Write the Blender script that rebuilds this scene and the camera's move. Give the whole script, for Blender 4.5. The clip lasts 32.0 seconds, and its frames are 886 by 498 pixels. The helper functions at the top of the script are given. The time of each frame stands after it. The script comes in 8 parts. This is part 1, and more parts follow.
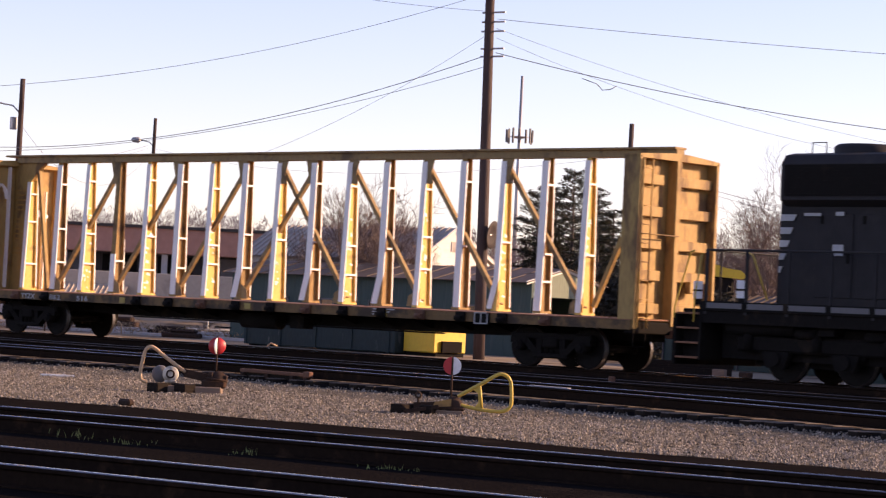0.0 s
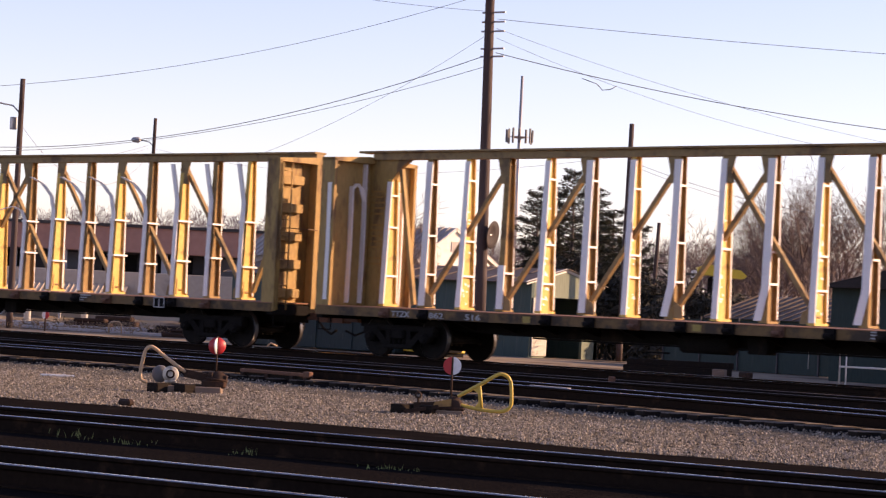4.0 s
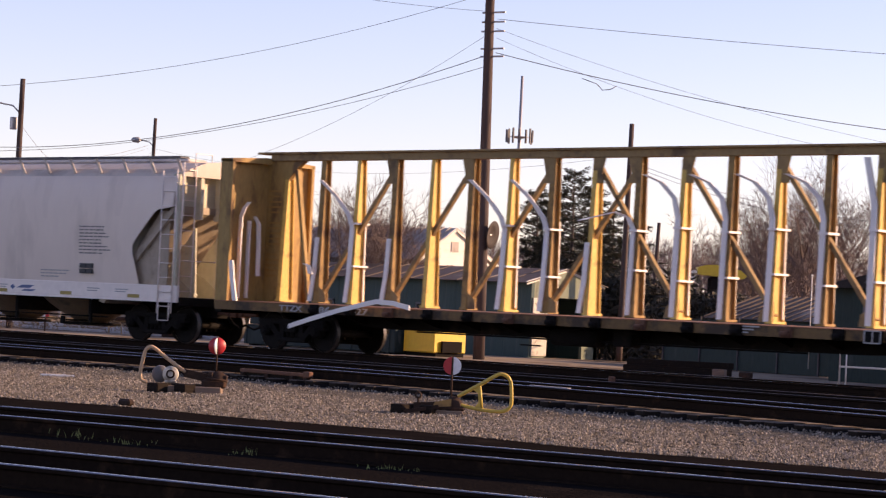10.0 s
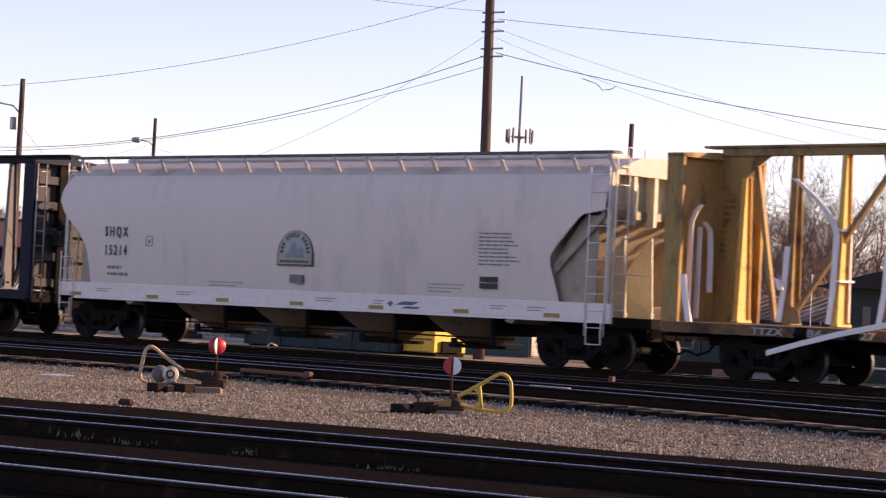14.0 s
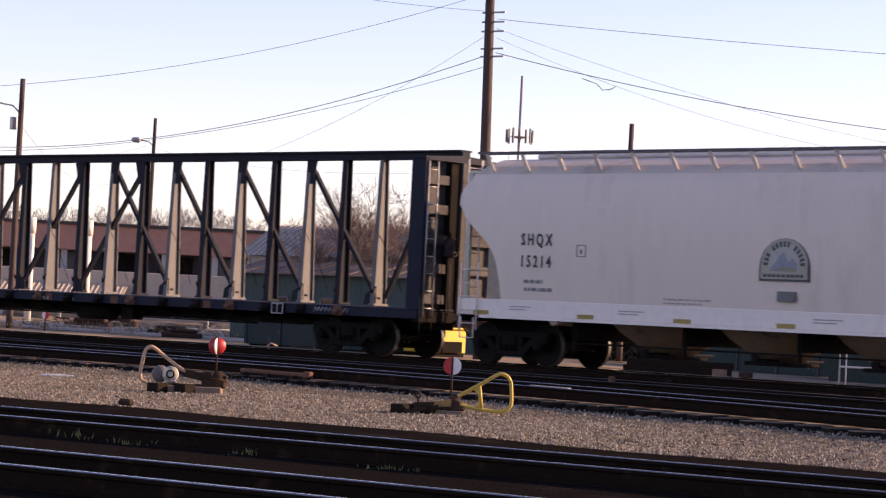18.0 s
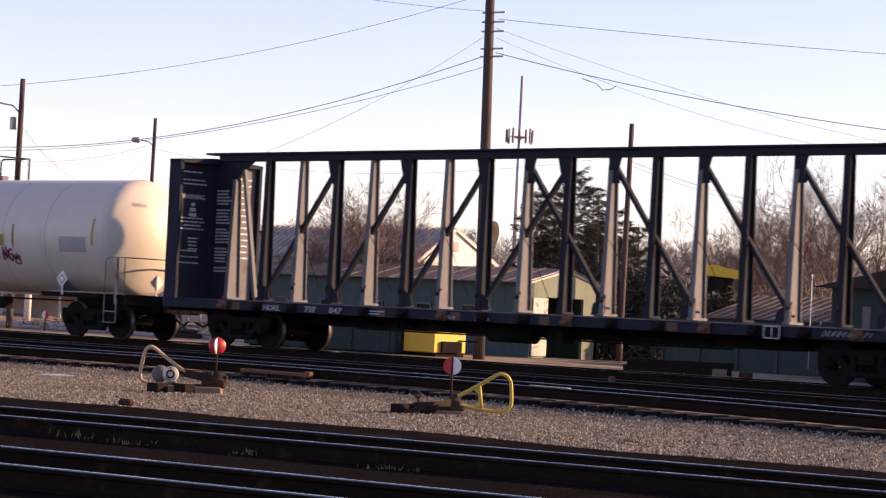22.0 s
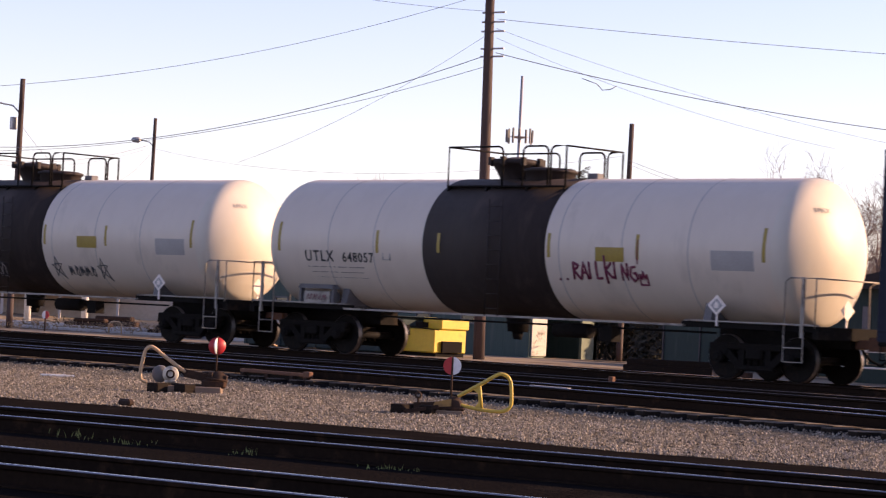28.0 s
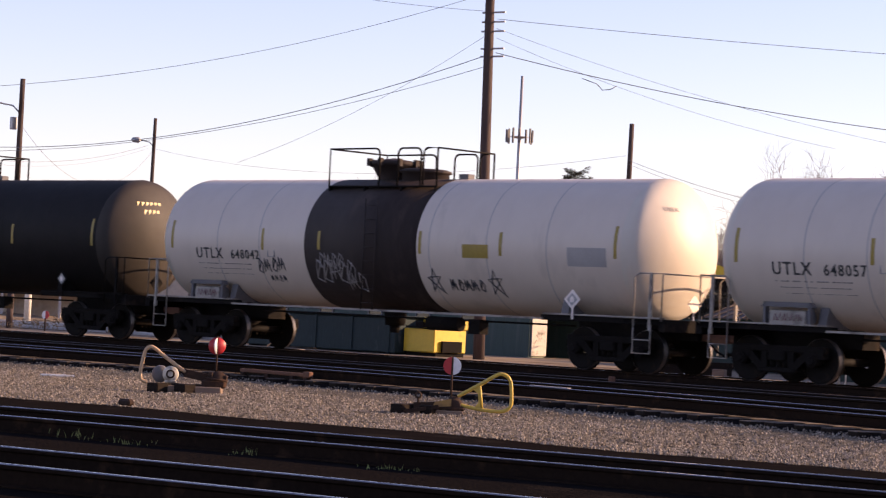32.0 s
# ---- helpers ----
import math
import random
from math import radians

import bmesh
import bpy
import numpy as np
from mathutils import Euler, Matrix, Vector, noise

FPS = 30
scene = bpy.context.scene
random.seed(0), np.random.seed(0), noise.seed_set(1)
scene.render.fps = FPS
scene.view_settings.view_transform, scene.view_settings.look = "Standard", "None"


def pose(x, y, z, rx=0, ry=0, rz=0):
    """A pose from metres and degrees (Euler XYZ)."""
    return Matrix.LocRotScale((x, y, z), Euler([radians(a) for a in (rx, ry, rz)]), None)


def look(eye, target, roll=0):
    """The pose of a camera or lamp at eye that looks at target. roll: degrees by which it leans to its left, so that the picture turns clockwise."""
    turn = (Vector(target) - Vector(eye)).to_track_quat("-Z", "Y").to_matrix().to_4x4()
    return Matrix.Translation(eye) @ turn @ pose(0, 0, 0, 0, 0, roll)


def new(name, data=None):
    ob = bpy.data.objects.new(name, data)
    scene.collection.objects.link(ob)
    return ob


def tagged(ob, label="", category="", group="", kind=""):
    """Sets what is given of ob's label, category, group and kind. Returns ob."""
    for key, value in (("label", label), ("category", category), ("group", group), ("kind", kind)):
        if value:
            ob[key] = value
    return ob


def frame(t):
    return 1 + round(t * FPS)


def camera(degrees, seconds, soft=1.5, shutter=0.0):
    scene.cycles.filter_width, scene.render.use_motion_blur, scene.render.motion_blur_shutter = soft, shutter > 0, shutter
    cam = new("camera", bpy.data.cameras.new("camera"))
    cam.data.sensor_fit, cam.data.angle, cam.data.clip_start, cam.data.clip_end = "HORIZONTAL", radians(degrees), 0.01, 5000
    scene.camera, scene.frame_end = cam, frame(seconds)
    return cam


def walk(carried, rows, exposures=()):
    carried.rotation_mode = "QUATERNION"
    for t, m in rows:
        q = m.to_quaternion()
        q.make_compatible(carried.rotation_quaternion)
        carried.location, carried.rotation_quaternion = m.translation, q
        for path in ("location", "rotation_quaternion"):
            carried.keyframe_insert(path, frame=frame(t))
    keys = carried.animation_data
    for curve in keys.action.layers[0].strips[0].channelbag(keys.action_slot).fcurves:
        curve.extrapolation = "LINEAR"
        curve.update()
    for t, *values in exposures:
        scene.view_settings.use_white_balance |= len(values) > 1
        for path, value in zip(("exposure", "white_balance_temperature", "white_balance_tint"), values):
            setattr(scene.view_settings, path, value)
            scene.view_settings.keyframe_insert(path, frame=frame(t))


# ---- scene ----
# ------------------------------------------------------------------ camera
EYE = Vector((0.0, 0.0, 1.007))
cam = camera(19.985, 32.0, soft=1.25, shutter=0.5)
view = look(EYE, EYE + Vector((-0.69688, 0.71671, 0.02637)), 2.784)
walk(cam, [(0.0, view), (32.0, view)], exposures=[(t, e, 7350, 43) for t, e in ((0.0, 0.70), (3.0, 0.66), (6.0, 0.69), (8.5, 0.66), (10.0, 0.58), (12.0, 0.64), (14.0, 0.73), (17.0, 0.77), (19.0, 0.73), (21.0, 0.71), (25.0, 0.71), (28.0, 0.75), (30.0, 0.68), (32.0, 0.66))])

# ------------------------------------------------------------------ daylight: low sun beyond the train, towards its head end
SUN_AZ, SUN_EL = 52.0, 19.0          # degrees from +x towards +y, and above the horizon
world = bpy.data.worlds.new("sky")
scene.world = world
world.use_nodes = True
wn = world.node_tree.nodes
sky = wn.new("ShaderNodeTexSky")
sky.sky_type = "NISHITA"
sky.sun_disc = False
sky.sun_elevation, sky.sun_rotation = radians(SUN_EL), radians(90 - SUN_AZ)
sky.altitude, sky.air_density, sky.dust_density, sky.ozone_density = 0, 0.85, 0.35, 2.2
world.node_tree.links.new(sky.outputs[0], wn["Background"].inputs[0])
wn["Background"].inputs[1].default_value = 0.146
sun_data = bpy.data.lights.new("sun", "SUN")
sun_data.energy, sun_data.angle, sun_data.color = 5.0, radians(0.6), (1.0, 0.83, 0.49)
sun = new("sun", sun_data)
sun_way = Vector((math.cos(radians(SUN_AZ)) * math.cos(radians(SUN_EL)), math.sin(radians(SUN_AZ)) * math.cos(radians(SUN_EL)), math.sin(radians(SUN_EL))))
sun.matrix_world = look((20, 20, 40), Vector((20, 20, 40)) - sun_way)


# ------------------------------------------------------------------ materials
def surface(name, base, second=None, stain=None, rough=0.7, metal=0.0, grain=6.0, patch=0.7, bump=0.2, stain_at=0.58,
            stretch=(1, 1, 1), vary=0.0, spec=0.5, mix=0.6):
    """A painted, rusty, stony or wooden surface: base and second colour by fine grain, stains by large patches."""
    m = bpy.data.materials.new(name)
    m.use_nodes = True
    n, l = m.node_tree.nodes, m.node_tree.links
    b = n["Principled BSDF"]
    b.inputs["Roughness"].default_value, b.inputs["Metallic"].default_value = rough, metal
    b.inputs["Specular IOR Level"].default_value = spec
    co = n.new("ShaderNodeTexCoord")
    mp = n.new("ShaderNodeMapping")
    mp.inputs["Scale"].default_value = stretch
    l.new(co.outputs["Object"], mp.inputs[0])
    fine, large = n.new("ShaderNodeTexNoise"), n.new("ShaderNodeTexNoise")
    fine.inputs["Scale"].default_value, fine.inputs["Detail"].default_value = grain, 6
    large.inputs["Scale"].default_value, large.inputs["Detail"].default_value = patch, 5
    large.inputs["Roughness"].default_value = 0.62
    l.new(mp.outputs[0], fine.inputs[0])
    l.new(mp.outputs[0], large.inputs[0])

    def blend(a, c2, fac):
        x = n.new("ShaderNodeMix")
        x.data_type = "RGBA"
        l.new(fac, x.inputs["Factor"])
        if isinstance(a, tuple):
            x.inputs["A"].default_value = (*a, 1)
        else:
            l.new(a, x.inputs["A"])
        x.inputs["B"].default_value = (*c2, 1)
        return x.outputs["Result"]

    def ramp(src, lo, hi, top=1.0):
        x = n.new("ShaderNodeMapRange")
        x.inputs[1].default_value, x.inputs[2].default_value, x.inputs[4].default_value = lo, hi, top
        l.new(src, x.inputs[0])
        return x.outputs[0]

    second = second or tuple(v * 0.72 for v in base)
    col = blend(base, second, ramp(fine.outputs[0], 0.35, 0.68, mix))
    if stain:
        col = blend(col, stain, ramp(large.outputs[0], stain_at, stain_at + 0.12, 0.85))
    else:
        col = blend(col, tuple(v * 0.7 for v in base), ramp(large.outputs[0], 0.45, 0.75, 0.5))
    if vary:
        info = n.new("ShaderNodeObjectInfo")
        hsv = n.new("ShaderNodeHueSaturation")
        l.new(ramp(info.outputs["Random"], 0, 1, 2 * vary), hsv.inputs["Value"])
        add = n.new("ShaderNodeMath")
        add.inputs[1].default_value = 1 - vary
        l.new(ramp(info.outputs["Random"], 0, 1, 2 * vary), add.inputs[0])
        l.new(add.outputs[0], hsv.inputs["Value"])
        l.new(col, hsv.inputs["Color"])
        col = hsv.outputs[0]
    l.new(col, b.inputs["Base Color"])
    r = n.new("ShaderNodeMapRange")
    r.inputs[3].default_value, r.inputs[4].default_value = max(0.05, rough - 0.12), min(1, rough + 0.12)
    l.new(large.outputs[0], r.inputs[0])
    l.new(r.outputs[0], b.inputs["Roughness"])
    if bump:
        bp = n.new("ShaderNodeBump")
        bp.inputs["Strength"].default_value, bp.inputs["Distance"].default_value = bump, 0.02
        l.new(fine.outputs[0], bp.inputs["Height"])
        l.new(bp.outputs[0], b.inputs["Normal"])
    return m


M = dict(
    yellow=surface("yellow_paint", (0.70, 0.44, 0.095), (0.54, 0.30, 0.065), (0.24, 0.11, 0.036), rough=0.62, grain=11, patch=1.5, stain_at=0.56, bump=0.08),
    yellow_rusty=surface("rust_streaked_yellow_paint", (0.42, 0.25, 0.075), (0.28, 0.155, 0.05), (0.14, 0.07, 0.032), rough=0.72, grain=9, patch=1.3, stain_at=0.51, bump=0.14, stretch=(1.6, 1.6, 0.55)),
    yellow_dirty=surface("weathered_yellow_paint", (0.34, 0.195, 0.058), (0.23, 0.12, 0.038), (0.10, 0.05, 0.024), rough=0.72, grain=7, patch=1.2, stain_at=0.5, bump=0.12),
    # dirty yellow, browned further to carry the shade on its near faces
    chord=surface("dirty_shaded_yellow_paint", (0.33, 0.205, 0.08), (0.24, 0.14, 0.058), (0.12, 0.068, 0.036), rough=0.75, grain=9, patch=1.4, stain_at=0.52, bump=0.12),
    sill_yellow=surface("grimy_yellow_sill_paint", (0.20, 0.105, 0.034), (0.12, 0.065, 0.028), (0.035, 0.022, 0.016), rough=0.8, grain=7, patch=1.6, stain_at=0.46, bump=0.15),
    rust=surface("rusty_steel", (0.16, 0.065, 0.035), (0.08, 0.04, 0.028), (0.25, 0.10, 0.045), rough=0.9, grain=14, patch=2, bump=0.25),
    deck=surface("rusty_deck_steel", (0.28, 0.12, 0.065), (0.17, 0.075, 0.045), (0.12, 0.06, 0.04), rough=0.88, grain=10, patch=1.5, bump=0.2),
    navy=surface("dark_blue_paint", (0.021, 0.023, 0.038), (0.014, 0.016, 0.026), (0.036, 0.024, 0.018), rough=0.72, grain=8, patch=0.8, stain_at=0.62, bump=0.06, spec=0.15),
    navy_post=surface("dark_grey_blue_paint", (0.022, 0.022, 0.030), (0.015, 0.015, 0.021), (0.03, 0.021, 0.018), rough=0.75, grain=8, patch=0.9, stain_at=0.62, bump=0.06, spec=0.15),
    greybeam=surface("grey_beam_paint", (0.135, 0.126, 0.130), (0.105, 0.097, 0.10), (0.07, 0.06, 0.056), rough=0.7, grain=9, patch=0.8, stain_at=0.6, bump=0.08),
    undersill=surface("grimy_black_steel", (0.0145, 0.012, 0.011), (0.0095, 0.0078, 0.0072), (0.034, 0.024, 0.018), rough=0.85, grain=12, patch=1.6, bump=0.2, spec=0.06),
    wheel=surface("wheel_steel", (0.012, 0.0095, 0.0085), (0.008, 0.0065, 0.006), (0.026, 0.017, 0.012), rough=0.75, grain=20, patch=3, bump=0.1, spec=0.08),
    tread=surface("polished_wheel_tread", (0.20, 0.18, 0.17), (0.13, 0.115, 0.105), rough=0.42, metal=1.0, grain=30, bump=0.02),
    wrap=surface("white_plastic_edge_strip", (0.86, 0.79, 0.75), (0.78, 0.71, 0.67), (0.54, 0.47, 0.42), rough=0.45, grain=16, patch=2.5, stain_at=0.66, bump=0.15),
    hopper=surface("pale_grey_car_paint", (0.79, 0.64, 0.54), (0.74, 0.595, 0.50), (0.60, 0.48, 0.40), rough=0.5, grain=3, patch=0.45, stain_at=0.6, bump=0.03, stretch=(1, 1, 0.35)),
    hopper_roof=surface("dusty_grey_roof_paint", (0.66, 0.555, 0.48), (0.58, 0.485, 0.42), (0.42, 0.35, 0.31), spec=0.3, rough=0.75, grain=4, patch=0.8, bump=0.08),
    sill=surface("white_sill_paint", (0.86, 0.74, 0.67), (0.76, 0.65, 0.58), (0.50, 0.41, 0.35), rough=0.5, grain=6, patch=0.9, stain_at=0.64, bump=0.03),
    hopper_end=surface("cream_end_paint", (0.60, 0.56, 0.44), (0.48, 0.44, 0.34), (0.25, 0.21, 0.16), rough=0.65, grain=6, patch=1.2, stain_at=0.58, bump=0.06),
    outlet=surface("brown_hopper_outlet", (0.26, 0.18, 0.12), (0.15, 0.10, 0.07), (0.07, 0.05, 0.038), rough=0.55, grain=8, patch=1.5, bump=0.12),
    tank=surface("white_tank_paint", (0.66, 0.548, 0.455), (0.61, 0.503, 0.417), (0.48, 0.397, 0.325), rough=0.42, grain=2.5, patch=0.5, stain_at=0.62, bump=0.02, stretch=(1, 1, 0.4)),
    tank_rail=surface("grimy_white_rail_paint", (0.36, 0.31, 0.265), (0.27, 0.23, 0.195), (0.11, 0.085, 0.07), rough=0.7, grain=8, patch=1.5, stain_at=0.52, bump=0.05),
    # tank heads get their own cream, toned for the warm sun on them
    tank_end=surface("sun_cream_tank_end", (0.64, 0.56, 0.47), (0.58, 0.505, 0.42), (0.48, 0.41, 0.33), rough=0.5, grain=2.5, patch=0.6, stain_at=0.6, bump=0.02, stretch=(1, 1, 0.4)),
    greydirty=surface("grimy_grey_end_paint", (0.085, 0.078, 0.08), (0.055, 0.050, 0.051), (0.036, 0.028, 0.025), rough=0.8, grain=9, patch=1.2, stain_at=0.55, bump=0.1, spec=0.2),
    band=surface("black_spill_band", (0.036, 0.023, 0.020), (0.022, 0.014, 0.012), (0.062, 0.041, 0.035), spec=0.3, rough=0.7, grain=4, patch=0.9, stain_at=0.55, bump=0.05, stretch=(1.6, 1.6, 0.3)),
    blacktank=surface("black_tank_paint", (0.016, 0.013, 0.0125), (0.010, 0.0085, 0.008), (0.034, 0.024, 0.020), spec=0.1, rough=0.6, grain=3, patch=0.6, stain_at=0.62, bump=0.03),
    blackcap=surface("dusty_black_end", (0.034, 0.024, 0.018), (0.022, 0.016, 0.012), (0.05, 0.035, 0.026), rough=0.7, grain=3, patch=0.7, stain_at=0.6, bump=0.04),
    loco=surface("black_loco_paint", (0.032, 0.029, 0.031), (0.023, 0.021, 0.022), (0.048, 0.042, 0.039), rough=0.6, grain=4, patch=0.7, stain_at=0.6, bump=0.04, spec=0.10),
    white=surface("white_marking_paint", (0.78, 0.77, 0.78), (0.68, 0.67, 0.67), rough=0.6, grain=20, bump=0.03),
    black=surface("black_lettering_paint", (0.02, 0.02, 0.022), (0.03, 0.03, 0.032), rough=0.6, grain=20, bump=0.0),
    faint=surface("faded_grey_lettering", (0.36, 0.33, 0.31), (0.42, 0.38, 0.36), rough=0.6, grain=30, bump=0.0),
    print=surface("worn_black_stencil", (0.17, 0.15, 0.145), (0.26, 0.23, 0.22), rough=0.6, grain=30, bump=0.0),
    hopper_seam=surface("grimy_grey_car_paint", (0.755, 0.61, 0.515), (0.70, 0.565, 0.475), (0.78, 0.63, 0.535), rough=0.6, grain=5, patch=2.5, stain_at=0.5, bump=0.03, stretch=(2, 1, 0.3)),
    yellow_print=surface("faded_brown_stencil", (0.42, 0.22, 0.05), (0.34, 0.16, 0.04), rough=0.7, grain=30, bump=0.0),
    plategrey=surface("grey_data_plate", (0.14, 0.135, 0.14), (0.10, 0.10, 0.105), rough=0.5, grain=15, bump=0.02),
    dimwhite=surface("faded_white_lettering", (0.45, 0.44, 0.44), (0.30, 0.29, 0.30), rough=0.6, grain=30, bump=0.0),
    reflector=surface("yellow_reflective_sticker", (0.36, 0.235, 0.032), (0.28, 0.175, 0.028), rough=0.45, grain=20, bump=0.02),
    red=surface("red_target_paint", (0.50, 0.025, 0.03), (0.38, 0.02, 0.025), rough=0.45, grain=15, bump=0.03),
    purple=surface("dark_red_spray_paint", (0.20, 0.012, 0.05), (0.14, 0.01, 0.04), rough=0.5, grain=20, bump=0.0),
    spray_black=surface("grey_black_spray_paint", (0.035, 0.035, 0.045), (0.09, 0.09, 0.10), rough=0.5, grain=20, bump=0.0),
    spray_white=surface("thin_white_spray_paint", (0.36, 0.33, 0.31), (0.20, 0.18, 0.17), rough=0.5, grain=20, bump=0.0),
    bluemark=surface("blue_marking_paint", (0.06, 0.10, 0.24), (0.07, 0.11, 0.20), rough=0.5, grain=20, bump=0.0),
    railtop=surface("polished_rail_head", (0.40, 0.37, 0.375), (0.30, 0.27, 0.275), rough=0.22, metal=1.0, grain=30, bump=0.02),
    raildull=surface("dull_rail_head", (0.10, 0.08, 0.072), (0.06, 0.048, 0.042), rough=0.45, metal=0.8, grain=30, bump=0.05),
    railside=surface("dark_rail_side", (0.022, 0.014, 0.0105), (0.014, 0.009, 0.007), (0.045, 0.025, 0.016), rough=0.9, grain=18, patch=3, bump=0.2, spec=0.0),
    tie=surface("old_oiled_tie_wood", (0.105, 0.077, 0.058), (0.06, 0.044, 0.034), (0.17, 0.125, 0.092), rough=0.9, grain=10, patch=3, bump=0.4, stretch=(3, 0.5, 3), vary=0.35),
    # creosoted wood, blackened further for faces that stand in shade
    blocktie=surface("shade_black_creosoted_wood", (0.020, 0.014, 0.011), (0.012, 0.009, 0.007), (0.045, 0.032, 0.024), spec=0.1, rough=0.9, grain=10, patch=4, bump=0.5, stretch=(3, 0.5, 3)),
    block=surface("weathered_block_wood", (0.24, 0.16, 0.115), (0.14, 0.09, 0.065), (0.07, 0.05, 0.04), rough=0.9, grain=9, patch=2, bump=0.4, stretch=(0.6, 3, 3)),
    # cinder coloured darker than its own tone, standing in for shade there
    cinder=surface("shade_dark_cinder", (0.0135, 0.0112, 0.0108), (0.009, 0.0075, 0.0071), (0.021, 0.017, 0.015), rough=0.95, grain=22, patch=1.2, bump=0.9, spec=0.0),
    ballast=surface("dark_oily_ballast", (0.034, 0.026, 0.022), (0.018, 0.014, 0.012), (0.058, 0.044, 0.036), rough=0.95, grain=18, patch=1.0, bump=0.9, spec=0.0),
    gravel=surface("grey_brown_gravel", (0.19, 0.157, 0.119), (0.085, 0.070, 0.054), (0.13, 0.106, 0.080), rough=0.95, grain=16, patch=0.8, bump=0.9, spec=0.0),
    stone=surface("loose_ballast_stone", (0.335, 0.282, 0.235), (0.20, 0.168, 0.140), (0.07, 0.058, 0.047), rough=0.92, grain=30, patch=6, bump=0.3, stain_at=0.52, spec=0.0),
    sand=surface("pale_sandy_yard", (0.32, 0.25, 0.185), (0.22, 0.17, 0.125), (0.12, 0.088, 0.065), rough=0.95, grain=5, patch=0.25, bump=0.4, stain_at=0.5, spec=0.0),
    castiron=surface("rusted_cast_iron", (0.050, 0.028, 0.020), (0.026, 0.016, 0.012), (0.11, 0.052, 0.032), spec=0.15, rough=0.85, grain=18, patch=4, bump=0.25),
    bronzepipe=surface("tan_painted_pipe", (0.52, 0.34, 0.20), (0.40, 0.25, 0.14), (0.16, 0.08, 0.05), rough=0.6, grain=20, patch=4, bump=0.1),
    yellowpipe=surface("yellow_lever_paint", (0.54, 0.37, 0.06), (0.42, 0.27, 0.045), (0.20, 0.12, 0.04), rough=0.5, grain=20, patch=4, stain_at=0.62, bump=0.08),
    polewood=surface("creosoted_pole_wood", (0.070, 0.043, 0.038), (0.045, 0.028, 0.025), (0.12, 0.075, 0.065), rough=0.85, grain=8, patch=1, bump=0.35, stretch=(4, 4, 0.3)),
    wire=surface("dark_wire", (0.20, 0.19, 0.195), rough=0.6, grain=5, bump=0.0),
    steel=surface("galvanised_steel", (0.42, 0.41, 0.42), (0.33, 0.32, 0.33), rough=0.5, metal=0.6, grain=12, bump=0.05),
    green=surface("dark_green_board_wall", (0.042, 0.076, 0.068), (0.030, 0.056, 0.050), (0.065, 0.09, 0.083), rough=0.75, grain=6, patch=0.6, bump=0.15, stretch=(4, 4, 0.4)),
    fencegreen=surface("dark_green_sheet_steel", (0.030, 0.050, 0.046), (0.021, 0.037, 0.034), (0.046, 0.062, 0.058), spec=0.2, rough=0.75, grain=6, patch=0.8, bump=0.1, stretch=(3, 3, 0.5)),
    straw=surface("dry_straw_weeds", (0.27, 0.175, 0.10), (0.17, 0.115, 0.068), rough=0.9, grain=6, bump=0.0),
    palegreen=surface("pale_green_board_gable", (0.19, 0.21, 0.15), (0.14, 0.16, 0.11), (0.11, 0.10, 0.075), rough=0.8, grain=6, patch=0.8, bump=0.2, stretch=(4, 4, 0.5)),
    teal=surface("dull_teal_steel_sheet", (0.023, 0.041, 0.043), (0.015, 0.028, 0.030), (0.10, 0.112, 0.112), spec=0.25, rough=0.7, grain=6, patch=1.6, stain_at=0.63, bump=0.08, stretch=(2, 2, 0.7)),
    peeling=surface("peeling_pale_paint", (0.60, 0.54, 0.45), (0.50, 0.45, 0.38), (0.16, 0.13, 0.10), rough=0.8, grain=8, patch=3.2, stain_at=0.54, bump=0.2),
    # tan below the car's paint tone: the recess shade is put into it
    hopper_slope=surface("shade_tan_slope_paint", (0.42, 0.33, 0.25), (0.33, 0.255, 0.19), (0.20, 0.15, 0.11), rough=0.7, grain=6, patch=1.2, stain_at=0.58, bump=0.06),
    metalroof=surface("worn_metal_roof", (0.13, 0.092, 0.075), (0.085, 0.06, 0.05), (0.30, 0.25, 0.22), spec=0.25, rough=0.65, grain=4, patch=0.5, stain_at=0.54, bump=0.06),
    greyroof=surface("grey_corrugated_roof", (0.42, 0.36, 0.32), (0.33, 0.28, 0.25), (0.22, 0.16, 0.13), spec=0.3, rough=0.6, grain=4, patch=0.6, bump=0.06),
    brickroof=surface("red_brown_brick", (0.40, 0.20, 0.155), (0.33, 0.16, 0.125), (0.29, 0.155, 0.125), rough=0.85, grain=3, patch=0.15, bump=0.15, stain_at=0.55),
    concrete=surface("pale_concrete", (0.42, 0.39, 0.38), (0.34, 0.31, 0.30), (0.27, 0.24, 0.22), rough=0.85, grain=6, patch=0.5, bump=0.15),
    dockwall=surface("pale_dock_paint", (0.45, 0.37, 0.30), (0.38, 0.31, 0.25), (0.27, 0.21, 0.17), rough=0.8, grain=5, patch=0.5, bump=0.1),
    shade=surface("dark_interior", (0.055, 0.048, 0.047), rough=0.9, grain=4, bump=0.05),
    whitewall=surface("white_siding", (0.72, 0.68, 0.62), (0.62, 0.58, 0.53), rough=0.7, grain=8, patch=1, bump=0.1, stretch=(0.5, 0.5, 6)),
    bin=surface("yellow_machine_paint", (0.66, 0.44, 0.03), (0.56, 0.36, 0.03), (0.30, 0.19, 0.04), rough=0.5, grain=8, patch=1.2, stain_at=0.64, bump=0.05),
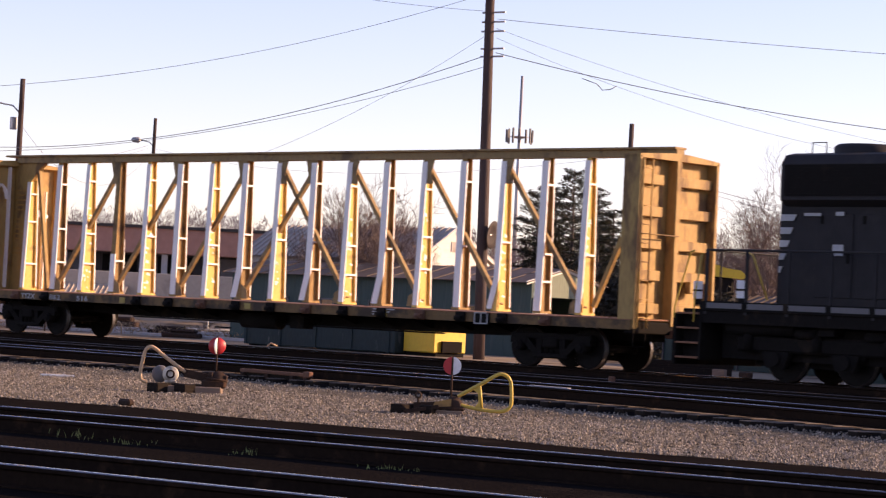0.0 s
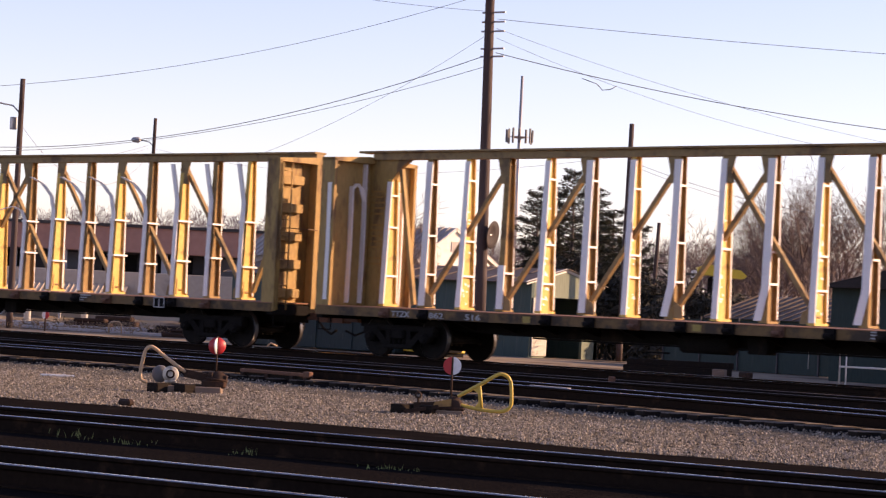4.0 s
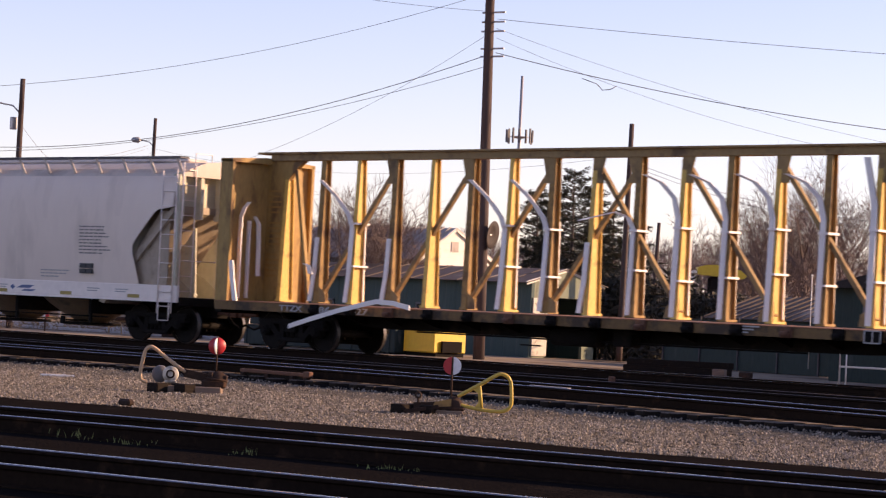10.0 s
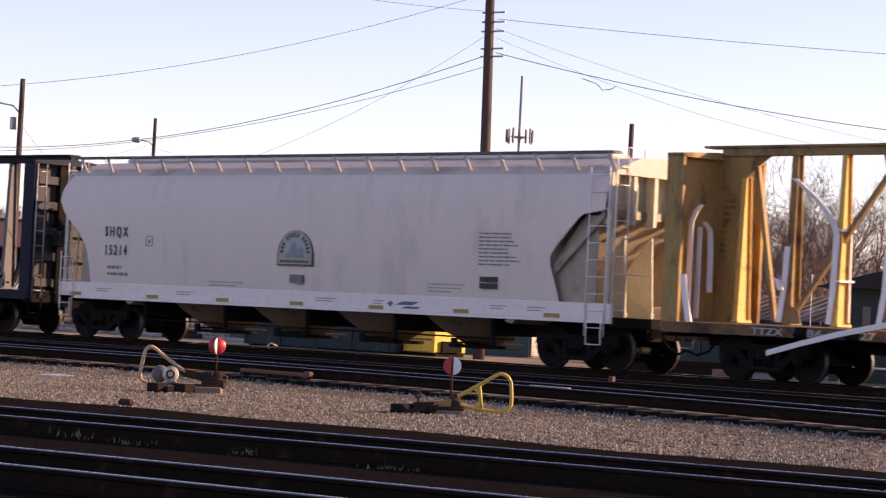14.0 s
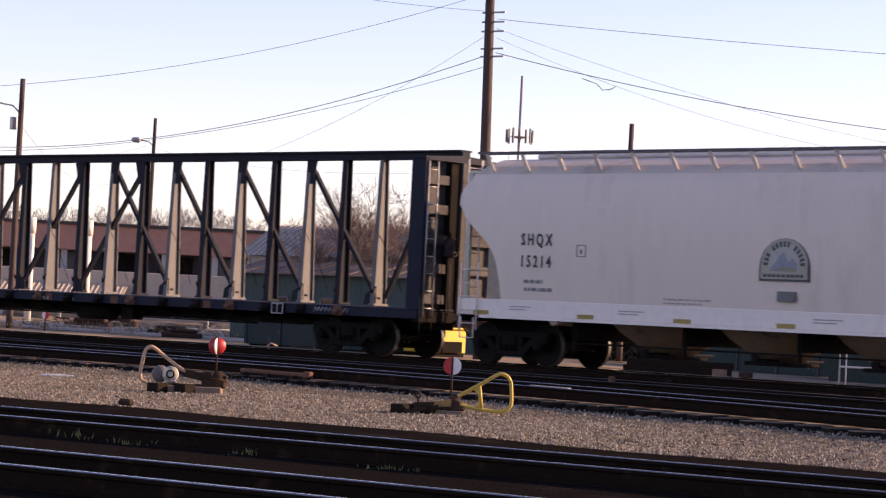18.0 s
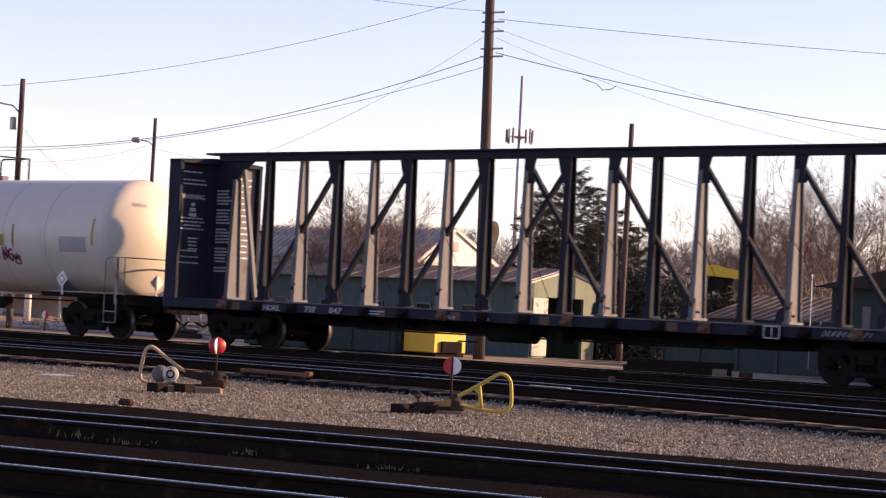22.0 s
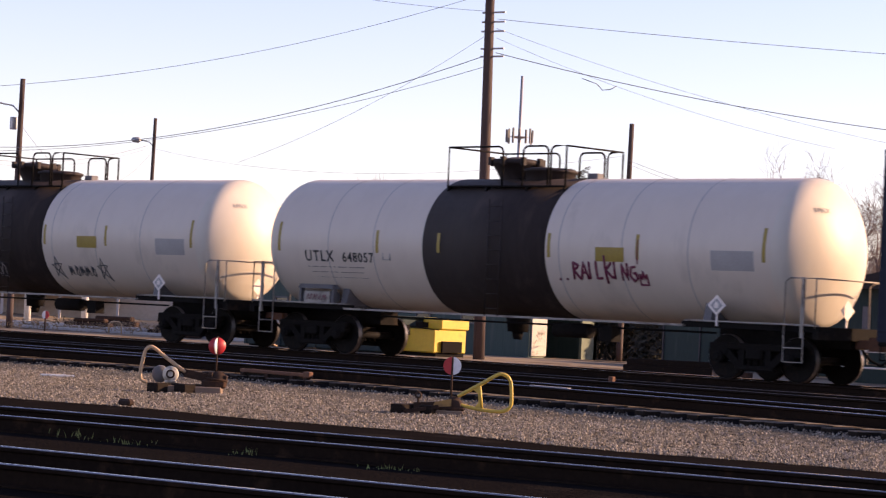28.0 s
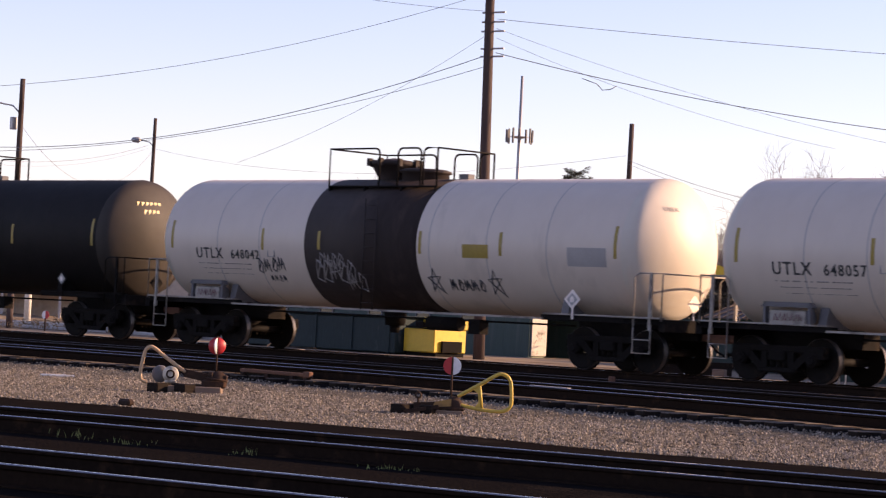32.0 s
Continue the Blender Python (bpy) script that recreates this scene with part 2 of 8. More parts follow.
    bark=surface("grey_brown_bark", (0.16, 0.12, 0.10), (0.10, 0.075, 0.065), rough=0.9, grain=14, patch=2, bump=0.4, stretch=(3, 3, 0.6)),
    twig=surface("bare_twig", (0.17, 0.115, 0.095), (0.11, 0.075, 0.064), rough=0.9, grain=8, patch=1, bump=0.0),
    needles=surface("dark_pine_needles", (0.050, 0.052, 0.030), (0.030, 0.032, 0.020), (0.085, 0.070, 0.042), rough=0.8, grain=3, patch=0.6, bump=0.0),
    shrub=surface("dark_evergreen_leaves", (0.042, 0.038, 0.026), (0.026, 0.024, 0.017), (0.07, 0.055, 0.036), rough=0.8, grain=3, patch=0.6, bump=0.0),
    grass=surface("grass_blades", (0.26, 0.33, 0.09), (0.36, 0.32, 0.13), rough=0.7, grain=5, bump=0.0),
    # the haze of distance is put into this pale wood tone
    farwood=surface("haze_pale_bare_wood", (0.30, 0.225, 0.205), (0.23, 0.17, 0.155), rough=0.95, grain=2, patch=0.1, bump=0.0),
)
GLASS = surface("dark_window_glass", (0.02, 0.024, 0.028), rough=0.08, grain=2, bump=0.0, spec=0.8)


# ------------------------------------------------------------------ mesh helpers
class Shape:
    """Collects faces for one mesh."""

    def __init__(self):
        self.v, self.f, self.mi, self.sm = [], [], [], []

    def add(self, verts, faces, mi=0, smooth=False):
        o = len(self.v)
        self.v.extend(tuple(p) for p in verts)
        for fc in faces:
            self.f.append(tuple(i + o for i in fc))
            self.mi.append(mi)
            self.sm.append(smooth)
        return self

    def box(self, x0, x1, y0, y1, z0, z1, mi=0, bev=0.0):
        if bev <= 0:
            vs = [(x, y, z) for z in (z0, z1) for y in (y0, y1) for x in (x0, x1)]
            return self.add(vs, [(0, 2, 3, 1), (4, 5, 7, 6), (0, 1, 5, 4), (2, 6, 7, 3), (0, 4, 6, 2), (1, 3, 7, 5)], mi)
        b = min(bev, (x1 - x0) / 2.1, (y1 - y0) / 2.1, (z1 - z0) / 2.1)
        bm = bmesh.new()
        bmesh.ops.create_cube(bm, size=1)
        for q in bm.verts:
            q.co = Vector(((x0 + x1) / 2 + q.co.x * (x1 - x0), (y0 + y1) / 2 + q.co.y * (y1 - y0), (z0 + z1) / 2 + q.co.z * (z1 - z0)))
        bmesh.ops.bevel(bm, geom=bm.edges[:], offset=b, segments=1, affect="EDGES")
        bm.verts.index_update()
        self.add([q.co[:] for q in bm.verts], [[q.index for q in fc.verts] for fc in bm.faces], mi)
        bm.free()
        return self

    def prism(self, pts, axis, a, b, mi=0, smooth=False):
        """A polygon given in the two other axes, pushed from a to b along axis."""
        def put(p, c):
            q = list(p)
            q.insert("xyz".index(axis), c)
            return q
        n = len(pts)
        vs = [put(p, a) for p in pts] + [put(p, b) for p in pts]
        self.add(vs, [tuple(range(n))[::-1], tuple(range(n, 2 * n))], mi)
        return self.add(vs, [(i, (i + 1) % n, n + (i + 1) % n, n + i) for i in range(n)], mi, smooth)

    def rod(self, p0, p1, r0, r1=None, seg=8, mi=0, caps=True, smooth=True):
        p0, p1 = Vector(p0), Vector(p1)
        r1 = r0 if r1 is None else r1
        d = (p1 - p0).normalized()
        s = d.cross(Vector((0, 0, 1)) if abs(d.z) < 0.9 else Vector((1, 0, 0))).normalized()
        u = s.cross(d)
        vs = []
        for p, r in ((p0, r0), (p1, r1)):
            for i in range(seg):
                a = 2 * math.pi * i / seg
                vs.append(p + s * math.cos(a) * r + u * math.sin(a) * r)
        self.add(vs, [(i, (i + 1) % seg, seg + (i + 1) % seg, seg + i) for i in range(seg)], mi, smooth)
        if caps:
            self.add(vs, [tuple(range(seg))[::-1], tuple(range(seg, 2 * seg))], mi)
        return self

    def tube(self, pts, r, seg=6, mi=0):
        pts = [Vector(p) for p in pts]
        rings = []
        for i, p in enumerate(pts):
            d = (pts[min(i + 1, len(pts) - 1)] - pts[max(i - 1, 0)]).normalized()
            s = d.cross(Vector((0, 0, 1)) if abs(d.z) < 0.92 else Vector((0, 1, 0))).normalized()
            if rings and s.dot(prev) < 0:
                s = -s
            prev = s
            u = s.cross(d)
            rings.append([p + s * math.cos(2 * math.pi * k / seg) * r + u * math.sin(2 * math.pi * k / seg) * r for k in range(seg)])
        vs = [q for ring in rings for q in ring]
        fs = [(i * seg + k, i * seg + (k + 1) % seg, (i + 1) * seg + (k + 1) % seg, (i + 1) * seg + k) for i in range(len(pts) - 1) for k in range(seg)]
        self.add(vs, fs, mi, True)
        n = len(vs)
        return self.add(vs, [tuple(range(seg))[::-1], tuple(range(n - seg, n))], mi)

    def beam(self, p0, p1, w, d, mi=0, side=(0, 1, 0)):
        """A square bar from p0 to p1: w across in its plane, d along side."""
        p0, p1, s = Vector(p0), Vector(p1), Vector(side).normalized()
        t = (p1 - p0).normalized()
        n = t.cross(s).normalized()
        vs = [p + n * a * w / 2 + s * b * d / 2 for p in (p0, p1) for a, b in ((-1, -1), (1, -1), (1, 1), (-1, 1))]
        return self.add(vs, [(3, 2, 1, 0), (4, 5, 6, 7), (0, 1, 5, 4), (1, 2, 6, 5), (2, 3, 7, 6), (3, 0, 4, 7)], mi)

    def spin(self, prof, seg=32, axis="x", centre=(0, 0, 0), mi=0, a0=0.0, a1=2 * math.pi):
        """Profile of (along, radius) turned about an axis."""
        full = abs(a1 - a0 - 2 * math.pi) < 1e-6
        cols = seg if full else seg + 1
        vs = []
        for a, r in prof:
            for k in range(cols):
                t = a0 + (a1 - a0) * k / seg
                c, s = r * math.cos(t), r * math.sin(t)
                q = {"x": (a, c, s), "y": (c, a, s), "z": (c, s, a)}[axis]
                vs.append((q[0] + centre[0], q[1] + centre[1], q[2] + centre[2]))
        fs = []
        for i in range(len(prof) - 1):
            for k in range(seg):
                k2 = (k + 1) % cols
                fs.append((i * cols + k, i * cols + k2, (i + 1) * cols + k2, (i + 1) * cols + k))
        return self.add(vs, fs, mi, True)

    def mesh(self, name, mats):
        me = bpy.data.meshes.new(name)
        me.from_pydata(self.v, [], self.f)
        for m in mats if isinstance(mats, (list, tuple)) else [mats]:
            me.materials.append(m)
        me.polygons.foreach_set("material_index", self.mi)
        me.polygons.foreach_set("use_smooth", self.sm)
        bm = bmesh.new()
        bm.from_mesh(me)
        bmesh.ops.remove_doubles(bm, verts=bm.verts, dist=1e-5) if len(self.v) < 6000 else None
        bmesh.ops.recalc_face_normals(bm, faces=bm.faces)
        bm.to_mesh(me)
        bm.free()
        return me


def part(name, shape, mats, parent, label="", at=None):
    """One mesh object under a thing or a part."""
    ob = new(name, shape if isinstance(shape, bpy.types.Mesh) else shape.mesh(name, mats))
    ob.parent = parent
    if at is not None:
        ob.matrix_basis = at
    return tagged(ob, label)


def thing(name, label, category, group="", kind="", at=None):
    ob = new(name)
    ob.empty_display_size = 0.2
    if at is not None:
        ob.matrix_basis = at
    return tagged(ob, label, category, group, kind)


def solid(name, shape, mats, label, category, group="", kind="", at=None):
    ob = new(name, shape.mesh(name, mats))
    if at is not None:
        ob.matrix_basis = at
    return tagged(ob, label, category, group, kind)


def letters(text, size, extrude=0.004, bold=0.013, space=1.0):
    """Mesh of a line of lettering in the built-in font, in the xz plane, facing -y, from its lower left corner."""
    cu = bpy.data.curves.new("lettering", "FONT")
    cu.body, cu.size, cu.extrude, cu.resolution_u = text, size, extrude, 2
    cu.offset, cu.space_character = size * bold, space
    ob = bpy.data.objects.new("lettering", cu)
    scene.collection.objects.link(ob)
    bpy.context.view_layer.update()
    me = bpy.data.meshes.new_from_object(ob.evaluated_get(bpy.context.evaluated_depsgraph_get()))
    bpy.data.objects.remove(ob)
    me.transform(Matrix.Rotation(radians(90), 4, "X"))
    return me


def lettering(text, size, mat, parent, x, y, z, width=None, rz=0.0, tilt=0.0, label=""):
    """Lettering on a side or end of a car; width squeezes it to its true length."""
    me = letters(text, size)
    xs = [v.co.x for v in me.vertices]
    if width and xs:
        me.transform(Matrix.Diagonal((width / (max(xs) - min(xs)), 1, 1, 1)))
    me.materials.clear()
    me.materials.append(mat)
    return part("lettering", me, None, parent, label, pose(x, y, z, tilt, 0, rz))


# ------------------------------------------------------------------ plan: track centre lines, z = 0 on the train's rails
def bent(x, x0, y0, slope, curve, span):
    d = x - x0
    e = max(-span, min(span, d))
    return y0 + slope * e + curve * e * e + (d - e) * (slope + 2 * curve * e)


def line_train(x):
    return bent(x, -35, 41.69, 0.0, -0.0008, 26)


def line_middle(x):
    return bent(x, -35, 35.0, -0.01, -0.0018, 24)


def line_switch(x):
    return bent(x, -35, 30.1, -0.02, -0.0068, 17)


def line_near(x):
    return bent(x, -17, 16.9, 0.167, -0.0008, 22)


def line_front(x):
    return bent(x, -17, 11.5, 0.167, -0.0008, 22)


def line_edge(x):
    """Where the pale gravel ends and the shade-dark cinder begins."""
    return bent(x, -17, 22.25, 0.105, 0.0, 22)


def heading(fn, x):
    return math.degrees(math.atan2(fn(x + 0.5) - fn(x - 0.5), 1.0))


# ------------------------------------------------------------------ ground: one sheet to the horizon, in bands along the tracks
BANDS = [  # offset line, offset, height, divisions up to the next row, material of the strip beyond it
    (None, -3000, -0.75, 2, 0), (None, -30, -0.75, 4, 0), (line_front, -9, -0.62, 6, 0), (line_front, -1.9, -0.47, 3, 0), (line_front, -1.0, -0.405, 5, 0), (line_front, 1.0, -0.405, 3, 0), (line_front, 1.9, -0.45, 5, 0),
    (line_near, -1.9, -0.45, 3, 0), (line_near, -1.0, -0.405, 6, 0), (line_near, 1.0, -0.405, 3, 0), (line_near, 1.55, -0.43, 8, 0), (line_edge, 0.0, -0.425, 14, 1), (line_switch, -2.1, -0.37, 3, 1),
    (line_switch, -1.40, -0.275, 3, 0), (line_switch, -0.9, -0.205, 6, 0), (line_switch, 1.5, -0.23, 4, 3), (line_middle, -1.6, -0.23, 6, 3), (line_middle, 1.6, -0.23, 5, 3),
    (line_train, -1.6, -0.22, 6, 3), (line_train, 1.55, -0.22, 3, 3), (line_train, 3.4, -0.33, 10, 2), (None, 62, -0.33, 8, 2), (None, 110, -0.35, 6, 2), (None, 300, -0.4, 4, 2), (None, 3000, -0.5, 0, 2)]


def build_ground():
    xs = [-3000, -900, -400, -220, -140, -100] + [-80 + 0.8 * i for i in range(94)] + [0, 15, 40, 100, 300, 900, 3000]
    rows, mats = [], []
    for k, (fn, off, z, div, mi) in enumerate(BANDS):
        if k == len(BANDS) - 1:
            rows.append([(x, off, z) for x in xs])
            break
        fn2, off2, z2 = BANDS[k + 1][:3]
        for j in range(div):
            t = j / div
            row = []
            for x in xs:
                cx = max(-120, min(60, x))
                a = off + (fn(cx) if fn else 0)
                b = off2 + (fn2(cx) if fn2 else 0)
                y = a + (b - a) * t
                w = noise.noise((x * 0.35, y * 0.5, 3.1)) * (0.035 if mi else 0.018) if 5 < y < 60 else 0
                row.append((x, y, z + (z2 - z) * t + w))
            rows.append(row)
            mats.append(mi)
    n = len(xs)
    g = Shape()
    g.v = [p for row in rows for p in row]
    for i in range(len(rows) - 1):
        for k in range(n - 1):
            g.f.append((i * n + k, i * n + k + 1, (i + 1) * n + k + 1, (i + 1) * n + k))
            g.mi.append(mats[i])
            g.sm.append(True)
    solid("ground", g, [M["cinder"], M["gravel"], M["sand"], M["ballast"]], "rail yard ground of shade-dark cinder, grey gravel and pale sand", "ground", kind="structure")


build_ground()


def scatter_stones(name, count, xr, lo, hi, size, z, mats, label, seed):
    """Loose angular stones in the strip between two lines."""
    rnd = np.random.RandomState(seed)
    base = np.array([(1, 0, 0), (-1, 0, 0), (0, 1, 0), (0, -1, 0), (0, 0, 1), (0, 0, -1)], float)
    tri = np.array([(0, 2, 4), (2, 1, 4), (1, 3, 4), (3, 0, 4), (2, 0, 5), (1, 2, 5), (3, 1, 5), (0, 3, 5)])
    vs, fs = [], []
    for i in range(count):
        x = rnd.uniform(*xr)
        t = rnd.rand()
        y = lo(x) + (hi(x) - lo(x)) * t
        s = rnd.uniform(*size) * rnd.uniform(0.6, 1.0, 3)
        q = base * s * rnd.uniform(0.75, 1.2, (6, 1))
        a = rnd.uniform(0, 6.28)
        c, sn = math.cos(a), math.sin(a)
        q = np.stack([q[:, 0] * c - q[:, 1] * sn, q[:, 0] * sn + q[:, 1] * c, q[:, 2]], 1) + rnd.uniform(-0.3, 0.3, 3) * 0.01
        vs.append(q + (x, y, z(x, y, t) + s[2] * 0.25))
        fs.append(tri + 6 * i)
    me = bpy.data.meshes.new(name)
    me.from_pydata(np.concatenate(vs).tolist(), [], np.concatenate(fs).tolist())
    me.materials.append(mats)
    return tagged(new(name, me), label, "gravel", kind="stuff")


def build_gravel():
    mat = M["stone"]
    n, l = mat.node_tree.nodes, mat.node_tree.links
    isl, hsv = n.new("ShaderNodeNewGeometry"), n.new("ShaderNodeHueSaturation")
    rng = n.new("ShaderNodeMapRange")
    rng.inputs[3].default_value, rng.inputs[4].default_value = 0.42, 1.30
    b = n["Principled BSDF"]
    src = b.inputs["Base Color"].links[0].from_socket
    l.new(isl.outputs["Random Per Island"], rng.inputs[0])
    l.new(rng.outputs[0], hsv.inputs["Value"])
    l.new(src, hsv.inputs["Color"])
    l.new(hsv.outputs[0], b.inputs["Base Color"])

    def lie(x, y, t):
        """Height of the gravel bed: it rises to the ends of the ties."""
        o = line_switch(x) - y
        if o > 2.1:
            q = (y - line_edge(x)) / max(0.5, line_switch(x) - 2.1 - line_edge(x))
            z = -0.425 + 0.055 * max(0, q)
        elif o > 1.4:
            z = -0.37 + 0.095 * (2.1 - o) / 0.7
        else:
            z = -0.275 + 0.07 * (1.4 - o) / 0.5
        return z + noise.noise((x * 0.35, y * 0.5, 3.1)) * 0.03
    scatter_stones("gravel", 54000, (-43, -9), lambda x: line_edge(x) - 0.12 * abs(noise.noise((x * 2.1, 0.4, 0))) - 0.05, lambda x: line_switch(x) - 1.27 + 0.2 * noise.noise((x * 1.3, 2.2, 0)), (0.011, 0.025),
                   lie, mat, "loose grey brown ballast gravel between two tracks", 3)


build_gravel()

# ------------------------------------------------------------------ tracks
RAIL = [(-0.070, -0.172), (0.070, -0.172), (0.070, -0.160), (0.012, -0.142), (0.010, -0.050), (0.036, -0.036), (0.036, -0.008), (0.026, 0.0), (-0.026, 0.0), (-0.036, -0.008), (-0.036, -0.036), (-0.010, -0.050), (-0.012, -0.142), (-0.070, -0.160)]
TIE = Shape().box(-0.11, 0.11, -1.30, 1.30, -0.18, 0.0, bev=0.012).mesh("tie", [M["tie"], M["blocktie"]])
for face in TIE.polygons:            # weathered tops, sides near black for the shade on them
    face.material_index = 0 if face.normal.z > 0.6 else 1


def build_track(fn, z, x0, x1, near0, near1, label, spacing=0.545, seed=1, top=None, sunk=0.19):
    t = thing("railway_track", label, "railway track", "yard tracks", "structure")
    step = 1.6
    xs = [x0 + step * i for i in range(int((x1 - x0) / step) + 1)]
    for side in (-0.7525, 0.7525):
        g = Shape()
        m = len(RAIL)
        for i, x in enumerate(xs):
            a = radians(heading(fn, x))
            for (ry, rz) in RAIL:
                o = side + ry
                g.v.append((x - math.sin(a) * o, fn(x) + math.cos(a) * o, z + rz))
            if i:
                for k in range(m):
                    g.f.append(((i - 1) * m + k, (i - 1) * m + (k + 1) % m, i * m + (k + 1) % m, i * m + k))
                    g.mi.append(1 if k in (6, 7, 8) else 0)
                    g.sm.append(False)
        part("rail", g, [M["railside"], top or M["railtop"]], t)
    rnd = random.Random(seed)
    rest = Shape()
    for i in range(int((x1 - x0) / spacing)):
        x = x0 + spacing * i + rnd.uniform(-0.03, 0.03)
        at = pose(x, fn(x) + rnd.uniform(-0.05, 0.05), z - sunk + rnd.uniform(-0.008, 0.008), 0, 0, heading(fn, x) + rnd.uniform(-1.2, 1.2))
        if near0 < x < near1:
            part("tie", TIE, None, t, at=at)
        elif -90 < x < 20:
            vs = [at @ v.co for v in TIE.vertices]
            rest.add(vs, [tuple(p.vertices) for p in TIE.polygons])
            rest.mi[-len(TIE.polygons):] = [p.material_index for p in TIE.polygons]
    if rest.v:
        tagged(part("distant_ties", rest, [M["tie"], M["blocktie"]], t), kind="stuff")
    return t


build_track(line_train, 0.0, -190, 130, -57, -24, "main yard track with polished rails that the train rolls on", seed=2)
build_track(line_middle, -0.02, -190, 130, -50, -22, "empty dark yard track with dull rails on oily ballast", seed=3, top=M["raildull"])
build_track(line_switch, 0.0, -120, 60, -44, -12, "empty curving yard track with switch stands beside it", seed=4)
build_track(line_near, -0.23, -120, 60, -29, -8, "empty near yard track on shade-dark cinder", seed=5, sunk=0.225)
build_track(line_front, -0.23, -120, 60, -20, -5, "empty foremost yard track on shade-dark cinder", seed=6, sunk=0.225)


# ------------------------------------------------------------------ rolling stock
def rolling_parts():
    """Meshes shared by all freight trucks: side frame, bolster, wheelset."""
    fr = Shape()
    fr.box(-1.16, 1.16, -0.09, 0.09, 0.60, 0.74, bev=0.03)
    for s in (-1, 1):
        fr.prism([(s * 1.12, 0.70), (s * 1.14, 0.50), (s * 0.70, 0.50), (s * 0.66, 0.70)], "y", -0.10, 0.10)
        fr.beam((s * 0.80, 0, 0.64), (s * 0.36, 0, 0.26), 0.15, 0.17)
        fr.box(s * 0.33 - 0.07, s * 0.33 + 0.07, -0.08, 0.08, 0.26, 0.66)
        fr.rod((s * 0.8916, -0.17, 0.457), (s * 0.8916, 0.10, 0.457), 0.125, 0.125, 14)
        fr.rod((s * 0.8916, -0.20, 0.457), (s * 0.8916, -0.16, 0.457), 0.07, 0.10, 10)
        for k in (-0.16, 0.0, 0.16):
            fr.rod((k + s * 0.001, 0.0, 0.30), (k + s * 0.001, 0.0, 0.56), 0.062, 0.062, 8)
    fr.box(-0.48, 0.48, -0.10, 0.10, 0.19, 0.30, bev=0.03)
    bo = Shape()
    bo.box(-0.21, 0.21, -1.12, 1.12, 0.42, 0.64, bev=0.03)
    bo.rod((0, 0, 0.62), (0, 0, 0.72), 0.2, 0.2, 14)
    bo.box(-0.75, 0.75, -0.30, -0.22, 0.36, 0.44)
    bo.box(-0.75, 0.75, 0.22, 0.30, 0.36, 0.44)
    wh = Shape()
    wh.rod((0, -1.02, 0), (0, 1.02, 0), 0.082, 0.082, 12)
    for s in (-1, 1):
        y = 0.752 * s
        prof = [(y + s * 0.068, 0.13), (y + s * 0.05, 0.30), (y + s * 0.066, 0.38), (y + s * 0.066, 0.448)]
        wh.spin([(y - s * 0.035, 0.10)] + prof, 28, "y")
        wh.spin([(y + s * 0.066, 0.448), (y + s * 0.060, 0.455), (y - s * 0.036, 0.459)], 28, "y", mi=1)
        wh.spin([(y - s * 0.036, 0.459), (y - s * 0.048, 0.484), (y - s * 0.066, 0.480), (y - s * 0.070, 0.38), (y - s * 0.04, 0.30), (y - s * 0.06, 0.12)], 28, "y")
    return fr.mesh("side_frame", M["undersill"]), bo.mesh("bolster", M["undersill"]), wh.mesh("wheelset", [M["wheel"], M["tread"]])


SIDE_FRAME, BOLSTER, WHEELSET = rolling_parts()
WHEELS, VEHICLES = [], []


def truck(car, x, base=1.783):
    """A two-axle freight truck under a car, at x along it."""
    b = part("truck", BOLSTER, None, car, "grimy black two-axle freight truck", pose(x, 0, 0))
    for s in (-1, 1):
        part("side_frame", SIDE_FRAME, None, b, at=pose(0, 0.985 * s, 0, 0, 0, 0 if s < 0 else 180))
    for s in (-1, 1):
        w = part("wheelset", WHEELSET, None, b, at=pose(s * base / 2, 0, 0.457))
        WHEELS.append((w, s * base / 2, 0.457))
    return b


def coupler(car, x, s):
    g = Shape()
    g.box(min(x, x + s * 0.55), max(x, x + s * 0.55), -0.09, 0.09, 0.74, 0.92, bev=0.02)
    g.prism([(x + s * 0.5, -0.14), (x + s * 0.82, -0.17), (x + s * 0.9, -0.02), (x + s * 0.78, 0.16), (x + s * 0.5, 0.14)], "z", 0.70, 0.98)
    part("coupler", g, M["rust"], car)
    h = Shape()
    h.tube([(x - s * 0.05, 0.32, 0.80), (x + s * 0.22, 0.34, 0.52), (x + s * 0.5, 0.30, 0.42), (x + s * 0.75, 0.22, 0.52)], 0.028, 7)
    part("air_hose", h, M["undersill"], car)


def rung_ladder(car, x, y0, y1, z0, z1, n, mat, along="y", r=0.013, name="ladder"):
    """A ladder on an end (along y) or a side (along x)."""
    g = Shape()
    for v in (y0, y1):
        p = (x, v) if along == "y" else (v, x)
        g.rod((*p, z0), (*p, z1), r * 1.5, seg=6)
    for i in range(n):
        z = z0 + (z1 - z0) * (i + 0.5) / n
        a, b = ((x, y0), (x, y1)) if along == "y" else ((y0, x), (y1, x))
        g.rod((*a, z), (*b, z), r, seg=6)
    return part(name, g, mat, car)


# ---- centerbeam flat cars
POST_SIZE = {"L": (0.065, 0.095, 0.215), "D": (0.085, 0.09, 0.165)}     # half flange width, half depth at top and foot


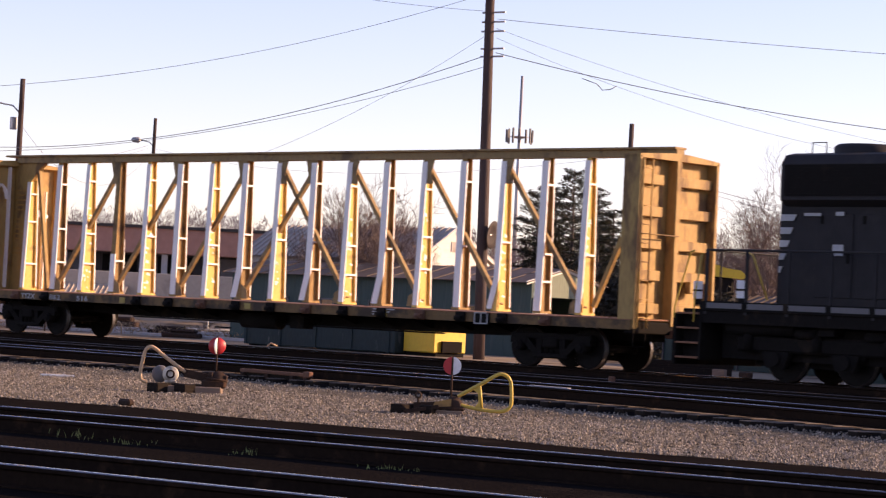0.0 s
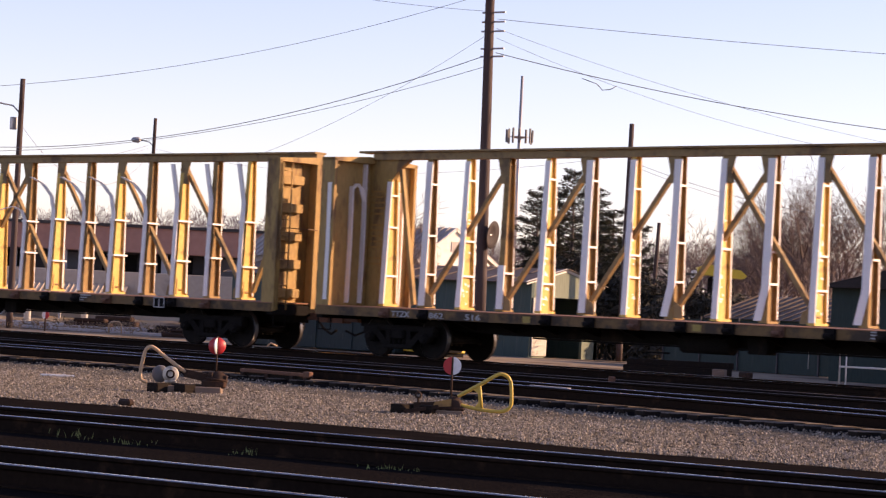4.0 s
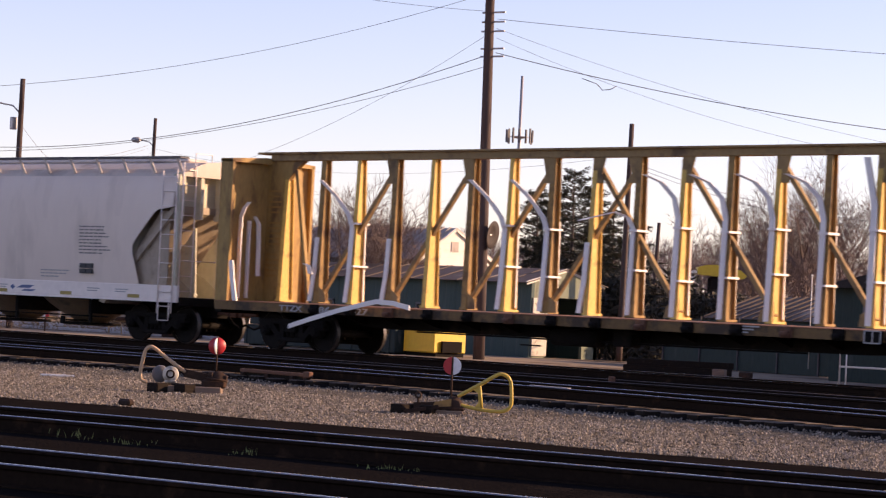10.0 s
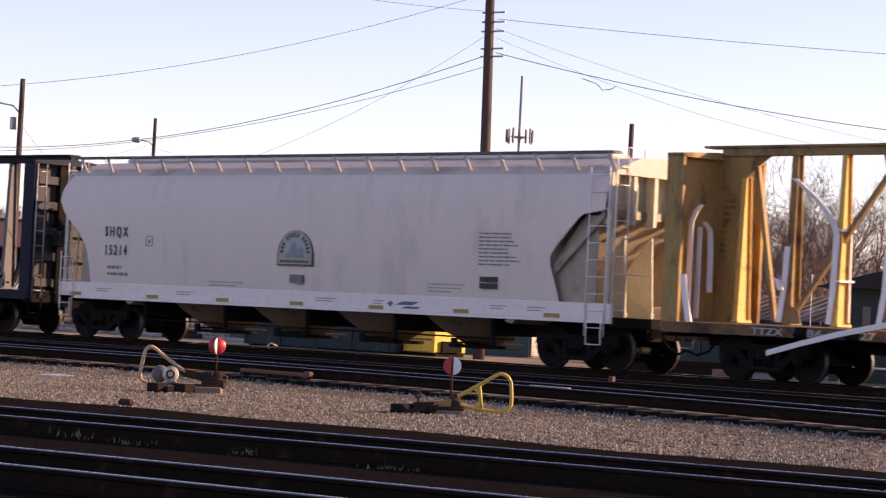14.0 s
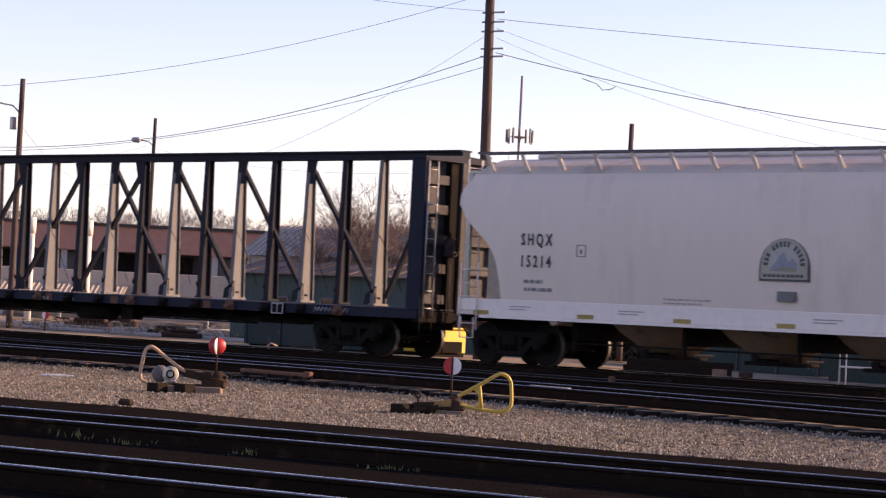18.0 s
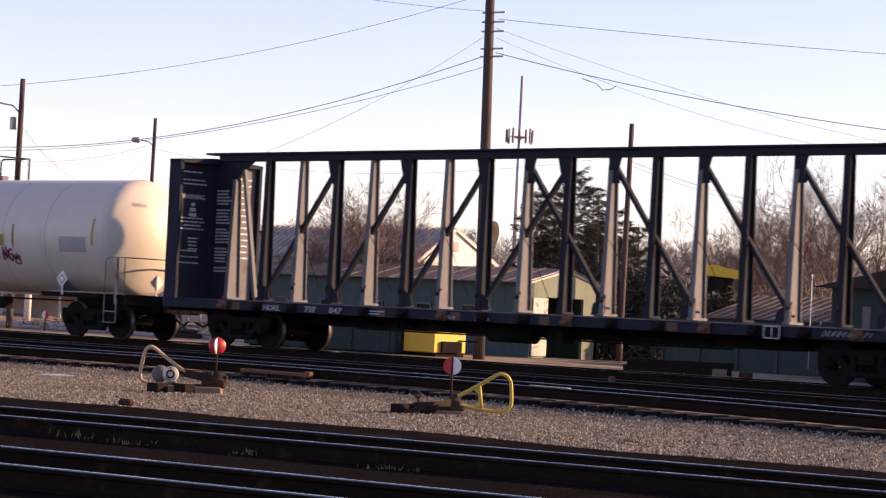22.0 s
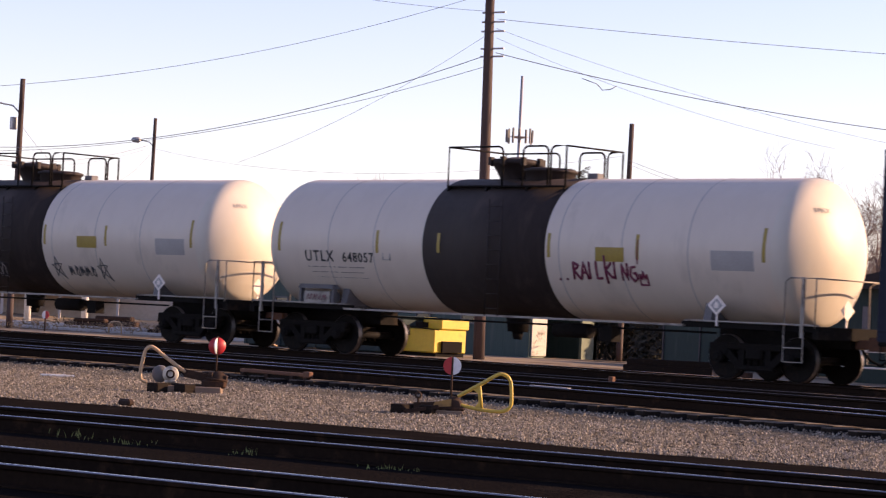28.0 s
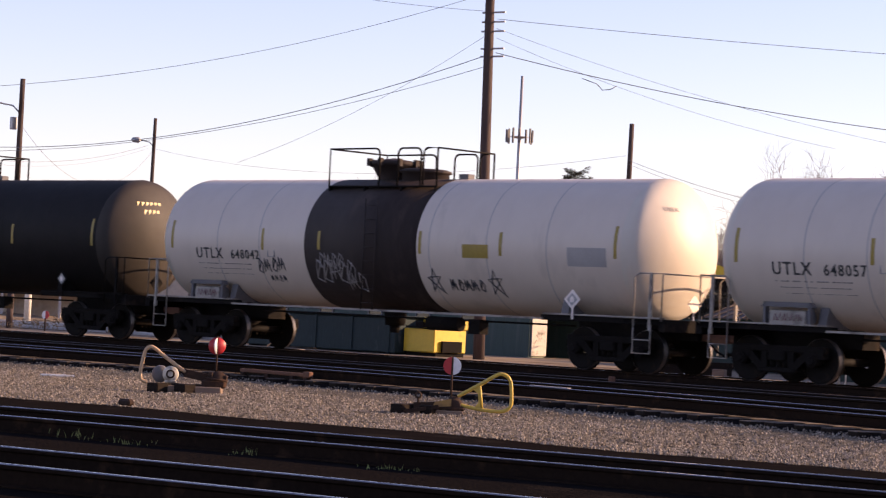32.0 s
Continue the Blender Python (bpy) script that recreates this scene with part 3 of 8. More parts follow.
def beam_post(kind, zb, zt):
    """Upright of the centre beam: two flanges and a tapering web; kind L is deep, kind D is broad."""
    g = Shape()
    fw, dt, db = POST_SIZE[kind]
    tx = 0.012
    for s in (-1, 1):
        g.prism([(s * db, zb), (s * (db - 0.022), zb), (s * (dt - 0.022), zt), (s * dt, zt)], "x", -fw, fw)
    g.prism([(-db + 0.022, zb), (db - 0.022, zb), (dt - 0.022, zt), (-dt + 0.022, zt)], "x", -tx, tx)
    g.box(-fw - 0.03, fw + 0.03, -db - 0.02, db + 0.02, zb, zb + 0.05)
    return g


def centerbeam(name, label, x_mid, half, first, pitch, colours, style, bare=()):
    main, postL, postD, sillm = colours
    car = thing(name, label, "freight car", "freight train")
    zd, zt, ze = 1.12, 4.62, half
    # frame below the deck
    for s in (-1, 1):
        g = Shape()
        y0, y1 = sorted((s * 1.40, s * 1.30))
        g.box(-ze + 0.05, ze - 0.05, y0, y1, 0.90, 1.10, bev=0.012)
        g.box(-ze + 0.05, ze - 0.05, min(y0, s * 1.22), max(y1, s * 1.22), 0.90, 0.915)
        part("side_sill", g, sillm, car)
    g = Shape()
    for s in (-1, 1):
        a, b = sorted((s * 1.405, 0.0))
        g.prism([(s * 1.405, 1.100), (s * 1.405, 1.118), (0.0, 1.150), (0.0, 1.11)], "x", -ze + 0.04, ze - 0.04)
    part("deck", g, M["deck"] if style != "dark" else M["navy"], car, "rusty steel deck sloping to the centre")
    g = Shape()
    g.prism([(-ze + 0.4, 0.98), (-ze + 0.4, 0.66), (-7.6, 0.66), (-6.6, 0.62), (6.6, 0.62), (7.6, 0.66), (ze - 0.4, 0.66), (ze - 0.4, 0.98)], "y", -0.24, 0.24)
    part("centre_sill", g, M["undersill"], car)
    bearer = Shape().prism([(-1.3, 0.95), (1.3, 0.95), (0.3, 0.70), (-0.3, 0.70)], "x", -0.03, 0.03).mesh("cross_bearer", M["undersill"])
    for i in range(17):
        part("cross_bearer", bearer, None, car, at=pose(first + pitch * (i - 0.5), 0, 0))
    g = Shape()
    g.rod((-1.2, -0.55, 0.66), (0.1, -0.55, 0.66), 0.19, seg=14)
    g.box(0.6, 1.1, -0.75, -0.4, 0.52, 0.86, bev=0.02)
    g.rod((-5.5, -0.5, 0.60), (5.5, -0.5, 0.60), 0.022, seg=6)
    g.rod((-1.9, -0.9, 0.45), (-1.3, -0.9, 0.45), 0.02, seg=6)
    part("brake_gear", g, M["undersill"], car)
    # winches under the sill, one at each upright
    for i in range(16):
        if i in bare:
            continue
        x = first + pitch * i + 0.1
        w = Shape()
        w.box(x - 0.14, x + 0.14, -1.47, -1.40, 0.89, 1.115, bev=0.015)
        w.rod((x - 0.10, -1.50, 0.97), (x + 0.10, -1.50, 0.97), 0.055, seg=10)
        part("winch", w, M["undersill"] if i % 3 else M["rust"], car)
    # centre beam
    g = Shape()
    g.box(-ze + 0.0, ze - 0.02, -0.20, 0.20, 4.78, 4.83, bev=0.01)
    g.box(-ze + 0.45, ze - 0.02, -0.13, 0.13, 4.62, 4.78)
    part("top_chord", g, M["chord"] if style != "dark" else M["navy_post"], car)
    for i in range(16):
        kind = "D" if i % 2 == 0 else "L"
        p = part("beam_post", beam_post(kind, 1.16, zt), postD if kind == "D" else postL, car, at=pose(first + pitch * i, 0, 0))

    def diagonal(i0, i1, up):
        a, b = first + pitch * i0, first + pitch * i1
        g = Shape()
        p0, p1 = (a, 0, 1.30), (b, 0, 4.50)
        if not up:
            p0, p1 = (a, 0, 4.50), (b, 0, 1.30)
        g.beam(p0, p1, 0.10, 0.10)
        hi = p1 if up else p0
        s = -1 if up else 1
        g.prism([(hi[0] - s * 0.05, 4.63), (hi[0] + s * 0.30, 4.63), (hi[0] + s * 0.20, 4.25), (hi[0] + s * 0.28, 4.05), (hi[0] - s * 0.06, 4.05)], "y", -0.105, -0.085)
        lo = p0 if up else p1
        g.prism([(lo[0] + s * 0.05, 1.18), (lo[0] - s * 0.34, 1.18), (lo[0] - s * 0.30, 1.42), (lo[0] + s * 0.05, 1.62)], "y", -0.15, -0.13)
        part("diagonal_brace", g, M["chord"] if style != "dark" else M["navy_post"], car)

    for i in (0, 2, 4, 6):
        diagonal(i, i + 2, True)
    for i in (7, 9, 11, 13):
        diagonal(i, i + 2, False)
    for p0, p1 in (((-ze + 1.30, 0, 4.40), (-ze + 1.90, 0, 1.22)), ((first + pitch * 15.2, 0, 1.35), (ze - 0.75, 0, 4.45))):
        part("end_brace", Shape().beam(p0, p1, 0.10, 0.10), main if style != "dark" else M["greybeam"] if p0[0] < 0 else M["navy_post"], car)
    # bulkheads
    for s in (-1, 1):
        xo = s * ze
        g = Shape()
        a, b = sorted((xo - s * 0.30, xo - s * 0.24))
        panel = Shape().box(a, b, -1.26, 1.26, 1.0, 4.54)
        a, b = sorted((xo - s * 0.44, xo))
        for y in (-1.37, 1.27):
            g.box(a, b, y, y + 0.10, 0.92, 4.58, bev=0.01)
        g.prism([(-1.37, 4.52), (1.37, 4.52), (1.37, 4.60), (0.25, 4.68), (-0.25, 4.68), (-1.37, 4.60)], "x", a, b)
        skin = main if s < 0 or style != "dark" else M["greydirty"]
        rim = main
        if style != "dark" and s < 0:
            skin = rim = M["yellow_rusty"]
        bulk = part("bulkhead", g, rim, car)
        part("bulkhead_panel", panel, skin, bulk)
        # far half gets a lighter colour in place of sunlight on it
        if style == "dark" and s < 0:
            part("bulkhead_panel", Shape().box(xo + 0.301, xo + 0.306, 0.13, 1.25, 1.0, 4.5), M["greybeam"], bulk, "bulkhead half coloured grey for the sun on it")
        # black block put in for the shadow beside the bulkhead post
        if style == "dark" and s > 0:
            part("channel", Shape().box(xo - 0.24, xo - 0.06, -0.42, -0.12, 1.0, 4.5), M["undersill"], bulk, "black block standing in for the shadow between the ribs")
        p, q = sorted((xo - s * 0.24, xo - s * 0.10))
        for z in (1.25, 1.95, 2.62, 3.30, 3.98):
            part("rib", Shape().box(p, q, -1.27, -0.42, z, z + 0.22, bev=0.012), skin, bulk)
            part("rib", Shape().box(p, q, 0.04, 1.27, z, z + 0.22, bev=0.012), skin, bulk)
        p, q = sorted((xo - s * 0.24, xo + s * 0.01))
        part("bulkhead_post", Shape().box(p, q, -0.12, 0.04, 1.0, 4.52, bev=0.012), skin, bulk)
        g = Shape()
        if s < 0:
            g.prism([(-ze + 0.24, 1.15), (-ze + 0.98, 1.15), (-ze + 1.02, 4.10), (-ze + 1.30, 4.42), (-ze + 1.62, 4.62), (-ze + 0.24, 4.62)], "y", -0.055, 0.055)
            part("beam_post", beam_post("L", 1.16, 4.16), postL, car, at=pose(-ze + 1.03, 0, 0))
        else:
            g.prism([(ze - 0.24, 1.15), (ze - 0.72, 1.15), (ze - 0.66, 4.0), (ze - 0.85, 4.62), (ze - 0.24, 4.62)], "y", -0.12, 0.12)
        part("end_gusset", g, rim if style != "dark" else M["navy"], car)
        rung_ladder(bulk, xo + s * 0.03, -1.28, -0.98, 0.95, 4.5, 9, M["steel"] if style == "dark" else main, "y")
        e = Shape()
        a, b = sorted((xo - s * 0.25, xo - s * 0.02))
        e.box(a, b, -1.36, 1.36, 0.82, 1.08, bev=0.02)
        e.rod((xo - s * 0.05, -1.3, 0.55), (xo - s * 0.05, -0.9, 0.55), 0.014, seg=6)
        e.rod((xo - s * 0.05, -1.3, 0.55), (xo - s * 0.05, -1.3, 0.9), 0.014, seg=6)
        e.rod((xo - s * 0.05, -0.9, 0.55), (xo - s * 0.05, -0.9, 0.9), 0.014, seg=6)
        part("end_sill", e, M["undersill"], car)
        coupler(car, s * (ze - 0.15), s)
    # hand brake on the head bulkhead of the dark car, a grab bar on the yellow ones
    g = Shape()
    if style != "dark":
        g.tube([(ze + 0.02, -1.3, 2.92), (ze + 0.10, -1.28, 2.92), (ze + 0.10, -0.1, 2.92), (ze + 0.02, -0.08, 2.92)], 0.014, 6)
        part("grab_bar", g, M["yellow_dirty"], car)
        h = Shape().box(ze - 0.1, ze + 0.04, 0.45, 0.85, 1.72, 1.98, bev=0.02)
        part("equipment_box", h, main, car)
        if x_mid < -60:
            g = Shape()
            g.spin([(ze + 0.06, 0.20), (ze + 0.09, 0.22), (ze + 0.12, 0.20), (ze + 0.09, 0.18), (ze + 0.06, 0.20)], 20, "x", (0, 0.62, 2.3))
            for k in range(4):
                a = k * math.pi / 4
                g.rod((ze + 0.09, 0.62 - 0.2 * math.cos(a), 2.3 - 0.2 * math.sin(a)), (ze + 0.09, 0.62 + 0.2 * math.cos(a), 2.3 + 0.2 * math.sin(a)), 0.012, seg=5)
            g.box(ze - 0.1, ze + 0.06, 0.48, 0.76, 1.95, 2.5, bev=0.02)
            g.rod((ze + 0.03, 0.62, 1.0), (ze + 0.03, 0.62, 2.0), 0.018, seg=6)
            g.rod((ze + 0.03, 0.30, 1.0), (ze + 0.03, 0.45, 1.9), 0.014, seg=6)
            part("hand_brake", g, M["rust"], car, "dark rusty hand brake wheel and gear")
        truck(car, -9.17)
        truck(car, 9.17)
        VEHICLES.append((car, x_mid))
        return car
    g.spin([(ze + 0.06, 0.20), (ze + 0.09, 0.22), (ze + 0.12, 0.20), (ze + 0.09, 0.18), (ze + 0.06, 0.20)], 20, "x", (0, -0.42, 2.55))
    for k in range(4):
        a = k * math.pi / 4
        g.rod((ze + 0.09, -0.42 - 0.2 * math.cos(a), 2.55 - 0.2 * math.sin(a)), (ze + 0.09, -0.42 + 0.2 * math.cos(a), 2.55 + 0.2 * math.sin(a)), 0.012, seg=5)
    g.box(ze - 0.1, ze + 0.05, -0.55, -0.30, 2.35, 2.75, bev=0.02)
    g.rod((ze + 0.02, -0.42, 1.0), (ze + 0.02, -0.42, 2.4), 0.015, seg=6)
    part("hand_brake", g, M["greydirty"], car)
    truck(car, -9.17)
    truck(car, 9.17)
    VEHICLES.append((car, x_mid))
    return car


def sill_text(car, text, x, size, mat, width=None, z=0.93):
    return lettering(text, size, mat, car, x, -1.412, z, width)


def sill_bars(car, x0, n, width, mat, z=0.95):
    """Small lettering too faint to read: plain bars."""
    g = Shape()
    for i in range(n):
        g.box(x0, x0 + width * (0.6 + 0.4 * ((i * 7) % 5) / 4), -1.410, -1.402, z + 0.06 * i, z + 0.06 * i + 0.028)
    tagged(part("small_print", g, mat, car), kind="stuff")


def sill_frame(car, x, mat, w=0.40, h2=0.26):
    g = Shape()
    for a, b, c, d in ((-w / 2, w / 2, 0, 0.025), (-w / 2, w / 2, h2 - 0.025, h2), (-w / 2, -w / 2 + 0.025, 0, h2), (w / 2 - 0.025, w / 2, 0, h2), (-0.012, 0.012, 0, h2)):
        g.box(x + a, x + b, -1.486, -1.478, 0.86 + c, 0.86 + d)
    back = Shape().box(x - w / 2, x + w / 2, -1.478, -1.402, 0.86, 0.86 + h2)
    p = part("placard_board", back, M["undersill"], car)
    part("placard_border", g, mat, p, "white ruled inspection placard")


def strip(car, x, y, pts, w, mat=None, off=-0.018, t=0.034):
    """A plastic edge strip: a bent band through points (dx, z, dy), w wide along the car."""
    g = Shape()
    v = []
    for dx, z, dy in pts:
        v += [(x + dx - w / 2, y + dy - off, z), (x + dx + w / 2, y + dy - off, z), (x + dx + w / 2, y + dy - off - t, z), (x + dx - w / 2, y + dy - off - t, z)]
    n = len(pts)
    f = [(0, 1, 2, 3), (4 * n - 1, 4 * n - 2, 4 * n - 3, 4 * n - 4)]
    for i in range(n - 1):
        for k in range(4):
            f.append((4 * i + k, 4 * i + (k + 1) % 4, 4 * i + 4 + (k + 1) % 4, 4 * i + 4 + k))
    g.add(v, f)
    return part("edge_strip", g, mat or M["wrap"], car)


def wrap_post(car, x, kind, top, straps, lean=0.0):
    """Plastic protectors on one upright: near band up to top, thin far band, and straps round it."""
    fw, dt, db = POST_SIZE[kind]
    d = lambda z: db + (dt - db) * (z - 1.16) / 3.46
    strip(car, x, 0, [(lean, 1.21, -d(1.21)), (0, 1.9, -d(1.9)), (0, top, -d(top))], 2 * fw + 0.025)
    strip(car, x + fw - 0.01, 0, [(0, 1.25, d(1.25) + 0.01), (0, 2.6, d(2.6) + 0.01), (0, min(top, 4.2), d(min(top, 4.2)) + 0.01)], 0.035)
    for z in straps:
        part("strap", Shape().box(x - fw - 0.012, x + fw + 0.012, -d(z) - 0.012, d(z) + 0.012, z, z + 0.045), M["wrap"], car)


def bulkhead_print(car, x, y0, rows, mat, lift=0.0):
    """Instructions on the inner face of a bulkhead, too small to read: plain bars."""
    g = Shape()
    rnd = random.Random(5)
    for (za, zb, n, ya, yb) in rows:
        for i in range(n):
            z = za + (zb - za) * i / max(1, n - 1)
            w = (yb - ya) * rnd.uniform(0.72, 1.0)
            c = (ya + yb) / 2
            k = c - w / 2
            while k < c + w / 2 - 0.02:
                e = min(c + w / 2, k + rnd.uniform(0.06, 0.16))
                g.box(x + lift, x + lift + 0.004, k, e, z, z + 0.036)
                k = e + 0.03
    tagged(part("small_print", g, mat, car), kind="stuff")


def gusset_print(car, ze, mat, n, z0):
    """A column of instructions on the end gusset, too small to read: plain bars."""
    g = Shape()
    rnd = random.Random(7)
    for i in range(n):
        if i % 6 == 5:
            continue
        z = 3.85 - (3.85 - z0) * i / n
        k, end = -ze + 0.36, -ze + 0.36 + 0.54 * rnd.uniform(0.75, 1.0)
        while k < end:
            e = min(end, k + rnd.uniform(0.05, 0.15))
            g.box(k, e, -0.0625, -0.0565, z, z + 0.045)
            k = e + 0.025
    tagged(part("small_print", g, mat, car), kind="stuff")


def build_centerbeams():
    yel = (M["yellow_rusty"], M["yellow"], M["yellow_dirty"], M["sill_yellow"])
    yel_b = (M["yellow_rusty"], M["yellow"], M["yellow_dirty"], M["sill_yellow"])
    # lead car: protectors on nearly every upright
    AF, AP, BF, BP, CF, CP = -9.367, 1.238, -9.34, 1.2393, -9.45, 1.235
    a = centerbeam("centerbeam_flatcar", "worn yellow centerbeam flat car with white plastic strips on its uprights", -45.38, 11.68, AF, AP, yel, "yellow", (2, 3))
    rnd = random.Random(11)
    for i in range(16):
        kind = "D" if i % 2 == 0 else "L"
        if i == 2:
            wrap_post(a, AF + AP * i, kind, 2.2, [2.0], 0)
            continue
        lean = -0.16 if i in (6, 8, 10, 13) else rnd.uniform(-0.03, 0.02)
        wrap_post(a, AF + AP * i, kind, 4.56, [1.9 + rnd.uniform(-.15, .15), 2.65 + rnd.uniform(-.2, .2), 4.05 + rnd.uniform(-.15, .1)][rnd.randint(0, 1):], lean)
    wrap_post(a, -10.65, "L", 4.1, [1.85, 3.0, 3.75])
    for dx, y, z0, z1 in ((0.36, -0.72, 1.2, 3.95), (0.30, -1.36, 1.25, 4.0), (0.36, -0.3, 1.2, 4.5)):
        strip(a, -11.68 + dx, y, [(0, z0, 0), (0.02, (z0 + z1) / 2, 0), (0, z1, 0)], 0.13)
    strip(a, -11.32, -0.67, [(0, 3.9, 0), (0.08, 4.02, 0.04), (0.2, 3.9, 0.08), (0.3, 3.6, 0.1)], 0.12)
    for y, z1 in ((0.45, 4.1), (0.95, 3.9)):
        strip(a, -11.30, y, [(0, 1.2, 0), (0.01, 2.6, 0), (0, z1, 0)], 0.10)
    sill_text(a, "TTZX", -9.07, 0.18, M["dimwhite"], 0.58)
    sill_text(a, "862", -7.88, 0.18, M["dimwhite"], 0.46)
    sill_text(a, "516", -6.75, 0.18, M["dimwhite"], 0.46)
    sill_frame(a, 7.48, M["dimwhite"])
    sill_bars(a, 4.05, 3, 0.7, M["dimwhite"])
    for x in (-4.9, -0.2, 4.4, 9.2):
        part("reflector_strip", Shape().box(x - 0.11, x + 0.11, -1.41, -1.402, 0.93, 1.07), M["reflector"], a)
    # torn remnants of plastic stuck to the lighter uprights and the tail bulkhead
    rnd = random.Random(31)
    for i in range(1, 16, 2):
        x = AF + AP * i
        for k in range(11):
            z = rnd.uniform(1.25, 3.5)
            d = 0.215 - 0.12 * (z - 1.16) / 3.46 - 0.03
            w, h2 = rnd.uniform(0.02, 0.10), rnd.uniform(0.02, 0.10)
            cy = rnd.uniform(-d, d - 0.08)
            g = Shape().prism([(cy - w * 0.6, z), (min(d, cy + w), z - 0.02), (min(d, cy + w * 0.8), z + h2 * 0.5), (cy - w * 0.3, z + h2)], "x", x + 0.0125, x + 0.0175)
            part("torn_plastic", g, M["wrap"], a)
    for k in range(16):
        y, z, w, h2 = rnd.uniform(0.2, 1.15), rnd.uniform(1.25, 4.2), rnd.uniform(0.03, 0.09), rnd.uniform(0.05, 0.2)
        g = Shape().prism([(y - w, z), (y + w * 0.6, z - 0.03), (y + w, z + h2 * 0.5), (y - w * 0.2, z + h2)], "x", -11.378, -11.368)
        part("torn_plastic", g, M["wrap"], a)
    gusset_print(a, 11.68, M["yellow_print"], 14, 2.0)

    # second car: torn protectors curling off
    b = centerbeam("centerbeam_flatcar", "rusty yellow centerbeam flat car with torn curling white plastic strips", -70.23, 11.67, BF, BP, yel_b, "yellow", (0,))
    kinds = "SCS..CCSKccccvvv"
    for i, k in enumerate(kinds):
        kind = "D" if i % 2 == 0 else "L"
        x = BF + BP * i
        d0 = -0.22 if kind == "L" else -0.18
        if k == "S":
            strip(b, x - 0.06, 0, [(-0.12, 1.2, d0 - 0.02), (-0.02, 1.9, d0), (0, 2.75, d0 + 0.03)], 0.13)
        elif k == "C":
            strip(b, x - 0.05, 0, [(-0.08, 1.2, d0 - 0.02), (-0.02, 1.9, d0), (0, 3.0, d0 + 0.03), (-0.10, 3.28, d0), (-0.48, 3.72, d0 - 0.06), (-0.98, 4.12, d0 - 0.14)], 0.13)
        elif k == "K":
            strip(b, x - 0.05, 0, [(-0.04, 1.2, d0), (0, 2.2, d0), (0, 3.05, d0 + 0.03), (-0.12, 3.30, d0), (-0.45, 3.42, d0 - 0.05), (-1.35, 3.22, d0 - 0.2)], 0.12)
        elif k == "c":
            strip(b, x - 0.05, 0, [(-0.03, 1.2, d0), (0, 2.2, d0), (0, 3.3, d0 + 0.04), (-0.10, 3.72, d0 + 0.02), (-0.42, 4.05, d0 - 0.05), (-0.85, 4.22, d0 - 0.12)], 0.13)
        elif k == "v":
            strip(b, x - 0.04, 0, [(-0.02, 1.2, d0), (0, 2.4, d0), (-0.02, 3.6, d0 + 0.05), (-0.22, 4.55, d0 + 0.02)], 0.14)
        if k in "CcvK":
            for z in (1.95 + 0.1 * (i % 3), 3.0 + 0.07 * (i % 2)):
                part("strap", Shape().box(x - 0.12, x + 0.12, d0 - 0.03, -d0 + 0.01, z, z + 0.045), M["wrap"], b)
            strip(b, x + 0.06, 0, [(0, 1.25, 0.16), (0, 3.2, 0.14)], 0.035)
    # strips on the tail bulkhead and one hanging over the sill
    xb = -11.28
    strip(b, xb, -0.98, [(0, 1.18, 0), (0, 2.6, 0), (0.01, 3.2, 0), (0.1, 3.42, 0.03), (0.22, 3.55, 0.06)], 0.12)
    strip(b, xb + 0.05, -0.48, [(0.10, 1.75, 0), (0.08, 2.6, 0), (0.04, 3.05, 0), (-0.12, 3.22, 0)], 0.13)
    strip(b, xb + 0.02, -0.72, [(0, 1.2, 0), (0, 3.1, 0)], 0.11)
    strip(b, xb + 0.30, -1.40, [(0.1, 1.12, 0), (-0.04, 1.7, 0), (-0.1, 2.1, 0)], 0.15)
    strip(b, xb + 1.62, -0.3, [(0.0, 2.1, 0), (0.15, 2.06, 0), (0.25, 1.85, 0)], 0.14)
    g = Shape()
    pts = [(-8.70, 0.52), (-7.95, 0.72), (-7.05, 0.94), (-6.16, 1.12), (-5.78, 1.19), (-5.25, 1.17), (-4.70, 1.08)]
    top = [(x, z + 0.11) for x, z in pts]
    g.prism(pts + top[::-1], "y", -1.60, -1.575)
    part("loose_strip", g, M["wrap"], b, "torn white plastic strip hanging over the sill")
    sill_text(b, "TTZX", -9.25, 0.20, M["dimwhite"], 0.79)
    sill_text(b, "86", -7.89, 0.20, M["dimwhite"], 0.40)
    sill_text(b, "627", -6.79, 0.20, M["dimwhite"], 0.55)
    sill_frame(b, 7.69, M["dimwhite"])
    sill_bars(b, 4.25, 3, 0.7, M["dimwhite"])
    gusset_print(b, 11.67, M["yellow_print"], 18, 1.5)

    # dark car
    c = centerbeam("centerbeam_flatcar", "dark blue and grey centerbeam flat car with white stencilled warnings", -114.86, 11.70, CF, CP, (M["navy"], M["greybeam"], M["navy_post"], M["navy"]), "dark", (3,))
    for i in range(16):
        g = Shape()
        x = CF + CP * i
        g.tube([(x + 0.02, -0.26, 1.45), (x + 0.05, -0.30, 1.56), (x + 0.10, -0.30, 1.46), (x + 0.16, -0.28, 1.62)], 0.018, 5)
        if i % 2:
            g.tube([(x - 0.02, -0.16, 2.95), (x + 0.25, -0.10, 2.55), (x + 0.8, -0.05, 1.5)], 0.009, 4)
        part("tie_down_chain", g, M["undersill"], c)
    sill_text(c, "NOKL", -7.92, 0.19, M["dimwhite"], 0.60)
    sill_text(c, "737", -6.46, 0.19, M["dimwhite"], 0.38)
    sill_text(c, "047", -5.61, 0.19, M["dimwhite"], 0.41)
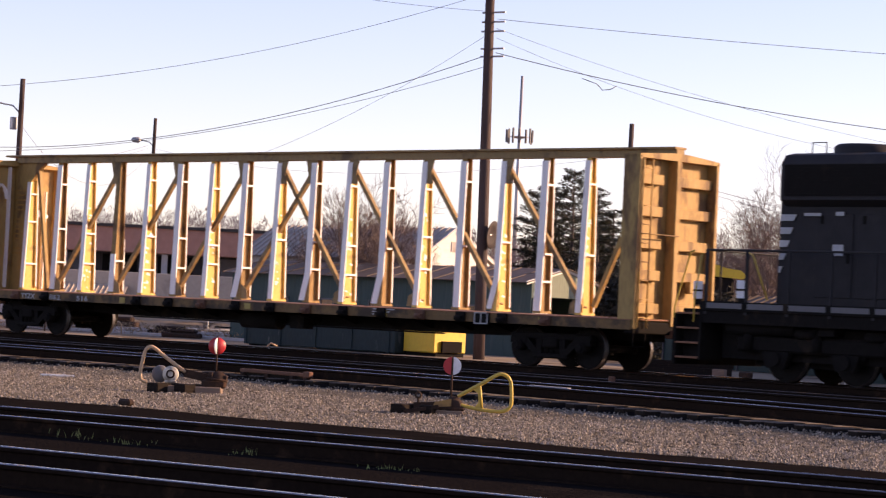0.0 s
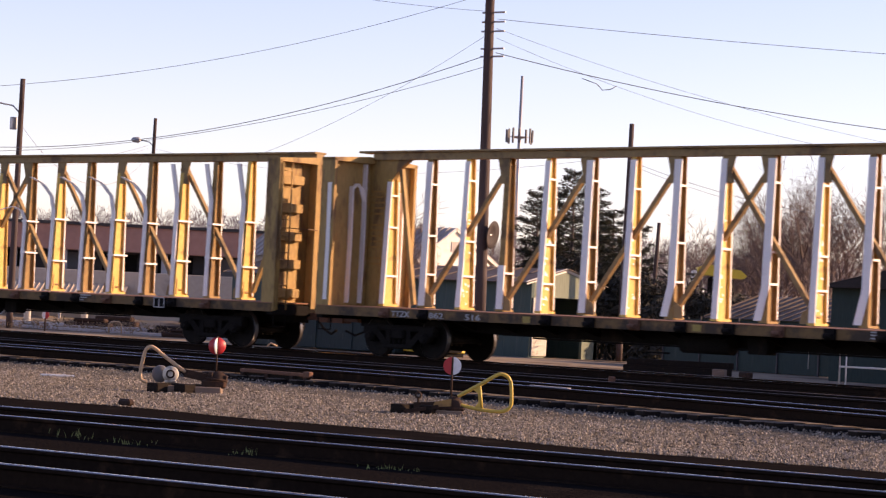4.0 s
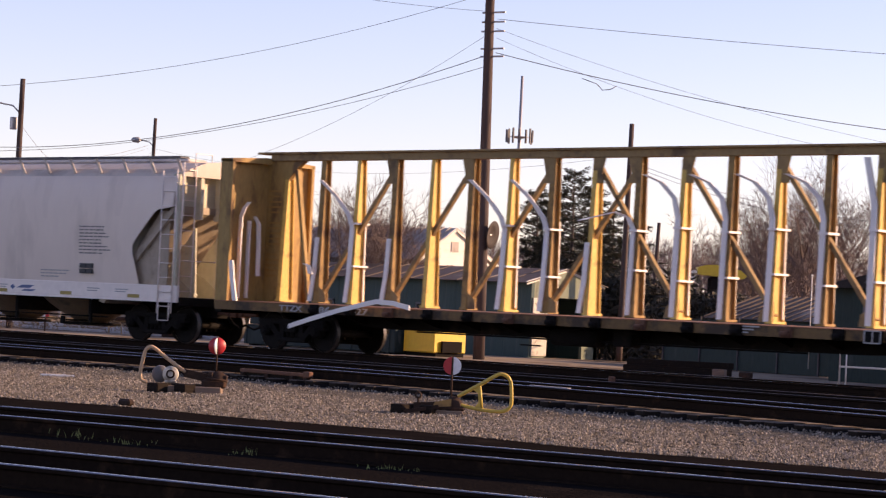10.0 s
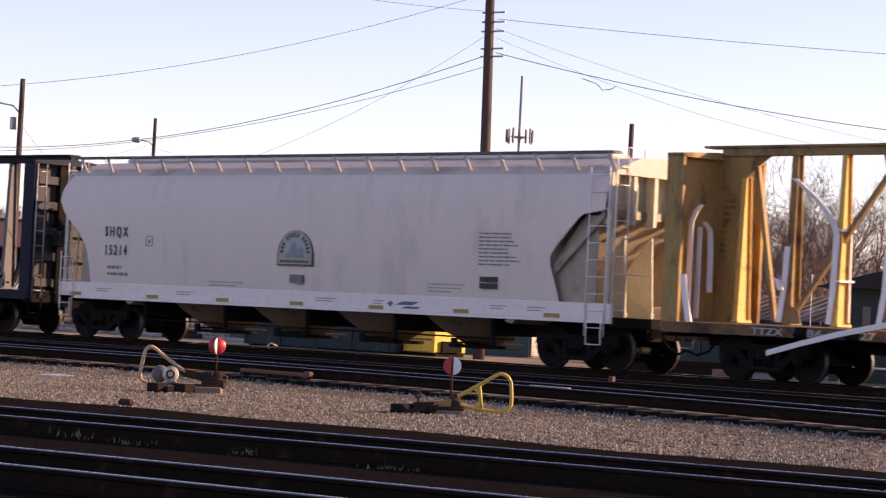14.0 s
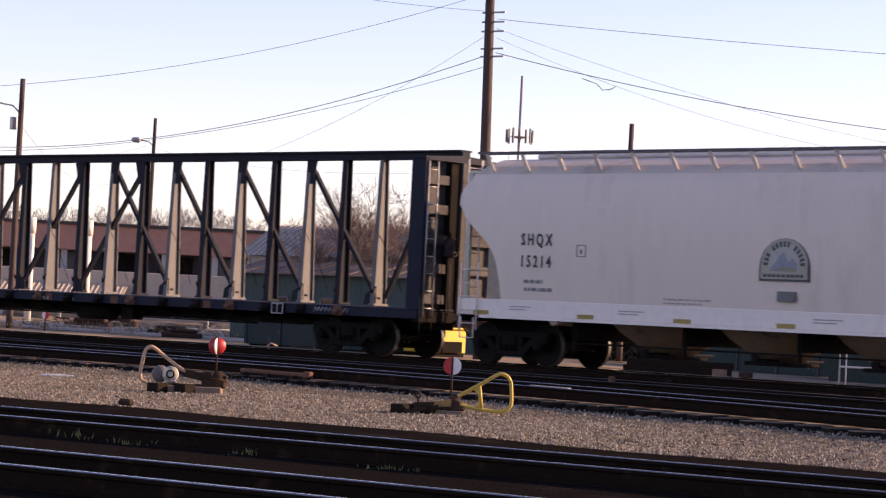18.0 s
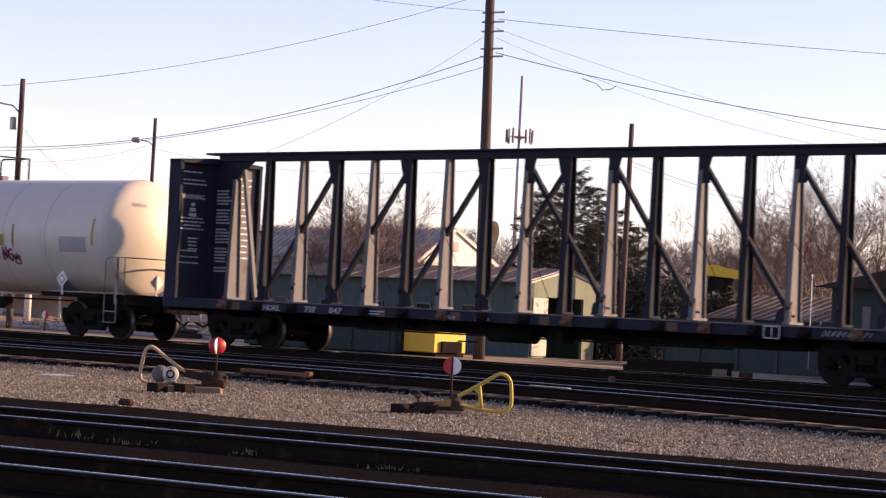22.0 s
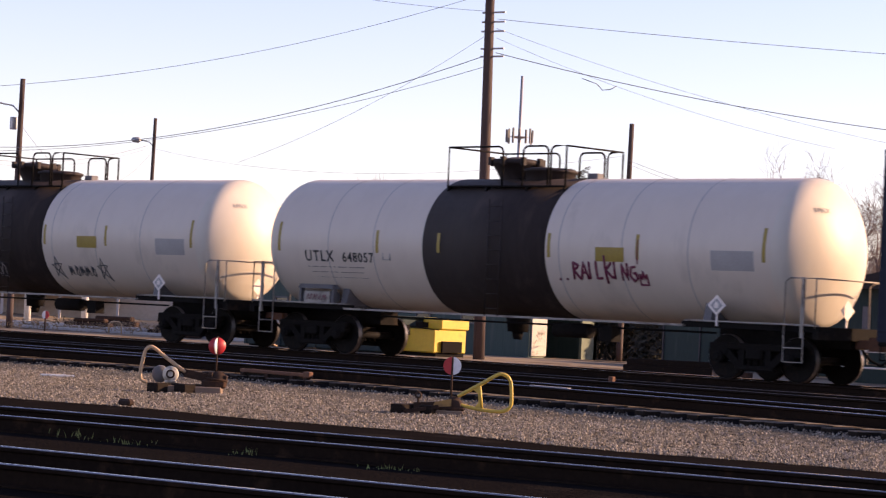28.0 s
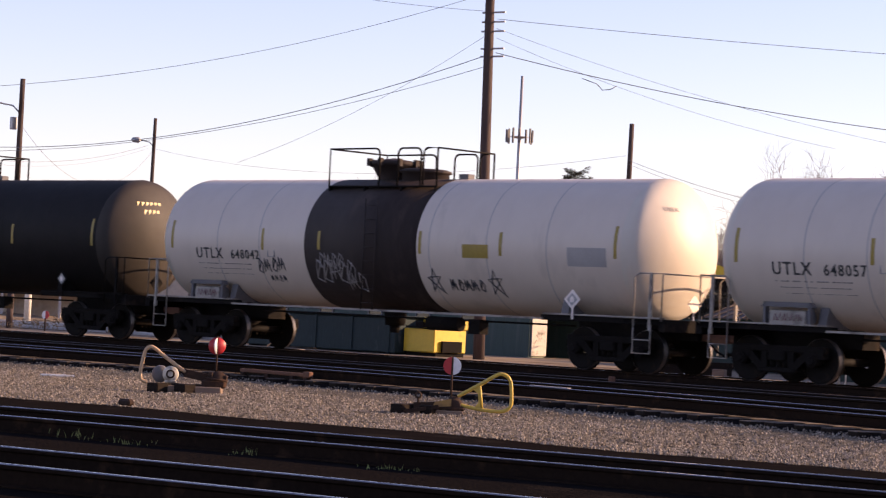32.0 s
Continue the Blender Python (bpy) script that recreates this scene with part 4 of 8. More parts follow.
    sill_text(c, "L 79-0", -0.95, 0.11, M["dimwhite"], 0.42)
    sill_text(c, "IL 73-0", -2.05, 0.11, M["dimwhite"], 0.5)
    sill_bars(c, -4.42, 2, 0.8, M["dimwhite"])
    sill_frame(c, 7.18, M["dimwhite"])
    for k, x in enumerate((-8.9, -3.9, -1.55, 1.1, 4.6, 9.2)):
        part("sill_patch", Shape().box(x - 0.14, x + 0.14, -1.408, -1.401, 0.91, 1.09), M["rust"], c, "rust coloured repair patch")
    g = Shape()
    rnd = random.Random(4)
    x = 8.35
    for k in range(9):
        g.tube([(x, -1.412, 0.95 + rnd.uniform(0, .05)), (x + 0.06, -1.412, 1.07), (x + 0.10, -1.412, 0.97), (x + 0.16, -1.412, 1.06)], 0.011, 4)
        x += 0.125
    part("graffiti", g, M["dimwhite"], c, "small white spray tag")
    bulkhead_print(c, -11.399, 0, [(4.28, 4.28, 1, -1.25, -0.5), (3.98, 4.08, 2, -1.22, -0.35), (2.85, 3.12, 4, -1.2, -0.4), (2.35, 2.62, 4, -0.95, -0.55), (2.0, 2.3, 3, -1.2, -0.5)], M["dimwhite"])
    gusset_print(c, 11.70, M["dimwhite"], 26, 1.75)
    bulkhead_print(c, -11.399, 0, [(2.2, 4.2, 14, 0.35, 1.15)], M["white"], 0.008)
    lettering("WARNING", 0.17, M["dimwhite"], c, -11.392, -1.18, 3.62, 0.75, 90)
    tower = Shape()
    for k in range(3):
        tower.box(-11.399, -11.393, -0.92 + 0.03 * k, -0.68 - 0.03 * k, 3.18 + 0.13 * k, 3.27 + 0.13 * k)
    part("warning_symbol", tower, M["dimwhite"], c)


build_centerbeams()


# ---- covered hopper
def build_hopper():
    car = thing("covered_hopper", "pale grey covered hopper car with black lettering and arched crest", "freight car", "freight train")
    rows = [(1.40, -1.50), (1.8, -1.54), (2.4, -1.575), (3.0, -1.585), (3.5, -1.56), (3.9, -1.50), (4.14, -1.42), (4.20, -1.36)]

    def limit(z, table):
        for (z0, x0), (z1, x1) in zip(table, table[1:]):
            if z <= z1:
                return x0 + (x1 - x0) * (z - z0) / (z1 - z0)
        return table[-1][1]

    right = [(1.40, 7.86), (1.53, 7.84), (1.8, 7.76), (2.2, 7.62), (2.4, 7.62), (2.65, 7.83), (3.2, 8.36), (3.30, 8.50), (3.38, 9.08), (4.3, 9.10)]
    left = [(1.40, -8.0), (1.8, -8.03), (2.2, -8.13), (2.4, -8.22), (2.65, -8.42), (3.0, -8.88), (3.2, -9.12), (3.5, -9.32), (3.7, -9.32), (3.9, -9.22), (4.14, -9.08), (4.3, -8.95)]
    zs = sorted({z for z, _ in rows} | {1.53, 2.2, 2.65, 3.2, 3.30, 3.38, 3.7})

    def width(z):
        for (z0, y0), (z1, y1) in zip(rows, rows[1:]):
            if z <= z1:
                return y0 + (y1 - y0) * (z - z0) / (z1 - z0)
        return rows[-1][1]

    for s in (1, -1):
        g = Shape()
        for t in (0, 0.03):
            v = []
            for z in zs:
                a, b = limit(z, left), limit(z, right)
                for k in range(13):
                    v.append((a + (b - a) * k / 12, s * (width(z) + t), z))
            f = [(i * 13 + k, i * 13 + k + 1, i * 13 + 14 + k, i * 13 + 13 + k) for i in range(len(zs) - 1) for k in range(12)]
            g.add(v, f, 0, True)
        part("side_sheet", g, M["hopper"], car)
    # dirt washed down from the roof hatches
    rnd = random.Random(21)
    for x in (-5.6, -5.1, -1.0, -0.45, 0.1, 3.6, 4.1, 7.0):
        w, zl = rnd.uniform(0.10, 0.26), rnd.uniform(3.0, 3.55)
        g = Shape()
        zz = [4.12, 3.9, (3.9 + zl) / 2, zl]
        v = [(x + q * w * (1 - 0.18 * i) + 0.05 * math.sin(3 * i + x), width(z) - 0.004, z) for i, z in enumerate(zz) for q in (-1, 1)]
        g.add(v, [(2 * i, 2 * i + 1, 2 * i + 3, 2 * i + 2) for i in range(3)])
        part("dirt_streak", g, M["hopper_seam"], car)
    # welded seams on the near side
    for x in (-6.9, -3.4, -0.2, 3.0, 5.4):
        g = Shape()
        g.add([(x + dx, width(z) - 0.005, z) for z in zs if 1.4 <= z <= 4.1 for dx in (-0.012, 0.012)], [(2 * i, 2 * i + 1, 2 * i + 3, 2 * i + 2) for i in range(len([z for z in zs if z <= 4.1]) - 1)])
        part("seam", g, M["hopper_seam"], car)
    # roof
    g = Shape()
    sec = [(-1.40, 4.16), (-1.34, 4.23), (-1.15, 4.35), (-0.6, 4.54), (0, 4.60), (0.6, 4.54), (1.15, 4.35), (1.34, 4.23), (1.40, 4.16)]
    g.prism(sec, "x", -8.95, 9.20)
    part("roof", g, M["hopper_roof"], car)
    g = Shape()
    g.box(-8.2, 8.2, -0.35, 0.35, 4.56, 4.68, bev=0.05)
    part("roof_hatch", g, M["hopper_roof"], car)
    for s in (-1, 1):
        g = Shape()
        a, b = sorted((s * 1.50, s * 1.20))
        g.box(-8.9, 9.2, a, b, 4.60, 4.63)
        for k in range(4):
            g.box(-8.9, 9.2, a + (b - a) * k / 4, a + (b - a) * k / 4 + 0.03, 4.62, 4.65)
        tagged(part("running_board", g, M["greybeam"], car), kind="stuff")
        for k in range(18):
            x = -8.6 + 1.04 * k
            g = Shape()
            g.beam((x + 0.09, s * 1.37, 4.22), (x - 0.05, s * 1.46, 4.60), 0.02, 0.10, side=(1, 0, 0))
            part("roof_bracket", g, M["hopper_roof"], car)
    # side sills
    for s in (-1, 1):
        g = Shape()
        a, b = sorted((s * 1.52, s * 1.42))
        g.box(-9.28, 9.32, a, b, 1.06, 1.42, bev=0.012)
        a, b = sorted((s * 1.55, s * 1.40))
        g.box(-8.6, 9.32, a, b, 1.00, 1.06)
        part("side_sill", g, M["sill"], car, "white side sill")
    # slope sheets, ends and bays
    for s in (-1, 1):
        g = Shape()
        g.prism([(s * 9.0, 3.25), (s * 9.0, 3.42), (s * 6.9, 1.55), (s * 6.3, 0.95), (s * 6.5, 0.9)], "y", -1.46, 1.46)
        part("slope_sheet", g, M["hopper_slope"], car)
        # plates in the same shade tan cover the sunlit slope sheet
        for y in (-1.37, 1.35):
            q = [(s * 7.4, 1.42), (s * 7.4, 2.1), (s * 8.42, 3.28), (s * 8.78, 3.28), (s * 8.78, 1.42)] if s > 0 else [(s * 7.7, 1.42), (s * 7.7, 2.1), (s * 8.55, 2.7), (s * 8.55, 1.42)]
            part("end_side_plate", Shape().prism(q, "y", y, y + 0.02), M["hopper_slope"], car)
        g = Shape()
        a, b = sorted((s * 8.95, s * 8.88))
        g.box(a, b, -1.40, 1.40, 3.2, 4.2)
        for y in (-1.38, -0.75, -0.05, 0.65, 1.25):
            a, b = sorted((s * 8.93, s * 9.18))
            g.box(a, b, y, y + 0.11, 3.1, 4.25)
        part("end_wall", g, M["hopper_end"], car)
        g = Shape()
        for y in (-1.46, 1.38):
            g.beam((s * 9.12, y + 0.04, 1.2), (s * 9.12, y + 0.04, 4.2), 0.10, 0.08)
        for y in (-0.5, 0.42):
            g.beam((s * 8.9, y, 1.2), (s * 7.4, y, 2.05), 0.06, 0.12)
            g.prism([(s * 8.9, 1.15), (s * 7.2, 1.15), (s * 8.8, 2.9)], "y", y - 0.02, y + 0.02)
        part("end_post", g, M["hopper_end"], car)
        g = Shape()
        a, b = sorted((s * 7.6, s * 9.34))
        g.box(a, b, -1.42, 1.42, 1.06, 1.14)
        g.box(min(s * 9.2, s * 9.36), max(s * 9.2, s * 9.36), -1.45, 1.45, 0.92, 1.14, bev=0.02)
        g.box(min(s * 9.3, s * 6.3), max(s * 9.3, s * 6.3), -0.25, 0.25, 0.66, 1.0)
        part("end_platform", g, M["undersill"], car)
        coupler(car, s * 9.25, s)
        # ladders and grab irons
        for y in (-1.56, 1.56):
            rung_ladder(car, y, s * 8.66, s * 9.18, 0.72, 4.3 if s > 0 else 2.2, 10 if s > 0 else 5, M["sill"], "x", 0.012)
        rung_ladder(car, s * 9.24, -1.40, -0.98, 1.1, 4.5, 9, M["sill"], "y", 0.012)
        for y in (-1.58, 1.58):
            x0, x1 = s * 8.72, s * 9.12
            part("sill_step", Shape().tube([(x0, y, 1.0), (x0, y, 0.55), (x1, y, 0.55), (x1, y, 1.0)], 0.018, 6), M["sill"], car)
        part("grab_bar", Shape().tube([(s * 9.34, -1.4, 2.05), (s * 9.34, -0.2, 2.05)], 0.014, 6), M["sill"], car)
    for x in (9.15, -9.0):
        part("roof_rail", Shape().tube([(x, -0.95, 4.3), (x, -0.95, 4.75), (x, -0.4, 4.75), (x, -0.4, 4.45)], 0.014, 6), M["sill"], car)
    part("inner_body", Shape().box(-7.6, 7.6, -1.36, 1.36, 1.02, 4.1), M["hopper_end"], car)
    for k, x in enumerate((-4.35, -1.45, 1.45, 4.35)):
        g = Shape()
        n = 18
        ring = lambda sx, sy, z: [(x + sx * math.cos(t), sy * math.sin(t), z) for t in [2 * math.pi * i / n + 0.17 for i in range(n)]]
        v = ring(1.30, 1.38, 1.03) + ring(1.12, 1.15, 0.84) + ring(0.85, 0.82, 0.64) + ring(0.60, 0.48, 0.47) + ring(0.42, 0.32, 0.38)
        g.add(v, [(r * n + i, r * n + (i + 1) % n, (r + 1) * n + (i + 1) % n, (r + 1) * n + i) for r in range(4) for i in range(n)] + [tuple(range(4 * n, 5 * n))], 0, True)
        bay = part("outlet_hopper", g, M["outlet"], car, "brown outlet hopper")
        h = Shape()
        h.box(x - 0.55, x + 0.55, -0.55, 0.55, 0.30, 0.38, bev=0.02)
        h.rod((x + 0.2, -1.15, 0.42), (x + 0.2, 1.15, 0.42), 0.025, seg=6)
        h.box(x + 0.13, x + 0.27, -1.2, -1.12, 0.32, 0.52)
        part("outlet_gate", h, M["undersill"], bay)
    g = Shape()
    g.rod((-6.2, -1.0, 0.55), (6.2, -1.0, 0.55), 0.022, seg=6)
    for x in (-2.9, 0.0, 2.9, 5.9, -5.9):
        g.box(x - 0.05, x + 0.05, -1.4, 1.4, 0.62, 1.02)
        g.box(x - 0.035, x + 0.035, -1.40, -1.33, 0.40, 1.02)
    part("brake_pipe", g, M["undersill"], car)
    # markings
    y = -1.598
    lettering("S H Q X", 0.36, M["black"], car, -7.38, y, 2.61, 0.90, tilt=1)
    lettering("1 5 2 1 4", 0.36, M["black"], car, -7.40, y + 0.01, 2.14, 0.84, tilt=-1)
    for (x, z, w, n, mt) in ((-7.30, 1.62, 0.90, 2, "print"), (-3.4, 1.46, 1.3, 2, "faint"), (4.0, 1.52, 1.2, 3, "faint"), (5.55, 2.15, 1.35, 9, "print")):
        g = Shape()
        rnd = random.Random(int(x * 10) + 99)
        for i in range(n):
            zz = z + 0.085 * i if n > 3 else z + (0.17 if x < -7 else 0.08) * i
            k = x
            end = x + w * rnd.uniform(0.6, 1.0)
            while k < end:
                e = min(end, k + rnd.uniform(0.05, 0.2))
                g.box(k, e, width(zz) - 0.008, width(zz) - 0.002, zz, zz + (0.075 if x < -7 else 0.034))
                k = e + 0.03
        tagged(part("small_print", g, M[mt], car), kind="stuff")
    def ruled(x0, x1, z0, z1, t=0.018):
        g = Shape()
        for a, b, c, d in ((x0, x1, z0, z0 + t), (x0, x1, z1 - t, z1), (x0, x0 + t, z0, z1), (x1 - t, x1, z0, z1)):
            g.box(a, b, width(z0) - 0.012, width(z0) - 0.002, c, d)
        return g
    g = ruled(-5.78, -5.52, 2.38, 2.64)
    g.box(-5.68, -5.62, width(2.5) - 0.012, width(2.5) - 0.002, 2.45, 2.54)
    part("class_mark", g, M["print"], car)
    part("data_plate", Shape().box(-0.45, -0.02, -1.60, -1.54, 1.60, 1.80), M["plategrey"], car, "small grey data plate")
    g = Shape()
    for a in (0, 1):
        for b in (0, 1):
            g.box(5.62 + 0.26 * a, 5.86 + 0.26 * a, -1.585, -1.545, 1.64 + 0.14 * b, 1.76 + 0.14 * b)
    part("inspection_plate", g, M["black"], car)
    # arched crest: dark rim, pale lettered border, a small landscape, and a motto bar
    def arch(r, zb, w=None):
        w = w or r
        return [(-0.3 + w * math.cos(t), zb + 0.26 + r * 0.98 * math.sin(t)) for t in [math.pi * i / 20 for i in range(21)]] + [(-0.3 - w, zb), (-0.3 + w, zb)]
    crest = part("crest", Shape().prism(arch(0.60, 2.00, 0.61), "y", -1.600, -1.55), M["spray_black"], car, "arched crest with a pale blue landscape")
    part("crest_field", Shape().prism(arch(0.555, 2.04, 0.57), "y", -1.606, -1.601), surface("crest_cream", (0.42, 0.375, 0.295), (0.36, 0.32, 0.25), rough=0.6, grain=20), crest)
    part("crest_inset", Shape().prism(arch(0.33, 2.18, 0.36), "y", -1.611, -1.607), surface("crest_sky", (0.48, 0.45, 0.39), rough=0.6, grain=14), crest)
    part("crest_hill", Shape().prism([(-0.64, 2.19), (0.04, 2.19), (0.02, 2.34), (-0.08, 2.46), (-0.2, 2.38), (-0.32, 2.57), (-0.42, 2.50), (-0.52, 2.34), (-0.62, 2.28)], "y", -1.616, -1.612), surface("crest_blue", (0.22, 0.25, 0.31), (0.36, 0.37, 0.38), rough=0.6, grain=9), crest)
    part("crest_meadow", Shape().prism([(-0.64, 2.19), (0.04, 2.19), (0.0, 2.25), (-0.25, 2.30), (-0.5, 2.24)], "y", -1.620, -1.617), surface("crest_green", (0.30, 0.28, 0.20), rough=0.6, grain=14), crest)
    g = Shape()
    for k in range(15):
        t = math.pi * (k + 0.5) / 15
        if k in (5, 11):
            continue
        c, sn = -0.3 + 0.455 * math.cos(t), 2.29 + 0.44 * math.sin(t)
        ux, uz = math.cos(t), math.sin(t)
        q = [(c + ux * e - uz * f, sn + uz * e + ux * f) for e, f in ((-0.055, -0.03), (0.055, -0.03), (0.055, 0.03), (-0.055, 0.03))]
        g.prism(q, "y", -1.612, -1.607)
    for k in range(9):
        g.box(-0.80 + 0.112 * k, -0.80 + 0.112 * k + 0.085, -1.612, -1.607, 2.075, 2.135)
    tagged(part("crest_border_print", g, M["spray_black"], crest), kind="stuff")
    for x in (-8.55, -5.5, -2.87, -0.25, 2.4, 5.05, 7.7):
        part("reflector_strip", Shape().box(x - 0.23, x + 0.23, -1.526, -1.519, 1.075, 1.165), M["reflector"], car)
    g = Shape()
    g.prism([(2.75, 1.22), (2.85, 1.29), (2.95, 1.22), (2.85, 1.15)], "y", -1.526, -1.519)
    g.prism([(3.0, 1.20), (3.55, 1.20), (3.75, 1.28), (3.25, 1.28)], "y", -1.526, -1.519)
    g.prism([(3.2, 1.12), (3.7, 1.12), (3.8, 1.17), (3.35, 1.17)], "y", -1.526, -1.519)
    part("blue_emblem", g, M["bluemark"], car)
    g = Shape()
    for x, w in ((-7.7, 0.6), (-4.6, 0.7), (0.4, 0.7), (2.3, 0.35), (5.9, 0.5), (7.0, 0.5)):
        g.box(x, x + w, -1.526, -1.520, 1.26, 1.285)
        g.box(x, x + w * 0.8, -1.526, -1.520, 1.20, 1.225)
    tagged(part("sill_print", g, M["faint"], car), kind="stuff")
    truck(car, -8.10)
    truck(car, 8.05)
    VEHICLES.append((car, -92.46))


build_hopper()

# ---- tank cars
TZ, TR = 2.608, 1.54
STROKES = {
    "R": [[(0, 0), (0.08, 1)], [(0.05, 0.98), (0.5, 0.8), (0.05, 0.5)], [(0.1, 0.5), (0.55, 0.0)]],
    "A": [[(0, 0), (0.3, 1.0), (0.55, 0)], [(0.12, 0.35), (0.5, 0.4)]],
    "I": [[(0.1, 0), (0.15, 1)]],
    "L": [[(0.1, 1.05), (0.08, 0.02), (0.5, 0.05)]],
    "K": [[(0.05, 1.3), (0.1, -0.3)], [(0.55, 0.9), (0.1, 0.45), (0.6, 0.0)]],
    "N": [[(0.05, 0), (0.08, 0.9), (0.45, 0.05), (0.5, 1.0)]],
    "G": [[(0.5, 0.85), (0.15, 0.8), (0.05, 0.3), (0.3, 0.0), (0.55, 0.2), (0.5, 0.5), (0.3, 0.45)]],
    "*": [[(0, 0.1), (0.35, 1.1), (0.65, 0.0), (-0.05, 0.7), (0.75, 0.75), (0, 0.1)]],
    "^": [[(0, 0), (0.05, 0.6), (0.2, 0.3), (0.3, 0.75), (0.4, 0.3), (0.55, 0.6), (0.55, 0), (0, 0)]],
    "~": [[(0, 0.1), (0.15, 0.9), (0.25, 0.2), (0.4, 0.85), (0.55, 0.1)], [(0.0, 0.4), (0.6, 0.5)]],
    "o": [[(0.1, 0.2), (0.3, 0.9), (0.6, 0.6), (0.4, 0.05), (0.1, 0.2), (0.5, 0.8)]],
    ".": [[(0, 0), (0.06, 0.04)]],
}


def on_tank(x, z, r=TR, lift=0.006):
    dz = max(-r, min(r, z - TZ))
    return (x, -math.sqrt(r * r - dz * dz) - lift, z)


def spray(car, text, x, z, size, mat, width=0.02, step=0.62, slope=0.0, label="", r=TR):
    """A sprayed tag laid on the tank's side, in strokes."""
    g = Shape()
    for ch in text:
        for line in STROKES.get(ch, []):
            dense = []
            for p, q in zip(line, line[1:]):
                dense += [(p[0] + (q[0] - p[0]) * k / 4, p[1] + (q[1] - p[1]) * k / 4) for k in range(4)]
            dense.append(line[-1])
            g.tube([on_tank(x + p[0] * size, z + p[1] * size, r, 0.0) for p in dense], width, 5)
        x += step * size
        z += slope * size
    return tagged(part("graffiti", g, mat, car, label), label, kind="stuff")


def tank_patch(car, name, x0, x1, z0, z1, mat, lift=0.006, label="", r=TR):
    g = Shape()
    n = 6
    v = []
    for k in range(n + 1):
        z = z0 + (z1 - z0) * k / n
        v += [on_tank(x0, z, r, lift), on_tank(x1, z, r, lift)]
    g.add(v, [(2 * k, 2 * k + 1, 2 * k + 3, 2 * k + 2) for k in range(n)], 0, True)
    return part(name, g, mat, car, label)


def tank_text(car, text, size, mat, x, z, width, r=TR):
    me = letters(text, size, 0.003, space=1.18)
    xs = [v.co.x for v in me.vertices]
    k = width / (max(xs) - min(xs))
    for v in me.vertices:
        lift = 0.010 if v.co.y < 0 else 0.004
        v.co = on_tank(x + v.co.x * k, z + v.co.z, r, lift)
    me.materials.clear()
    me.materials.append(mat)
    return part("lettering", me, None, car)


KNUCKLE, CROWN = 0.42, 2.40          # radii of a dished tank head
EDGE = math.asin((TR - KNUCKLE) / (CROWN - KNUCKLE))
DISH = CROWN - (CROWN - KNUCKLE) * math.cos(EDGE)


def head_rise(rr):
    """How far a tank head stands out at the distance rr from its axis."""
    if rr < CROWN * math.sin(EDGE):
        return DISH - CROWN + math.sqrt(CROWN * CROWN - rr * rr)
    return math.sqrt(max(0.0, KNUCKLE ** 2 - (rr - TR + KNUCKLE) ** 2))


def head_profile(e, s):
    knuckle = [TR - KNUCKLE + KNUCKLE * math.cos(t) for t in [(math.pi / 2 - EDGE) * k / 6 for k in range(7)]]
    crown = [CROWN * math.sin(EDGE) * (1 - k / 9) for k in range(1, 10)]
    return [(s * (e + head_rise(q)), max(q, 0.002)) for q in knuckle + crown]


